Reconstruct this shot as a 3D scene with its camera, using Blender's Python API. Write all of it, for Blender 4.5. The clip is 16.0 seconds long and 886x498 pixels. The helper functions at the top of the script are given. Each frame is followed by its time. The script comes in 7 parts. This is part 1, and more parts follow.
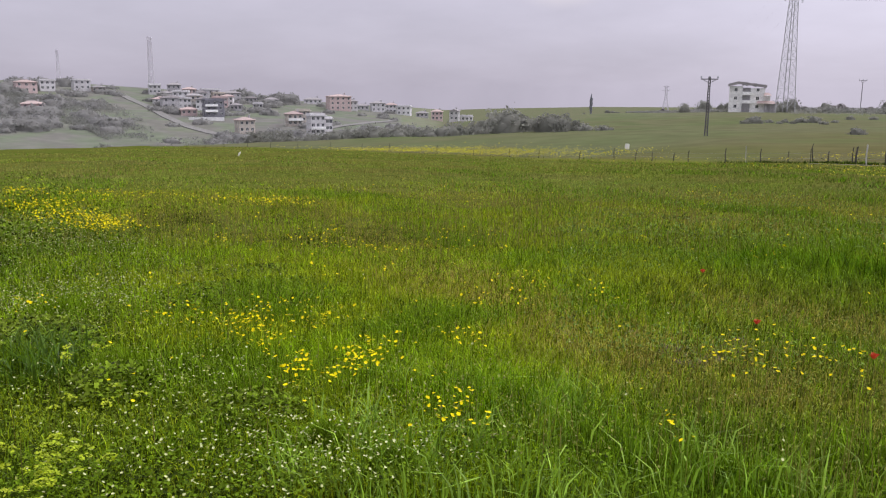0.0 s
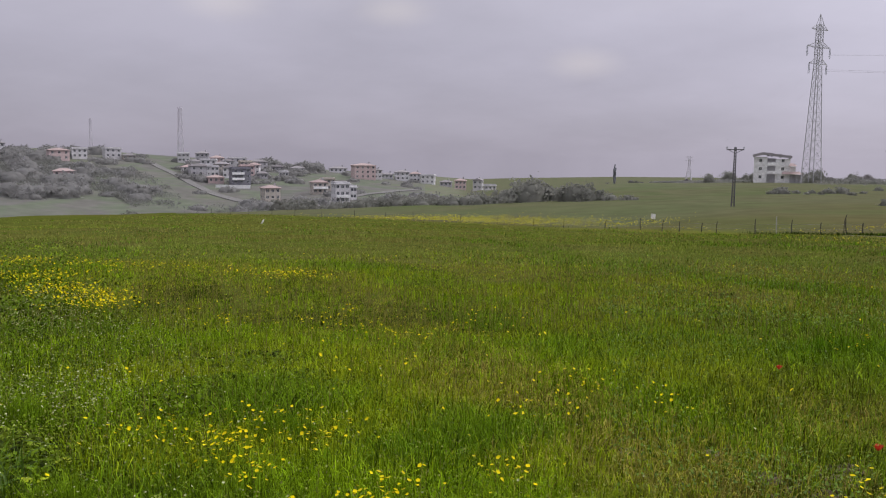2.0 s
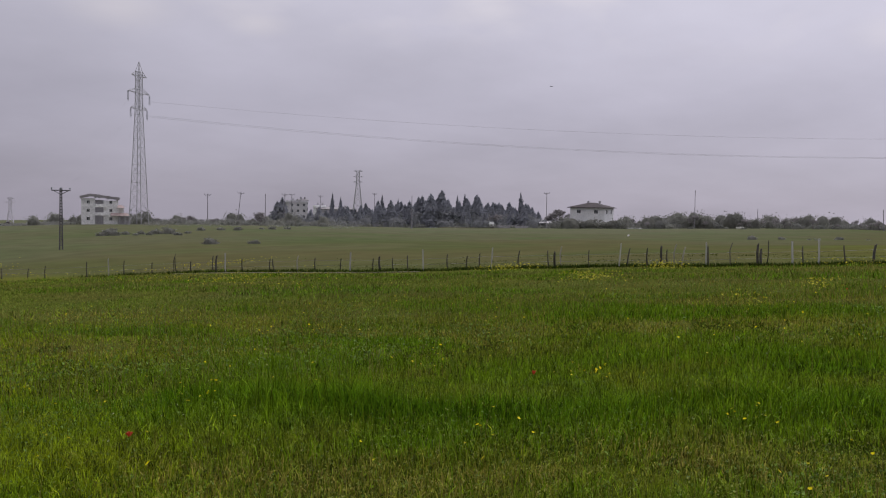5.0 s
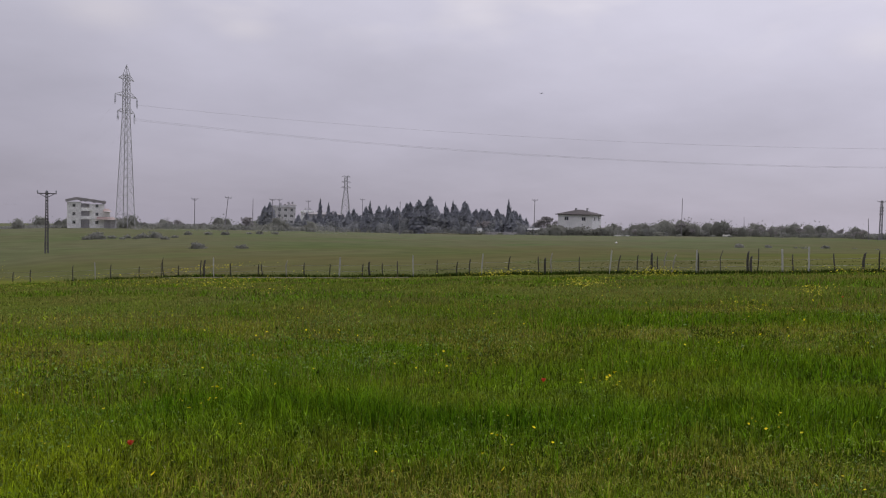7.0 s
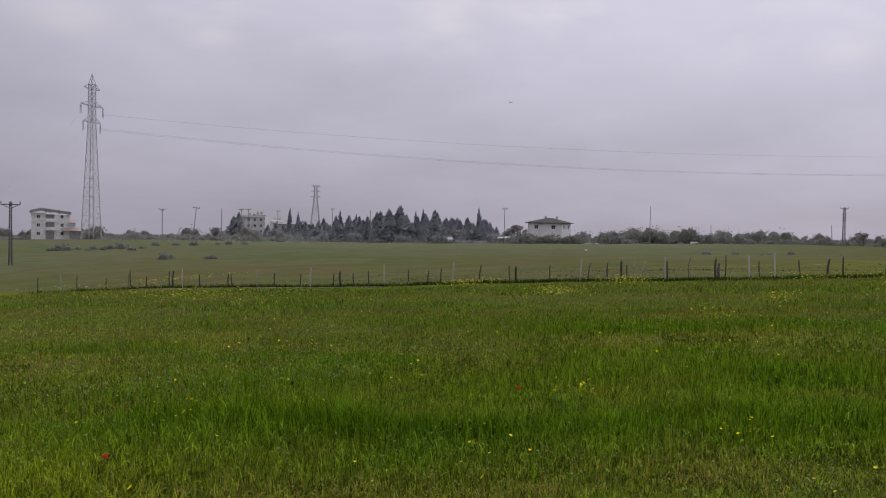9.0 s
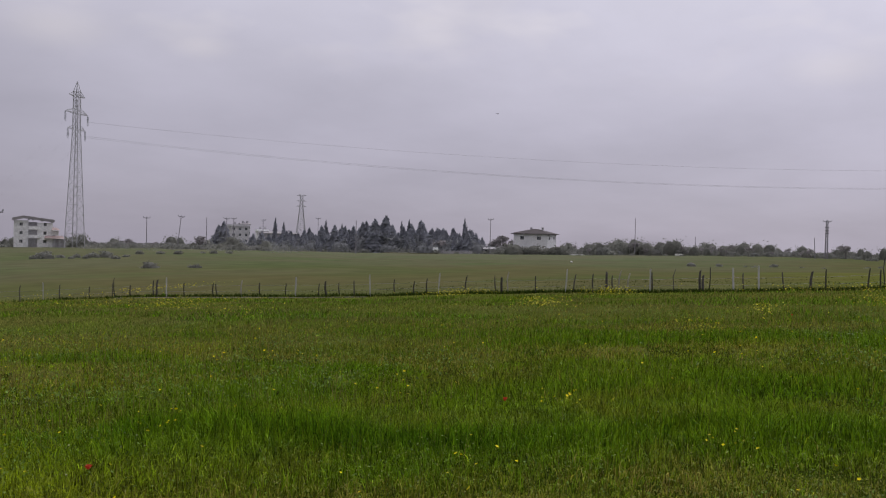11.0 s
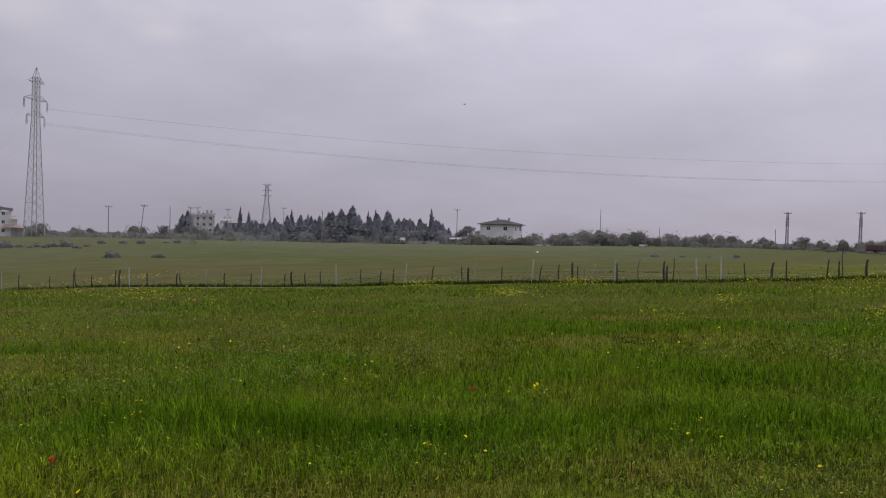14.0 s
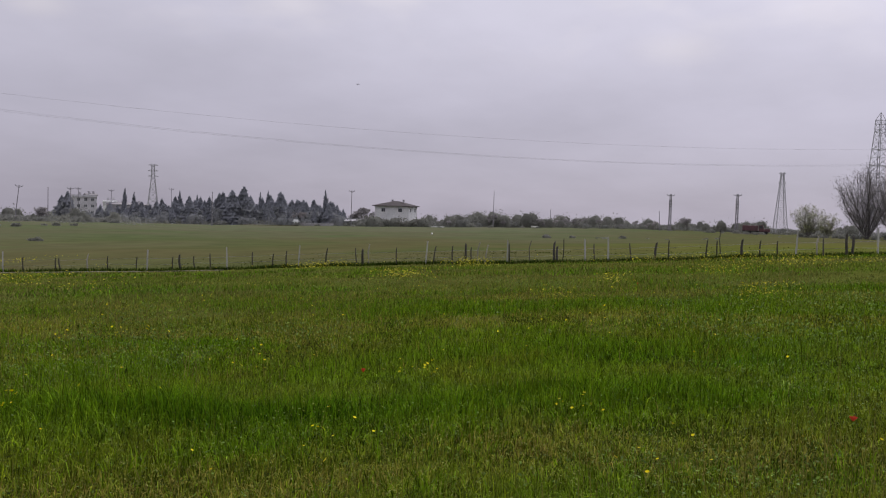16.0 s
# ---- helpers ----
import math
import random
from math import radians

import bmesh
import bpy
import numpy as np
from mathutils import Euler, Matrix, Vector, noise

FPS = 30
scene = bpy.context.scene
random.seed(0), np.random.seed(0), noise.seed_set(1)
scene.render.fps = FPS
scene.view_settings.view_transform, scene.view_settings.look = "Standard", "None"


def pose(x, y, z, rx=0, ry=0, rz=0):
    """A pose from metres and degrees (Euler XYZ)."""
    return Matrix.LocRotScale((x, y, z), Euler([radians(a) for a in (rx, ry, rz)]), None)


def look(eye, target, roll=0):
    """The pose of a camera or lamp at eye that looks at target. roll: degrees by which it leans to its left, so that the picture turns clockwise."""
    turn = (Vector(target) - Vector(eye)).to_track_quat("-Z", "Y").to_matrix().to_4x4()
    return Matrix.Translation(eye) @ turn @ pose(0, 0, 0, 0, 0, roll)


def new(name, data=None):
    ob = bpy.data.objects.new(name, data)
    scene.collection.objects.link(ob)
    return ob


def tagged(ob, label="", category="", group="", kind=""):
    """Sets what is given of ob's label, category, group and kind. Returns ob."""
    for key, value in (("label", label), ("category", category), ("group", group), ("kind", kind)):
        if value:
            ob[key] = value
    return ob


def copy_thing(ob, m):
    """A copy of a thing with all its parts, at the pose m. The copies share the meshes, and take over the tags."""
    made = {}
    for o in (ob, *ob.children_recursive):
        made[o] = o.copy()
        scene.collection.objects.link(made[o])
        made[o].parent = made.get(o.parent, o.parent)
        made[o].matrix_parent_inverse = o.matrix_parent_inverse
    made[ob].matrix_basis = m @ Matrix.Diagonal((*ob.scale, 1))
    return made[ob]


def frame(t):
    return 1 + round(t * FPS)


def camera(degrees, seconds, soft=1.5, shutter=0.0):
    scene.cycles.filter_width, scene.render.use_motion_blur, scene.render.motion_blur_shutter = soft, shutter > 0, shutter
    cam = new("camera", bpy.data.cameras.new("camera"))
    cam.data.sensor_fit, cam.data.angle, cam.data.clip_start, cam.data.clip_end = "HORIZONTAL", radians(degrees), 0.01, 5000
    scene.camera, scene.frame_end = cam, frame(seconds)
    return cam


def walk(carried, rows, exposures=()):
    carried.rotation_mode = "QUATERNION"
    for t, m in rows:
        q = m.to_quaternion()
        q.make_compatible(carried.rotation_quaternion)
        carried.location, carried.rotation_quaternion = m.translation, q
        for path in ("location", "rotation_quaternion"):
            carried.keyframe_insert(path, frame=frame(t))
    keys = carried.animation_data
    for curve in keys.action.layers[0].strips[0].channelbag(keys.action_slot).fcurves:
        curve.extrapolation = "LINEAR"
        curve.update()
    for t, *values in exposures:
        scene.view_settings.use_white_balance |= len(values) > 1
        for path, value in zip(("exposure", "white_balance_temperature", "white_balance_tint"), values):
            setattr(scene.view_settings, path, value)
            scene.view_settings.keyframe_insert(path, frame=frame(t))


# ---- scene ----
cam = camera(55.53, 16.0, soft=1.15)
PATH = [
    (0, pose(0.000, 0.000, 1.496, 79.113, -0.537, 0.200)),
    (0.5, pose(0.023, 0.330, 1.511, 81.982, -0.768, -1.541)),
    (1, pose(-0.120, 0.665, 1.497, 82.520, -0.790, 2.943)),
    (1.5, pose(-0.168, 0.892, 1.468, 83.182, -0.759, 7.040)),
    (2, pose(-0.080, 1.213, 1.456, 83.724, -0.768, 1.793)),
    (2.5, pose(-0.057, 1.391, 1.423, 84.414, -1.113, -19.525)),
    (3, pose(-0.050, 1.723, 1.444, 86.588, -0.663, -37.309)),
    (3.5, pose(-0.021, 1.817, 1.459, 87.081, -0.884, -41.065)),
    (4, pose(0.127, 1.968, 1.439, 87.484, -1.008, -41.557)),
    (4.2, pose(0.185, 2.033, 1.426, 87.198, -0.874, -41.751)),
    (6.3, pose(0.268, 2.528, 1.387, 87.575, -1.441, -41.564)),
    (6.5, pose(0.276, 2.539, 1.377, 87.672, -1.411, -41.731)),
    (7, pose(0.214, 2.554, 1.375, 87.693, -1.411, -42.486)),
    (7.5, pose(0.172, 2.552, 1.382, 87.664, -1.467, -43.154)),
    (8, pose(0.146, 2.541, 1.387, 87.886, -1.412, -43.536)),
    (8.5, pose(0.154, 2.547, 1.388, 88.146, -1.082, -43.894)),
    (9, pose(0.153, 2.551, 1.382, 88.343, -1.085, -44.509)),
    (9.5, pose(0.139, 2.547, 1.385, 88.507, -1.284, -44.971)),
    (12, pose(0.136, 2.572, 1.385, 89.209, -1.364, -45.564)),
    (12.5, pose(0.151, 2.581, 1.382, 88.727, -1.119, -45.570)),
    (13, pose(0.127, 2.546, 1.378, 88.419, -1.091, -46.778)),
    (13.5, pose(0.142, 2.532, 1.375, 88.100, -0.989, -48.036)),
    (14, pose(0.122, 2.569, 1.388, 88.468, -1.651, -47.749)),
    (14.5, pose(0.115, 2.570, 1.385, 88.533, -1.343, -46.463)),
    (15, pose(0.140, 2.566, 1.385, 88.236, -0.482, -46.395)),
    (15.5, pose(0.165, 2.558, 1.390, 87.802, -0.683, -51.255)),
    (16, pose(0.173, 2.543, 1.377, 87.425, -1.627, -54.890)),
]
EXPOSURES = [(0, 0.70), (0.5, 0.51), (1.0, 0.37), (1.5, 0.47), (2.0, 0.29), (2.5, 0.38), (3.0, 0.20), (3.5, 0.10), (4.0, -0.06), (6.5, -0.01), (7.5, 0.03), (8.0, 0.04), (9.0, -0.02), (9.5, -0.02), (12, -0.10), (12.5, -0.10), (13.5, -0.01), (14.5, -0.10), (15, -0.05), (16, 0.01)]
walk(cam, PATH, EXPOSURES)

# ---- sky and sun: an overcast spring day ----
world = bpy.data.worlds.new("overcast_sky")
scene.world = world
world.use_nodes = True
wn, wl = world.node_tree.nodes, world.node_tree.links
wn.clear()
w_out, w_bg = wn.new("ShaderNodeOutputWorld"), wn.new("ShaderNodeBackground")
w_sky = wn.new("ShaderNodeTexSky")
w_sky.sky_type, w_sky.sun_disc = "NISHITA", False
SUN_EL, SUN_ROT = radians(48), radians(78)
w_sky.sun_elevation, w_sky.sun_rotation = SUN_EL, SUN_ROT
w_co, w_sep = wn.new("ShaderNodeTexCoord"), wn.new("ShaderNodeSeparateXYZ")
wl.new(w_co.outputs["Generated"], w_sep.inputs[0])
w_up = wn.new("ShaderNodeMath")
w_up.operation = "MAXIMUM"
w_up.inputs[1].default_value = 0.0
wl.new(w_sep.outputs["Z"], w_up.inputs[0])
# cloud deck brightens from the horizon to the zenith
w_ramp = wn.new("ShaderNodeValToRGB")
for i, (pos, col) in enumerate(((0.0, (0.416, 0.388, 0.472)), (0.12, (0.498, 0.474, 0.573)), (0.30, (0.630, 0.612, 0.716)), (1.0, (1.25, 1.22, 1.33)))):
    el = w_ramp.color_ramp.elements[i] if i < 2 else w_ramp.color_ramp.elements.new(pos)
    el.position, el.color = pos, (*col, 1)
wl.new(w_up.outputs[0], w_ramp.inputs[0])
# flat cloud layer: direction divided by its height
w_add = wn.new("ShaderNodeMath")
w_add.operation = "ADD"
w_add.inputs[1].default_value = 0.26
wl.new(w_up.outputs[0], w_add.inputs[0])
w_div = wn.new("ShaderNodeVectorMath")
w_div.operation = "DIVIDE"
w_cmb = wn.new("ShaderNodeCombineXYZ")
for k in range(3):
    wl.new(w_add.outputs[0], w_cmb.inputs[k])
wl.new(w_co.outputs["Generated"], w_div.inputs[0])
wl.new(w_cmb.outputs[0], w_div.inputs[1])
w_noise = wn.new("ShaderNodeTexNoise")
w_noise.inputs["Scale"].default_value, w_noise.inputs["Detail"].default_value, w_noise.inputs["Roughness"].default_value = 1.15, 6, 0.55
wl.new(w_div.outputs[0], w_noise.inputs["Vector"])
w_map = wn.new("ShaderNodeMapRange")
w_map.inputs["From Min"].default_value, w_map.inputs["From Max"].default_value = 0.3, 0.7
w_map.inputs["To Min"].default_value, w_map.inputs["To Max"].default_value = 0.905, 1.115
wl.new(w_noise.outputs["Fac"], w_map.inputs["Value"])
w_mul = wn.new("ShaderNodeVectorMath")
w_mul.operation = "SCALE"
wl.new(w_ramp.outputs["Color"], w_mul.inputs[0])
# the deck is a little thinner towards the sun
w_sunward = wn.new("ShaderNodeVectorMath")
w_sunward.operation = "DOT_PRODUCT"
w_sunward.inputs[1].default_value = (math.sin(SUN_ROT) * math.cos(SUN_EL), math.cos(SUN_ROT) * math.cos(SUN_EL), math.sin(SUN_EL))
wl.new(w_co.outputs["Generated"], w_sunward.inputs[0])
w_glow = wn.new("ShaderNodeMapRange")
w_glow.inputs["To Min"].default_value, w_glow.inputs["To Max"].default_value = 0.70, 1.34
w_near = wn.new("ShaderNodeMapRange")
w_near.inputs["From Min"].default_value, w_near.inputs["From Max"].default_value = -0.2, 1.0
wl.new(w_sunward.outputs["Value"], w_near.inputs["Value"])
w_curve = wn.new("ShaderNodeMath")
w_curve.operation = "POWER"
w_curve.inputs[1].default_value = 2.0
wl.new(w_near.outputs[0], w_curve.inputs[0])
wl.new(w_curve.outputs[0], w_glow.inputs["Value"])
w_both = wn.new("ShaderNodeMath")
w_both.operation = "MULTIPLY"
wl.new(w_glow.outputs[0], w_both.inputs[0])
# small thin spots high in the deck let warmer light through
w_spot = wn.new("ShaderNodeTexNoise")
w_spot.inputs["Scale"].default_value, w_spot.inputs["Detail"].default_value = 3.4, 3
wl.new(w_div.outputs[0], w_spot.inputs["Vector"])
w_thin = wn.new("ShaderNodeMapRange")
w_thin.inputs["From Min"].default_value, w_thin.inputs["From Max"].default_value = 0.50, 0.68
wl.new(w_spot.outputs["Fac"], w_thin.inputs["Value"])
w_high = wn.new("ShaderNodeMapRange")
w_high.inputs["From Min"].default_value, w_high.inputs["From Max"].default_value = 0.16, 0.30
wl.new(w_up.outputs[0], w_high.inputs["Value"])
w_gap = wn.new("ShaderNodeMath")
w_gap.operation = "MULTIPLY"
wl.new(w_thin.outputs[0], w_gap.inputs[0])
wl.new(w_high.outputs[0], w_gap.inputs[1])
gap = w_gap.outputs[0]
for az, el, reach in ((5.1, 9.5, 0.06), (16.2, 9.7, 0.07), (-20.6, 12.2, 0.08), (-29.1, 11.8, 0.05), (-70.1, 10.9, 0.07), (-7.5, 6.2, 0.06), (-44.5, 13.2, 0.06)):
    a, b = radians(az), radians(el)
    w_off, w_flat, w_len, w_lit, w_max = (wn.new(k) for k in ("ShaderNodeVectorMath", "ShaderNodeVectorMath", "ShaderNodeVectorMath", "ShaderNodeMapRange", "ShaderNodeMath"))
    w_off.operation, w_flat.operation, w_len.operation, w_max.operation = "SUBTRACT", "MULTIPLY", "LENGTH", "MAXIMUM"
    w_off.inputs[1].default_value = (-math.sin(a) * math.cos(b), math.cos(a) * math.cos(b), math.sin(b))
    w_flat.inputs[1].default_value = (1, 1, 2.4)
    w_lit.interpolation_type = "SMOOTHSTEP"
    w_lit.inputs["From Min"].default_value, w_lit.inputs["From Max"].default_value = reach, 0.0
    w_lit.inputs["To Max"].default_value = 0.55
    wl.new(w_co.outputs["Generated"], w_off.inputs[0])
    wl.new(w_off.outputs[0], w_flat.inputs[0])
    wl.new(w_flat.outputs[0], w_len.inputs[0])
    wl.new(w_len.outputs["Value"], w_lit.inputs["Value"])
    wl.new(gap, w_max.inputs[0])
    wl.new(w_lit.outputs[0], w_max.inputs[1])
    gap = w_max.outputs[0]
w_warm = wn.new("ShaderNodeVectorMath")
w_warm.operation = "MULTIPLY_ADD"
w_warm.inputs[1].default_value = (0.13, 0.11, 0.06)
w_tint = wn.new("ShaderNodeCombineXYZ")
for k in range(3):
    wl.new(gap, w_tint.inputs[k])
wl.new(w_tint.outputs[0], w_warm.inputs[0])
wl.new(w_map.outputs[0], w_both.inputs[1])
wl.new(w_both.outputs[0], w_mul.inputs["Scale"])
w_blue = wn.new("ShaderNodeVectorMath")
w_blue.operation = "SCALE"
w_blue.inputs["Scale"].default_value = 0.06
wl.new(w_sky.outputs[0], w_blue.inputs[0])
w_mix = wn.new("ShaderNodeMix")
w_mix.data_type = "RGBA"
w_mix.inputs["Factor"].default_value = 0.94
wl.new(w_blue.outputs[0], w_mix.inputs["A"])
wl.new(w_mul.outputs[0], w_warm.inputs[2])
wl.new(w_warm.outputs[0], w_mix.inputs["B"])
wl.new(w_mix.outputs["Result"], w_bg.inputs["Color"])
wl.new(w_bg.outputs[0], w_out.inputs[0])

sun = new("sun", bpy.data.lights.new("sun", "SUN"))
sun.data.energy, sun.data.angle, sun.data.color = 0.9, radians(25), (1.0, 0.96, 0.9)
sun.matrix_world = look((50 * math.sin(SUN_ROT) / math.tan(SUN_EL), 50 * math.cos(SUN_ROT) / math.tan(SUN_EL), 50), (0, 0, 0))


# ---- materials ----
def mat(name, cols, scale=1.0, fine=0.0, rough=0.8, metal=0.0, vary=0.0, island=0.0, through_light=0.0, bump=0.0, spec=0.3, fine_amount=0.25, glass=False):
    """cols: colours from low to high of a noise at scale per metre; fine: scale of a second, finer noise; vary, island: how far
    objects or loose pieces differ in brightness; through_light: share of light that passes a leaf."""
    m = bpy.data.materials.new(name)
    m.use_nodes = True
    n, l = m.node_tree.nodes, m.node_tree.links
    n.clear()
    out, bsdf = n.new("ShaderNodeOutputMaterial"), n.new("ShaderNodeBsdfPrincipled")
    bsdf.inputs["Roughness"].default_value, bsdf.inputs["Metallic"].default_value = rough, metal
    bsdf.inputs["Specular IOR Level"].default_value = spec
    co = n.new("ShaderNodeTexCoord")
    noise_1 = n.new("ShaderNodeTexNoise")
    noise_1.inputs["Scale"].default_value, noise_1.inputs["Detail"].default_value = scale, 4
    l.new(co.outputs["Object"], noise_1.inputs["Vector"])
    ramp = n.new("ShaderNodeValToRGB")
    spread = [0.3 + 0.4 * i / max(1, len(cols) - 1) for i in range(len(cols))]
    for i, c in enumerate(cols):
        e = ramp.color_ramp.elements[i] if i < 2 else ramp.color_ramp.elements.new(spread[i])
        e.position, e.color = spread[i], (*c, 1)
    if len(cols) == 1:
        ramp.color_ramp.elements[1].color = (*cols[0], 1)
    l.new(noise_1.outputs["Fac"], ramp.inputs[0])
    colour = ramp.outputs["Color"]

    def scaled(colour, value, low, high):
        rng = n.new("ShaderNodeMapRange")
        rng.inputs["To Min"].default_value, rng.inputs["To Max"].default_value = low, high
        l.new(value, rng.inputs["Value"])
        mul = n.new("ShaderNodeVectorMath")
        mul.operation = "SCALE"
        l.new(colour, mul.inputs[0])
        l.new(rng.outputs[0], mul.inputs["Scale"])
        return mul.outputs[0]

    if fine:
        noise_2 = n.new("ShaderNodeTexNoise")
        noise_2.inputs["Scale"].default_value, noise_2.inputs["Detail"].default_value = fine, 3
        l.new(co.outputs["Object"], noise_2.inputs["Vector"])
        colour = scaled(colour, noise_2.outputs["Fac"], 1 - 2 * fine_amount, 1 + 2 * fine_amount)
        if bump:
            b = n.new("ShaderNodeBump")
            b.inputs["Strength"].default_value, b.inputs["Distance"].default_value = bump, 0.02
            l.new(noise_2.outputs["Fac"], b.inputs["Height"])
            l.new(b.outputs[0], bsdf.inputs["Normal"])
    if vary:
        info = n.new("ShaderNodeObjectInfo")
        colour = scaled(colour, info.outputs["Random"], 1 - vary, 1 + vary)
    if island:
        geo = n.new("ShaderNodeNewGeometry")
        colour = scaled(colour, geo.outputs["Random Per Island"], 1 - island, 1 + island)
    l.new(colour, bsdf.inputs["Base Color"])
    shader = bsdf.outputs[0]
    if through_light:
        tr, mix = n.new("ShaderNodeBsdfTranslucent"), n.new("ShaderNodeMixShader")
        l.new(colour, tr.inputs["Color"])
        mix.inputs[0].default_value = through_light
        l.new(shader, mix.inputs[1])
        l.new(tr.outputs[0], mix.inputs[2])
        shader = mix.outputs[0]
    l.new(shader, out.inputs["Surface"])
    return m


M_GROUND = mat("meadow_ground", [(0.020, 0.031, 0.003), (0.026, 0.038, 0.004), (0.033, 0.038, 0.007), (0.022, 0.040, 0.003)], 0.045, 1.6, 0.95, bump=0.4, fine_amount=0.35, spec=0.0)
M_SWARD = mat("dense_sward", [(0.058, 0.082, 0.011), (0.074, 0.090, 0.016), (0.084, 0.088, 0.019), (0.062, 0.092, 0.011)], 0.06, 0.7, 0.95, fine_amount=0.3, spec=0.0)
# slope greens and browns greyed and lightened, with the valley haze mixed in
M_HILL = mat("hazy_hill_slope", [(0.132, 0.148, 0.104), (0.142, 0.138, 0.126), (0.124, 0.146, 0.102), (0.140, 0.134, 0.128), (0.130, 0.138, 0.116)], 0.022, 0.16, 0.95, fine_amount=0.16, spec=0.05)
M_GRAZED = mat("grazed_pasture_grass", [(0.078, 0.104, 0.022), (0.092, 0.106, 0.028), (0.082, 0.110, 0.022)], 0.05, 0.2, 0.9, island=0.08, through_light=0.3, spec=0.05)
M_BLADE = mat("fresh_grass", [(0.105, 0.180, 0.006), (0.155, 0.185, 0.016), (0.128, 0.212, 0.010), (0.175, 0.208, 0.016), (0.112, 0.214, 0.006)], 0.22, 6.0, 0.5, island=0.85, through_light=0.2, spec=0.04, fine_amount=0.48)
M_STRAW = mat("ripening_grass", [(0.228, 0.250, 0.022), (0.290, 0.245, 0.050), (0.210, 0.258, 0.020)], 0.5, 6.0, 0.6, island=0.7, through_light=0.22, spec=0.04, fine_amount=0.4)
M_BANK = mat("bank_grass", [(0.070, 0.155, 0.005), (0.115, 0.225, 0.008), (0.085, 0.175, 0.006)], 0.5, 6.0, 0.5, island=0.85, through_light=0.22, spec=0.04, fine_amount=0.45)
M_YOUNG = mat("young_yellow_green_grass", [(0.178, 0.296, 0.006), (0.268, 0.325, 0.013), (0.210, 0.340, 0.009), (0.285, 0.310, 0.026)], 0.35, 6.0, 0.7, island=0.75, through_light=0.22, spec=0.0, fine_amount=0.45)
# both distant grasses: blue raised in the colour for grey sheen and haze
M_FAR_BLADE = mat("distant_meadow_grass", [(0.118, 0.172, 0.018), (0.158, 0.170, 0.044), (0.136, 0.198, 0.022), (0.172, 0.176, 0.052), (0.118, 0.196, 0.018)], 0.07, 0.6, 0.8, island=0.5, through_light=0.25, spec=0.0, fine_amount=0.22)
M_FAR_LIGHT = mat("distant_light_grass", [(0.178, 0.230, 0.036), (0.224, 0.216, 0.058), (0.200, 0.258, 0.040), (0.226, 0.212, 0.066), (0.178, 0.254, 0.036)], 0.07, 0.6, 0.8, island=0.2, through_light=0.25, spec=0.0, fine_amount=0.2)
M_HEADS = mat("pale_grass_heads", [(0.202, 0.264, 0.051), (0.254, 0.283, 0.068), (0.245, 0.226, 0.076)], 0.4, 0, 0.8, island=0.35, through_light=0.3, spec=0.0)
M_LUSH = mat("lush_grass", [(0.105, 0.192, 0.006), (0.155, 0.244, 0.009)], 0.5, 6.0, 0.5, island=0.8, through_light=0.22, spec=0.04, fine_amount=0.45)
M_TUFT = mat("broad_grass_blade", [(0.150, 0.270, 0.018), (0.215, 0.345, 0.030), (0.180, 0.300, 0.020)], 1.5, 12.0, 0.45, island=0.45, through_light=0.25, spec=0.25, fine_amount=0.25)
M_STRAP = mat("strap_leaf", [(0.062, 0.126, 0.011), (0.106, 0.180, 0.017)], 1.5, 12.0, 0.45, island=0.4, through_light=0.2, spec=0.2, fine_amount=0.2)
M_VERGE = mat("verge_grass", [(0.030, 0.050, 0.009), (0.050, 0.078, 0.012)], 0.5, 3.0, 0.8, island=0.4, through_light=0.2, spec=0.0)
M_STALK = mat("seed_stalk", [(0.198, 0.195, 0.035), (0.211, 0.180, 0.044), (0.176, 0.205, 0.028)], 0.3, 4.0, 0.8, island=0.3, through_light=0.3)
M_WEED = mat("broad_weed_leaf", [(0.066, 0.118, 0.004), (0.098, 0.158, 0.007), (0.145, 0.190, 0.018)], 0.6, 5.0, 0.6, island=0.85, through_light=0.25, spec=0.05, fine_amount=0.4)
M_FORB = mat("pale_forb_leaf", [(0.100, 0.172, 0.022), (0.145, 0.225, 0.034)], 0.6, 5.0, 0.5, island=0.5, through_light=0.25, spec=0.08, fine_amount=0.3)
M_LIME = mat("lime_spurge", [(0.290, 0.385, 0.008), (0.390, 0.450, 0.010)], 3.0, 20, 0.6, island=0.3, through_light=0.3)
M_YELLOW = mat("buttercup_petal", [(0.70, 0.575, 0.003), (0.80, 0.69, 0.004)], 5.0, 0, 0.4, island=0.15, through_light=0.25, spec=0.05)
M_RAPE = mat("wild_mustard_flower", [(0.46, 0.44, 0.015), (0.58, 0.52, 0.018)], 2.0, 0, 0.6, island=0.2, through_light=0.25)
M_WHITE_FLOWER = mat("white_clover_flower", [(0.38, 0.41, 0.18), (0.49, 0.50, 0.25)], 4.0, 0, 0.8, island=0.2)
M_RED_PETAL = mat("poppy_petal", [(0.52, 0.04, 0.02), (0.60, 0.06, 0.025)], 20, 0, 0.5, through_light=0.3)
M_DARK = mat("black_stamen", [(0.02, 0.02, 0.02)], 10, 0, 0.8)
M_SOIL = mat("dry_crumbly_soil", [(0.105, 0.082, 0.058), (0.160, 0.126, 0.094)], 6.0, 40.0, 0.95, island=0.4, spec=0.0)
M_TRACK = mat("dry_clay_track", [(0.118, 0.112, 0.070), (0.165, 0.152, 0.098)], 0.5, 6, 0.95, bump=0.5)
M_POST = mat("weathered_post_wood", [(0.045, 0.042, 0.040), (0.085, 0.078, 0.070)], 6, 40, 0.9, vary=0.3, bump=0.4)
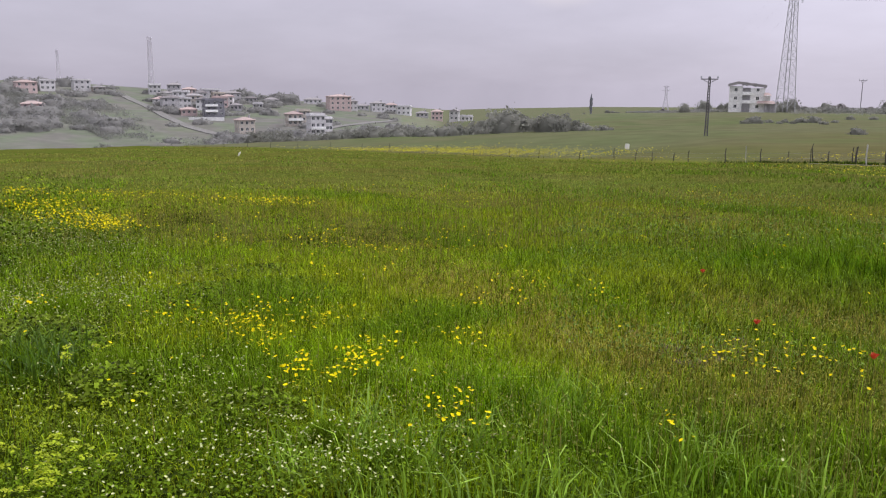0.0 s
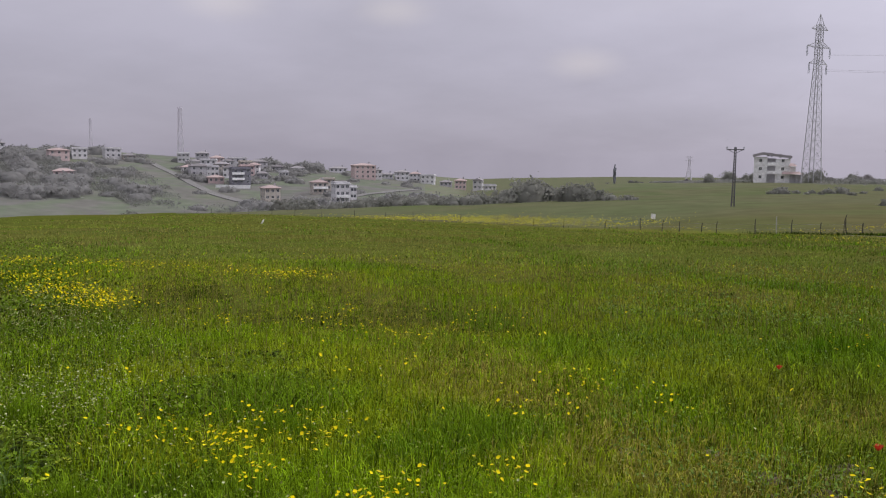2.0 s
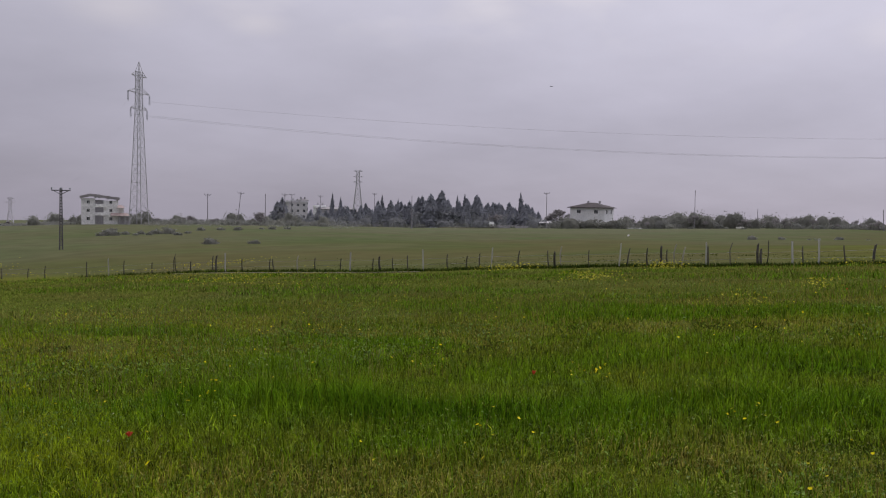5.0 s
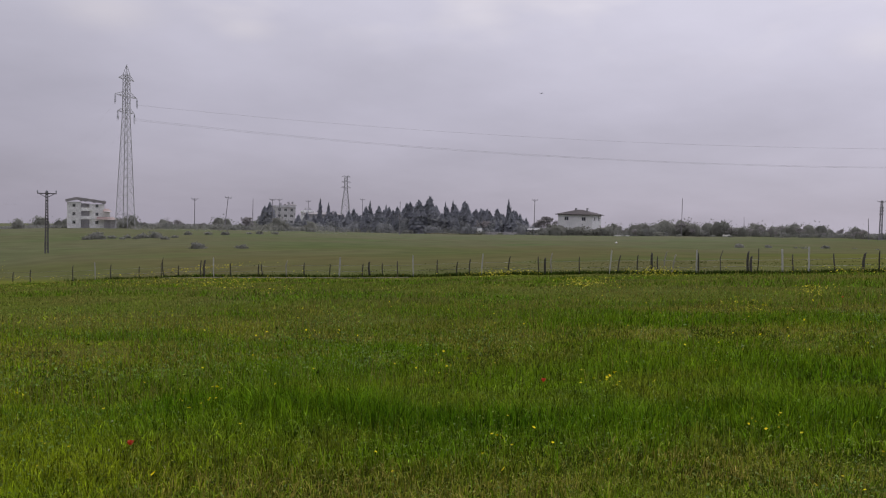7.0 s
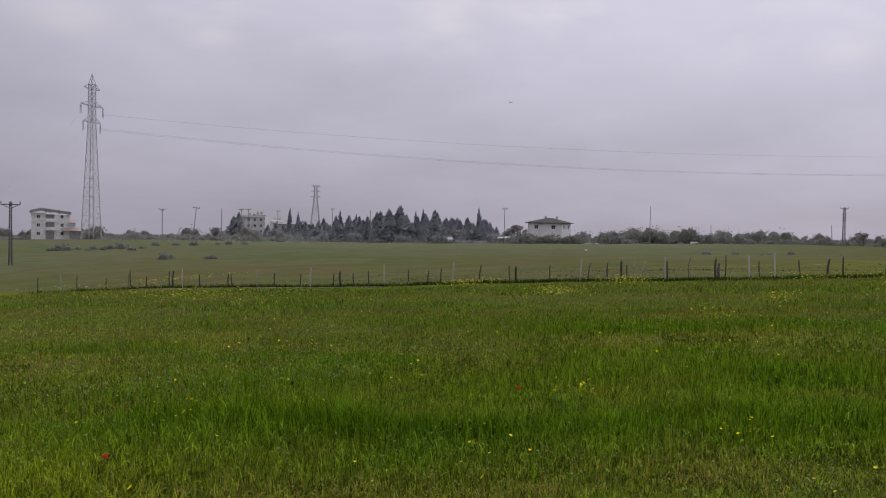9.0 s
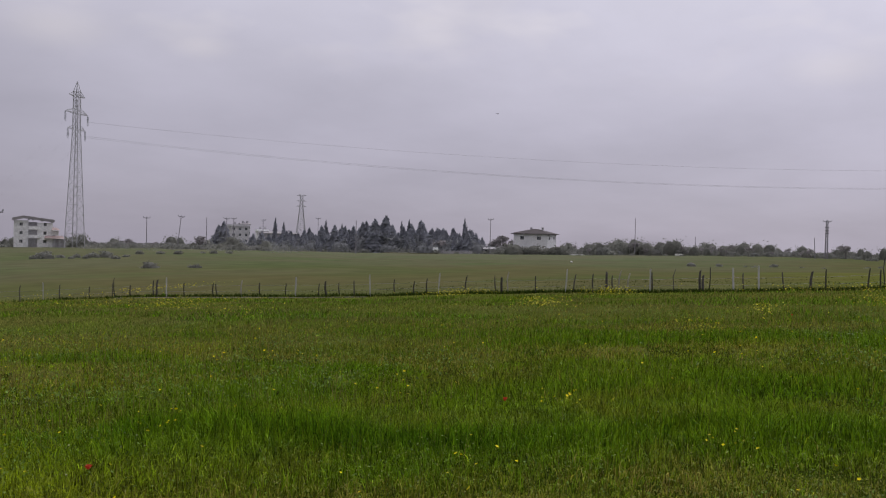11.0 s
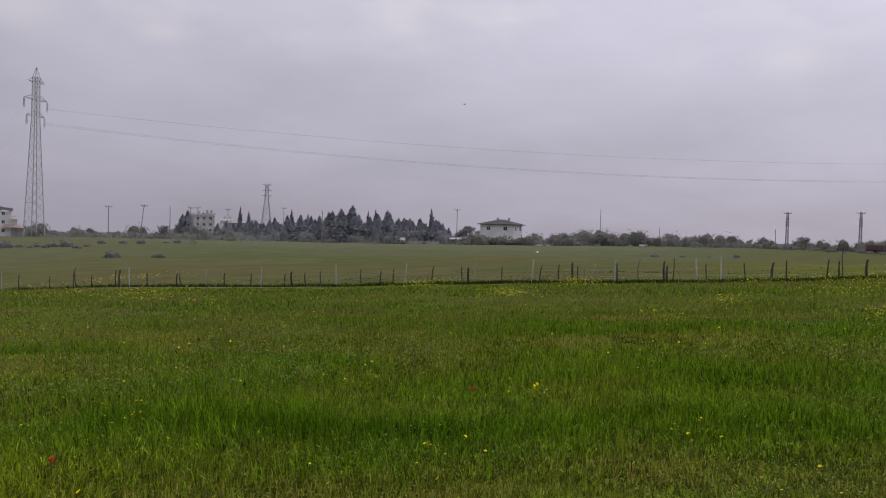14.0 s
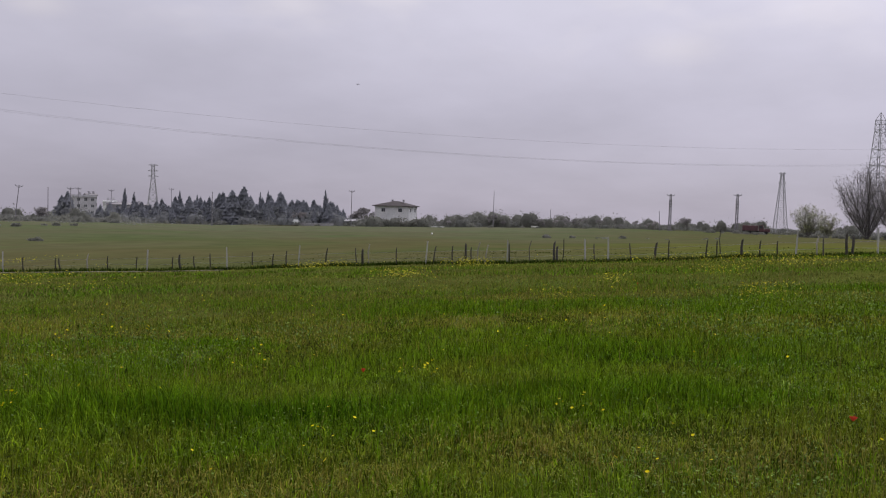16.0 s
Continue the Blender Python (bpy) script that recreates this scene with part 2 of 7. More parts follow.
M_PALE_POST = mat("pale_stick_wood", [(0.27, 0.25, 0.22), (0.36, 0.34, 0.30)], 6, 40, 0.9, vary=0.15, bump=0.4)
M_CONCRETE = mat("concrete_post", [(0.380, 0.375, 0.370), (0.456, 0.450, 0.437)], 4, 30, 0.9, vary=0.12, bump=0.3)
M_WIRE = mat("galvanised_wire", [(0.25, 0.25, 0.26)], 8, 0, 0.5, metal=0.6)
M_STEEL = mat("galvanised_steel", [(0.34, 0.34, 0.36), (0.43, 0.43, 0.45)], 0.7, 9, 0.6, metal=0.2)
# far masts: steel lightened towards the horizon sky, haze in the base colour
M_HAZY_STEEL = mat("hazy_steel", [(0.52, 0.50, 0.55), (0.60, 0.58, 0.63)], 0.7, 9, 0.7)
M_POLE_STEEL = mat("dark_pole_steel", [(0.085, 0.080, 0.085), (0.13, 0.125, 0.13)], 1.5, 9, 0.7, metal=0.2)
M_FAR_POLE = mat("grey_pole", [(0.22, 0.21, 0.23), (0.28, 0.27, 0.29)], 1.5, 9, 0.8)
M_INSULATOR = mat("glass_insulator", [(0.22, 0.24, 0.25)], 3, 0, 0.3)
M_CABLE = mat("aluminium_cable", [(0.44, 0.43, 0.46)], 2, 0, 0.7)
# needle green raised to pale blue-grey: the haze over the grove is in it
M_FIR = mat("hazy_fir_needles", [(0.300, 0.312, 0.350), (0.345, 0.352, 0.385)], 0.25, 0.7, 0.9, vary=0.10, spec=0.0, through_light=0.5, fine_amount=0.12)
M_TRUNK = mat("tree_bark", [(0.12, 0.11, 0.11), (0.18, 0.17, 0.165)], 3, 12, 0.95, bump=0.5)
M_TWIG = mat("bare_twigs", [(0.285, 0.270, 0.278), (0.370, 0.350, 0.350)], 0.5, 3, 0.95, vary=0.2, island=0.2, spec=0.0, through_light=0.4)
M_BUD = mat("budding_leaves", [(0.230, 0.245, 0.130), (0.310, 0.325, 0.160)], 0.3, 2, 0.9, vary=0.2, island=0.3, through_light=0.5, spec=0.0)
# the next four leaf colours are greyed and lightened to carry distance haze
M_UNDER = mat("hazy_evergreen_leaves", [(0.270, 0.280, 0.295), (0.315, 0.322, 0.330)], 0.3, 0.9, 0.9, vary=0.10, through_light=0.5, spec=0.0, fine_amount=0.12)
M_SCRUB = mat("hazy_grey_scrub", [(0.225, 0.230, 0.215), (0.265, 0.265, 0.248)], 0.08, 0.6, 0.9, vary=0.08, through_light=0.5, spec=0.0, fine_amount=0.1)
M_SHRUB = mat("hazy_scrub_leaves", [(0.225, 0.230, 0.205), (0.275, 0.275, 0.245)], 0.3, 0.9, 0.9, vary=0.15, island=0.06, through_light=0.5, spec=0.0, fine_amount=0.12)
M_HILL_TREE = mat("hazy_hillside_leaves", [(0.280, 0.280, 0.278), (0.318, 0.314, 0.303)], 0.3, 0.9, 0.9, vary=0.08, through_light=0.5, spec=0.0, fine_amount=0.08)
M_WALL_WHITE = mat("white_render", [(0.725, 0.725, 0.737), (0.842, 0.842, 0.842)], 0.3, 3, 0.9, vary=0.06)
# white render dulled to grey-lilac, as haze greys the distant walls
M_WALL_HAZY = mat("hazy_white_render", [(0.52, 0.51, 0.53), (0.62, 0.61, 0.63)], 0.3, 3, 0.9, vary=0.15)
M_WALL_BLUE = mat("pale_blue_render", [(0.50, 0.56, 0.62), (0.58, 0.63, 0.68)], 0.3, 3, 0.9)
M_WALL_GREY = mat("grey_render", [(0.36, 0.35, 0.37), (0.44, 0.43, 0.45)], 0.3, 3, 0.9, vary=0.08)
M_WALL_PINK = mat("pink_render", [(0.46, 0.36, 0.36), (0.54, 0.43, 0.42)], 0.3, 3, 0.9, vary=0.06)
M_WALL_BEIGE = mat("beige_render", [(0.42, 0.38, 0.34), (0.50, 0.46, 0.42)], 0.3, 3, 0.9, vary=0.08)
M_WALL_DARK = mat("dark_cladding", [(0.17, 0.17, 0.20), (0.22, 0.22, 0.25)], 0.3, 3, 0.7)
M_ROOF_RED = mat("faded_red_tiles", [(0.330, 0.262, 0.252), (0.390, 0.305, 0.292)], 0.5, 4, 0.9, vary=0.12, bump=0.3)
M_ROOF_GREY = mat("grey_roof_tiles", [(0.150, 0.140, 0.148), (0.190, 0.178, 0.182)], 0.5, 4, 0.9, vary=0.1, bump=0.3)
# grey tiles lightened so that distant roofs fade as in mist
M_ROOF_HAZY = mat("hazy_roof_tiles", [(0.22, 0.21, 0.22), (0.28, 0.265, 0.27)], 0.5, 4, 0.9, vary=0.15, bump=0.3)
M_ROOF_BROWN = mat("brown_roof_tiles", [(0.055, 0.047, 0.050), (0.080, 0.068, 0.070)], 0.5, 4, 0.9, vary=0.1, bump=0.3)
M_FRAME = mat("white_window_frame", [(0.6, 0.6, 0.6)], 3, 0, 0.5)
M_PANE = mat("dark_window_glass", [(0.06, 0.065, 0.08)], 1, 0, 0.08, spec=0.5)
M_SIGN = mat("red_sign_board", [(0.400, 0.028, 0.043), (0.464, 0.044, 0.060)], 3, 30, 0.5)
M_LETTER = mat("white_lettering", [(0.80, 0.78, 0.78)], 3, 0, 0.6)
M_SHEET = mat("white_plastic", [(0.72, 0.71, 0.66), (0.80, 0.79, 0.76)], 4, 0, 0.5)
M_TRUCK_RED = mat("worn_red_paint", [(0.105, 0.052, 0.062), (0.140, 0.072, 0.080)], 1.5, 8, 0.5)
M_TYRE = mat("tyre_rubber", [(0.03, 0.03, 0.032)], 5, 0, 0.9)
# lane concrete brought near the slope's tone, its haze painted in
M_ROAD = mat("hazy_concrete_road", [(0.150, 0.148, 0.142), (0.178, 0.172, 0.168)], 0.08, 0.9, 0.95)


def by_cover_haze(m, cols):
    """Let the ground's 0-to-1 value (land use, then haze paling) choose between colours; the material's own noise stays
    as variation.
    """
    n, l = m.node_tree.nodes, m.node_tree.links
    att = n.new("ShaderNodeAttribute")
    att.attribute_name = "cover_haze"
    ramp = n.new("ShaderNodeValToRGB")
    for i, (pos, c) in enumerate(cols):
        e = ramp.color_ramp.elements[i] if i < 2 else ramp.color_ramp.elements.new(pos)
        e.position, e.color = pos, (*c, 1)
    l.new(att.outputs["Fac"], ramp.inputs[0])
    bsdf = n["Principled BSDF"]
    old = bsdf.inputs["Base Color"].links[0].from_socket
    mul = n.new("ShaderNodeVectorMath")
    mul.operation = "MULTIPLY"
    l.new(ramp.outputs["Color"], mul.inputs[0])
    l.new(old, mul.inputs[1])
    l.new(mul.outputs[0], bsdf.inputs["Base Color"])


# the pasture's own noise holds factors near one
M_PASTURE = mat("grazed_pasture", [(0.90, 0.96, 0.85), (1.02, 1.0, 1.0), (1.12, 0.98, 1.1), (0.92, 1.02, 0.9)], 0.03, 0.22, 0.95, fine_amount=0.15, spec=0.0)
# upper stops turn paler and greyer: haze painted into the far ground
by_cover_haze(M_PASTURE, ((0.0, (0.100, 0.118, 0.022)), (0.1, (0.090, 0.096, 0.040)), (0.45, (0.095, 0.109, 0.055)), (0.78, (0.110, 0.124, 0.072)), (1.0, (0.145, 0.165, 0.112))))


# ---- mesh helpers ----
def link_mesh(name, verts, faces, material, parent=None, label="", smooth=False):
    me = bpy.data.meshes.new(name)
    me.from_pydata([tuple(v) for v in verts], [], faces)
    me.materials.append(material)
    if smooth:
        me.polygons.foreach_set("use_smooth", [True] * len(me.polygons))
    me.update()
    ob = new(name, me)
    if parent:
        ob.parent = parent
    return tagged(ob, label) if label else ob


def part(name, bm, material, parent, label=""):
    me = bpy.data.meshes.new(name)
    bmesh.ops.recalc_face_normals(bm, faces=bm.faces)
    bm.to_mesh(me)
    bm.free()
    me.materials.append(material)
    ob = new(name, me)
    ob.parent = parent
    return tagged(ob, label) if label else ob


def share(name, mesh, parent, m=None):
    ob = new(name, mesh)
    ob.parent = parent
    if m is not None:
        ob.matrix_basis = m
    return ob


def thing(name, label, category, place, turn=0.0, group=""):
    e = new(name)
    e.empty_display_size = 0.3
    e.matrix_basis = pose(place[0], place[1], place[2], 0, 0, turn)
    return tagged(e, label, category, group)


def box(bm, x0, x1, y0, y1, z0, z1):
    vs = [bm.verts.new((x, y, z)) for z in (z0, z1) for x, y in ((x0, y0), (x1, y0), (x1, y1), (x0, y1))]
    for f in ((3, 2, 1, 0), (4, 5, 6, 7), (0, 1, 5, 4), (1, 2, 6, 5), (2, 3, 7, 6), (3, 0, 4, 7)):
        bm.faces.new([vs[i] for i in f])


def strut(bm, a, b, ra, rb=None, sides=4):
    """A tapered bar from a to b."""
    a, b = Vector(a), Vector(b)
    rb = ra if rb is None else rb
    d = (b - a).normalized()
    u = d.cross(Vector((0.31, 0.17, 0.93)) if abs(d.z) < 0.9 else Vector((1, 0.2, 0))).normalized()
    v = d.cross(u)
    rings = []
    for p, r in ((a, ra), (b, rb)):
        rings.append([bm.verts.new(p + u * (r * math.cos(2 * math.pi * (k + 0.5) / sides)) + v * (r * math.sin(2 * math.pi * (k + 0.5) / sides))) for k in range(sides)])
    for k in range(sides):
        bm.faces.new((rings[0][k], rings[0][(k + 1) % sides], rings[1][(k + 1) % sides], rings[1][k]))
    bm.faces.new(rings[0][::-1])
    bm.faces.new(rings[1])


def big_mesh(name, verts, tris, material, label, category):
    """One large mesh of triangles out of arrays, kind stuff."""
    me = bpy.data.meshes.new(name)
    me.vertices.add(len(verts))
    me.vertices.foreach_set("co", np.asarray(verts, np.float32).ravel())
    me.loops.add(tris.size)
    me.loops.foreach_set("vertex_index", tris.astype(np.int32).ravel())
    me.polygons.add(len(tris))
    me.polygons.foreach_set("loop_start", np.arange(0, tris.size, 3, dtype=np.int32))
    me.materials.append(material)
    me.update(calc_edges=True)
    return tagged(new(name, me), label, category, kind="stuff")


# ---- lie of the land: heights along rays from the standing point ----
# azimuth (left positive), then distance and height of fence line, field edge, valley, ridge
LAND = {
    -150: (60, 0.6, 150, 0.5, 240, 0.0, 400, -3.0),
    -95: (54, -0.1, 150, -0.9, 240, -2.2, 400, -4.5),
    -82: (54, -0.55, 150, -1.6, 240, -2.4, 400, -4.2),
    -66: (52, -1.32, 150, -2.9, 240, -3.0, 400, -3.9),
    -54: (54, -2.08, 150, -3.4, 240, -4.0, 340, -5.1),
    -40: (60, -3.1, 150, -4.1, 240, -4.7, 330, -6.1),
    -30: (66, -3.8, 150, -4.4, 230, -4.6, 300, -5.2),
    -20: (78, -4.9, 130, -4.8, 190, -4.5, 255, -4.4),
    -10: (95, -6.5, 140, -6.1, 210, -5.9, 280, -6.2),
    -3: (110, -7.6, 165, -7.3, 230, -8.2, 300, -9.6),
    0: (118, -8.1, 170, -7.8, 240, -15.0, 520, -18.8),
    3: (125, -8.4, 175, -8.2, 240, -17.0, 560, -15.2),
    10: (150, -9.6, 190, -10.0, 260, -22.0, 560, -7.4),
    17: (185, -11.4, 205, -11.9, 280, -26.0, 560, -1.5),
    25: (110, -6.7, 170, -10.2, 270, -26.0, 560, 3.3),
    35: (90, -5.1, 130, -7.7, 250, -24.0, 560, 5.3),
    70: (60, -1.6, 130, -4.0, 250, -12.0, 560, 6.0),
    150: (60, 2.5, 130, 4.0, 250, 5.0, 560, 5.0),
}
AZ = sorted(LAND)
STAND = (0.1, 2.0)


def soft_step(a, b, v):
    k = np.clip((v - a) / (b - a), 0, 1)
    return k * k * (3 - 2 * k)


def ground_z(x, y):
    """Height of the ground at x, y (arrays or numbers)."""
    x, y = np.asarray(x, float), np.asarray(y, float)
    dx, dy = x - STAND[0], y - STAND[1]
    d = np.hypot(dx, dy)
    az = np.degrees(np.arctan2(-dx, dy))
    col = [np.interp(az, AZ, [LAND[a][k] for a in AZ]) for k in range(8)]
    z0 = -0.067 * STAND[1]
    far_d = col[6] + 1200
    far_z = 1.38 + (col[7] - 1.38) * far_d / col[6] - 14

    def profile(r):
        z = z0 + (col[1] - z0) * np.minimum(r / col[0], 1)
        for (da, za), (db, zb) in (((col[0], col[1]), (col[2], col[3])), ((col[2], col[3]), (col[4], col[5])),
                                   ((col[4], col[5]), (col[6], col[7])), ((col[6], col[7]), (far_d, far_z))):
            z = z + (zb - za) * np.clip((r - da) / (db - da), 0, 1)
        return z - np.maximum(r - far_d, 0) * 0.012

    z = (profile(d * 0.92) + profile(d) * 2 + profile(d * 1.08)) / 4
    near = 1 - soft_step(12, 40, d)
    z = z * (1 - near) + (-0.067 * y + 0.002 * x) * near
    bumps = np.sin(x * 0.9 + 1.3 * np.sin(y * 0.37)) * np.sin(y * 0.8 + 0.7 * np.sin(x * 0.41)) * 0.025
    swell = np.sin(x * 0.13 + 1.1) * np.sin(y * 0.17 + 0.4) * 0.12 * soft_step(10, 40, d)
    return z + bumps + swell


def at(az, d, up=0.0):
    """The place at an azimuth and a distance, on the ground or above it."""
    x, y = STAND[0] - d * math.sin(radians(az)), STAND[1] + d * math.cos(radians(az))
    return Vector((x, y, float(ground_z(x, y)) + up))


# ---- ground: one sheet to the horizon ----
AZS = np.concatenate([np.arange(-180, -90, 6.0), np.arange(-90, 50, 0.75), np.arange(50, 180, 6.0)])
RINGS = np.concatenate([np.arange(0.6, 12, 0.6), 12 * 1.045 ** np.arange(0, 134)])
gx = STAND[0] - RINGS[:, None] * np.sin(np.radians(AZS))[None]
gy = STAND[1] + RINGS[:, None] * np.cos(np.radians(AZS))[None]
gz = ground_z(gx, gy)
gv = np.stack([gx, gy, gz], -1).reshape(-1, 3)
na, nr = len(AZS), len(RINGS)
ii, jj = np.meshgrid(np.arange(nr - 1), np.arange(na), indexing="ij")
q0, q1, q2, q3 = ii * na + jj, ii * na + (jj + 1) % na, (ii + 1) * na + (jj + 1) % na, (ii + 1) * na + jj
g_faces = [tuple(f) for f in np.stack([q0, q3, q2, q1], -1).reshape(-1, 4).tolist()]
g_faces.append(tuple(range(na)))
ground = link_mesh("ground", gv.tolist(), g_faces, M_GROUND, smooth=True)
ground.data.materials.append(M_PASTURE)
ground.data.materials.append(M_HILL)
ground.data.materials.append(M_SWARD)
# inside the fence meadow, beyond it grazed pasture, across the valley the haze-paled hillside
face_az = AZS[jj].ravel()
face_r = RINGS[ii].ravel()
fence_r = np.interp(face_az, AZ, [LAND[a][0] for a in AZ])
edge_r = np.interp(face_az, AZ, [LAND[a][2] for a in AZ])
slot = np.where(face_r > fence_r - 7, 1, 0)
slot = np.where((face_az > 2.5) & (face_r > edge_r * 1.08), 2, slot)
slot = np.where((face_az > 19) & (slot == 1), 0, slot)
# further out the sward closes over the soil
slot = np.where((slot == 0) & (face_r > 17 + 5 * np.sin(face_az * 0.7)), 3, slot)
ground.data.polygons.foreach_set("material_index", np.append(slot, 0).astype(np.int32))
tagged(ground, "sloping spring meadow of grass and clover", "ground", kind="structure")
# land use of the pasture: dry strip along the fence, green middle; beyond and across the valley paled for haze
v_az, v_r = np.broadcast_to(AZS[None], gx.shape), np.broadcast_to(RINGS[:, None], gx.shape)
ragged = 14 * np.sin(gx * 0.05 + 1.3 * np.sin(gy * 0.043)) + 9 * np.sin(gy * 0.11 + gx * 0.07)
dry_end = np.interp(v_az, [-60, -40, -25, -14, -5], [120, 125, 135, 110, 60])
cover_haze = 0.4 * soft_step(-25, 30, v_r + ragged - dry_end) + 0.35 * soft_step(170, 270, v_r + ragged)
hazy_slope = soft_step(-3.5, 1.5, v_az) * soft_step(235, 330, v_r + ragged)
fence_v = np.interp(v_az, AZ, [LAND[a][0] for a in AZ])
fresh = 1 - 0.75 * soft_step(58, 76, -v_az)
cover_haze = fresh * (0.1 + 0.9 * np.maximum(cover_haze, hazy_slope)) * np.clip((v_r - fence_v) / 3, 0, 1)
att = ground.data.attributes.new("cover_haze", "FLOAT", "POINT")
att.data.foreach_set("value", cover_haze.astype(np.float32).ravel())


# ---- houses ----
def facade(bm, origin, along, width, height, openings, depth=0.18):
    """An upright wall face with real openings and reveals. openings: (x, z, w, h)."""
    o, u = Vector(origin), Vector(along).normalized()
    inward = Vector((-u.y, u.x, 0))
    xs = sorted({0.0, width, *[round(v, 4) for x, z, w, h in openings for v in (x, x + w)]})
    zs = sorted({0.0, height, *[round(v, 4) for x, z, w, h in openings for v in (z, z + h)]})
    cache = {}

    def vert(x, z, back=0.0):
        key = (x, z, back)
        if key not in cache:
            cache[key] = bm.verts.new(o + u * x + inward * back + Vector((0, 0, z)))
        return cache[key]

    for xa, xb in zip(xs, xs[1:]):
        for za, zb in zip(zs, zs[1:]):
            cx, cz = (xa + xb) / 2, (za + zb) / 2
            if not any(x < cx < x + w and z < cz < z + h for x, z, w, h in openings):
                bm.faces.new((vert(xa, za), vert(xb, za), vert(xb, zb), vert(xa, zb)))
    for x, z, w, h in openings:
        x0, x1, z0, z1 = round(x, 4), round(x + w, 4), round(z, 4), round(z + h, 4)
        for a, b in (((x0, z0), (x1, z0)), ((x1, z0), (x1, z1)), ((x1, z1), (x0, z1)), ((x0, z1), (x0, z0))):
            q = [bm.verts.new(o + u * p[0] + Vector((0, 0, p[1])) + inward * k) for p, k in ((a, 0), (b, 0), (b, depth), (a, depth))]
            bm.faces.new(q)


WINDOW_MESHES = {}


def window_meshes(w, h):
    key = (round(w, 2), round(h, 2))
    if key not in WINDOW_MESHES:
        bm = bmesh.new()
        t = 0.08
        for b in ((0, t, 0, h), (w - t, w, 0, h), (t, w - t, 0, t), (t, w - t, h - t, h), (w / 2 - t / 2, w / 2 + t / 2, t, h - t)):
            box(bm, b[0], b[1], 0.08, 0.15, b[2], b[3])
        fr = bpy.data.meshes.new("window")
        bm.to_mesh(fr)
        bm.free()
        fr.materials.append(M_FRAME)
        bm = bmesh.new()
        box(bm, 0.02, w - 0.02, 0.16, 0.18, 0.02, h - 0.02)
        pn = bpy.data.meshes.new("pane")
        bm.to_mesh(pn)
        bm.free()
        pn.materials.append(M_PANE)
        WINDOW_MESHES[key] = (fr, pn)
    return WINDOW_MESHES[key]


def roof_solid(w, d, rise, over, kind):
    """Hip, gable or flat roof over a w by d box whose top is at z 0."""
    bm = bmesh.new()
    x, y, t = w / 2 + over, d / 2 + over, 0.22
    low = [bm.verts.new(p) for p in ((-x, -y, 0), (x, -y, 0), (x, y, 0), (-x, y, 0))]
    eave = [bm.verts.new(p) for p in ((-x, -y, t), (x, -y, t), (x, y, t), (-x, y, t))]
    bm.faces.new(low[::-1])
    for k in range(4):
        bm.faces.new((low[k], low[(k + 1) % 4], eave[(k + 1) % 4], eave[k]))
    if kind == "flat":
        bm.faces.new(eave)
    else:
        r = max(x - y, 0.6) if kind == "hip" else x
        a, b = bm.verts.new((-r, 0, rise)), bm.verts.new((r, 0, rise))
        bm.faces.new((eave[0], eave[1], b, a))
        bm.faces.new((eave[2], eave[3], a, b))
        bm.faces.new((eave[1], eave[2], b))
        bm.faces.new((eave[3], eave[0], a))
    return bm


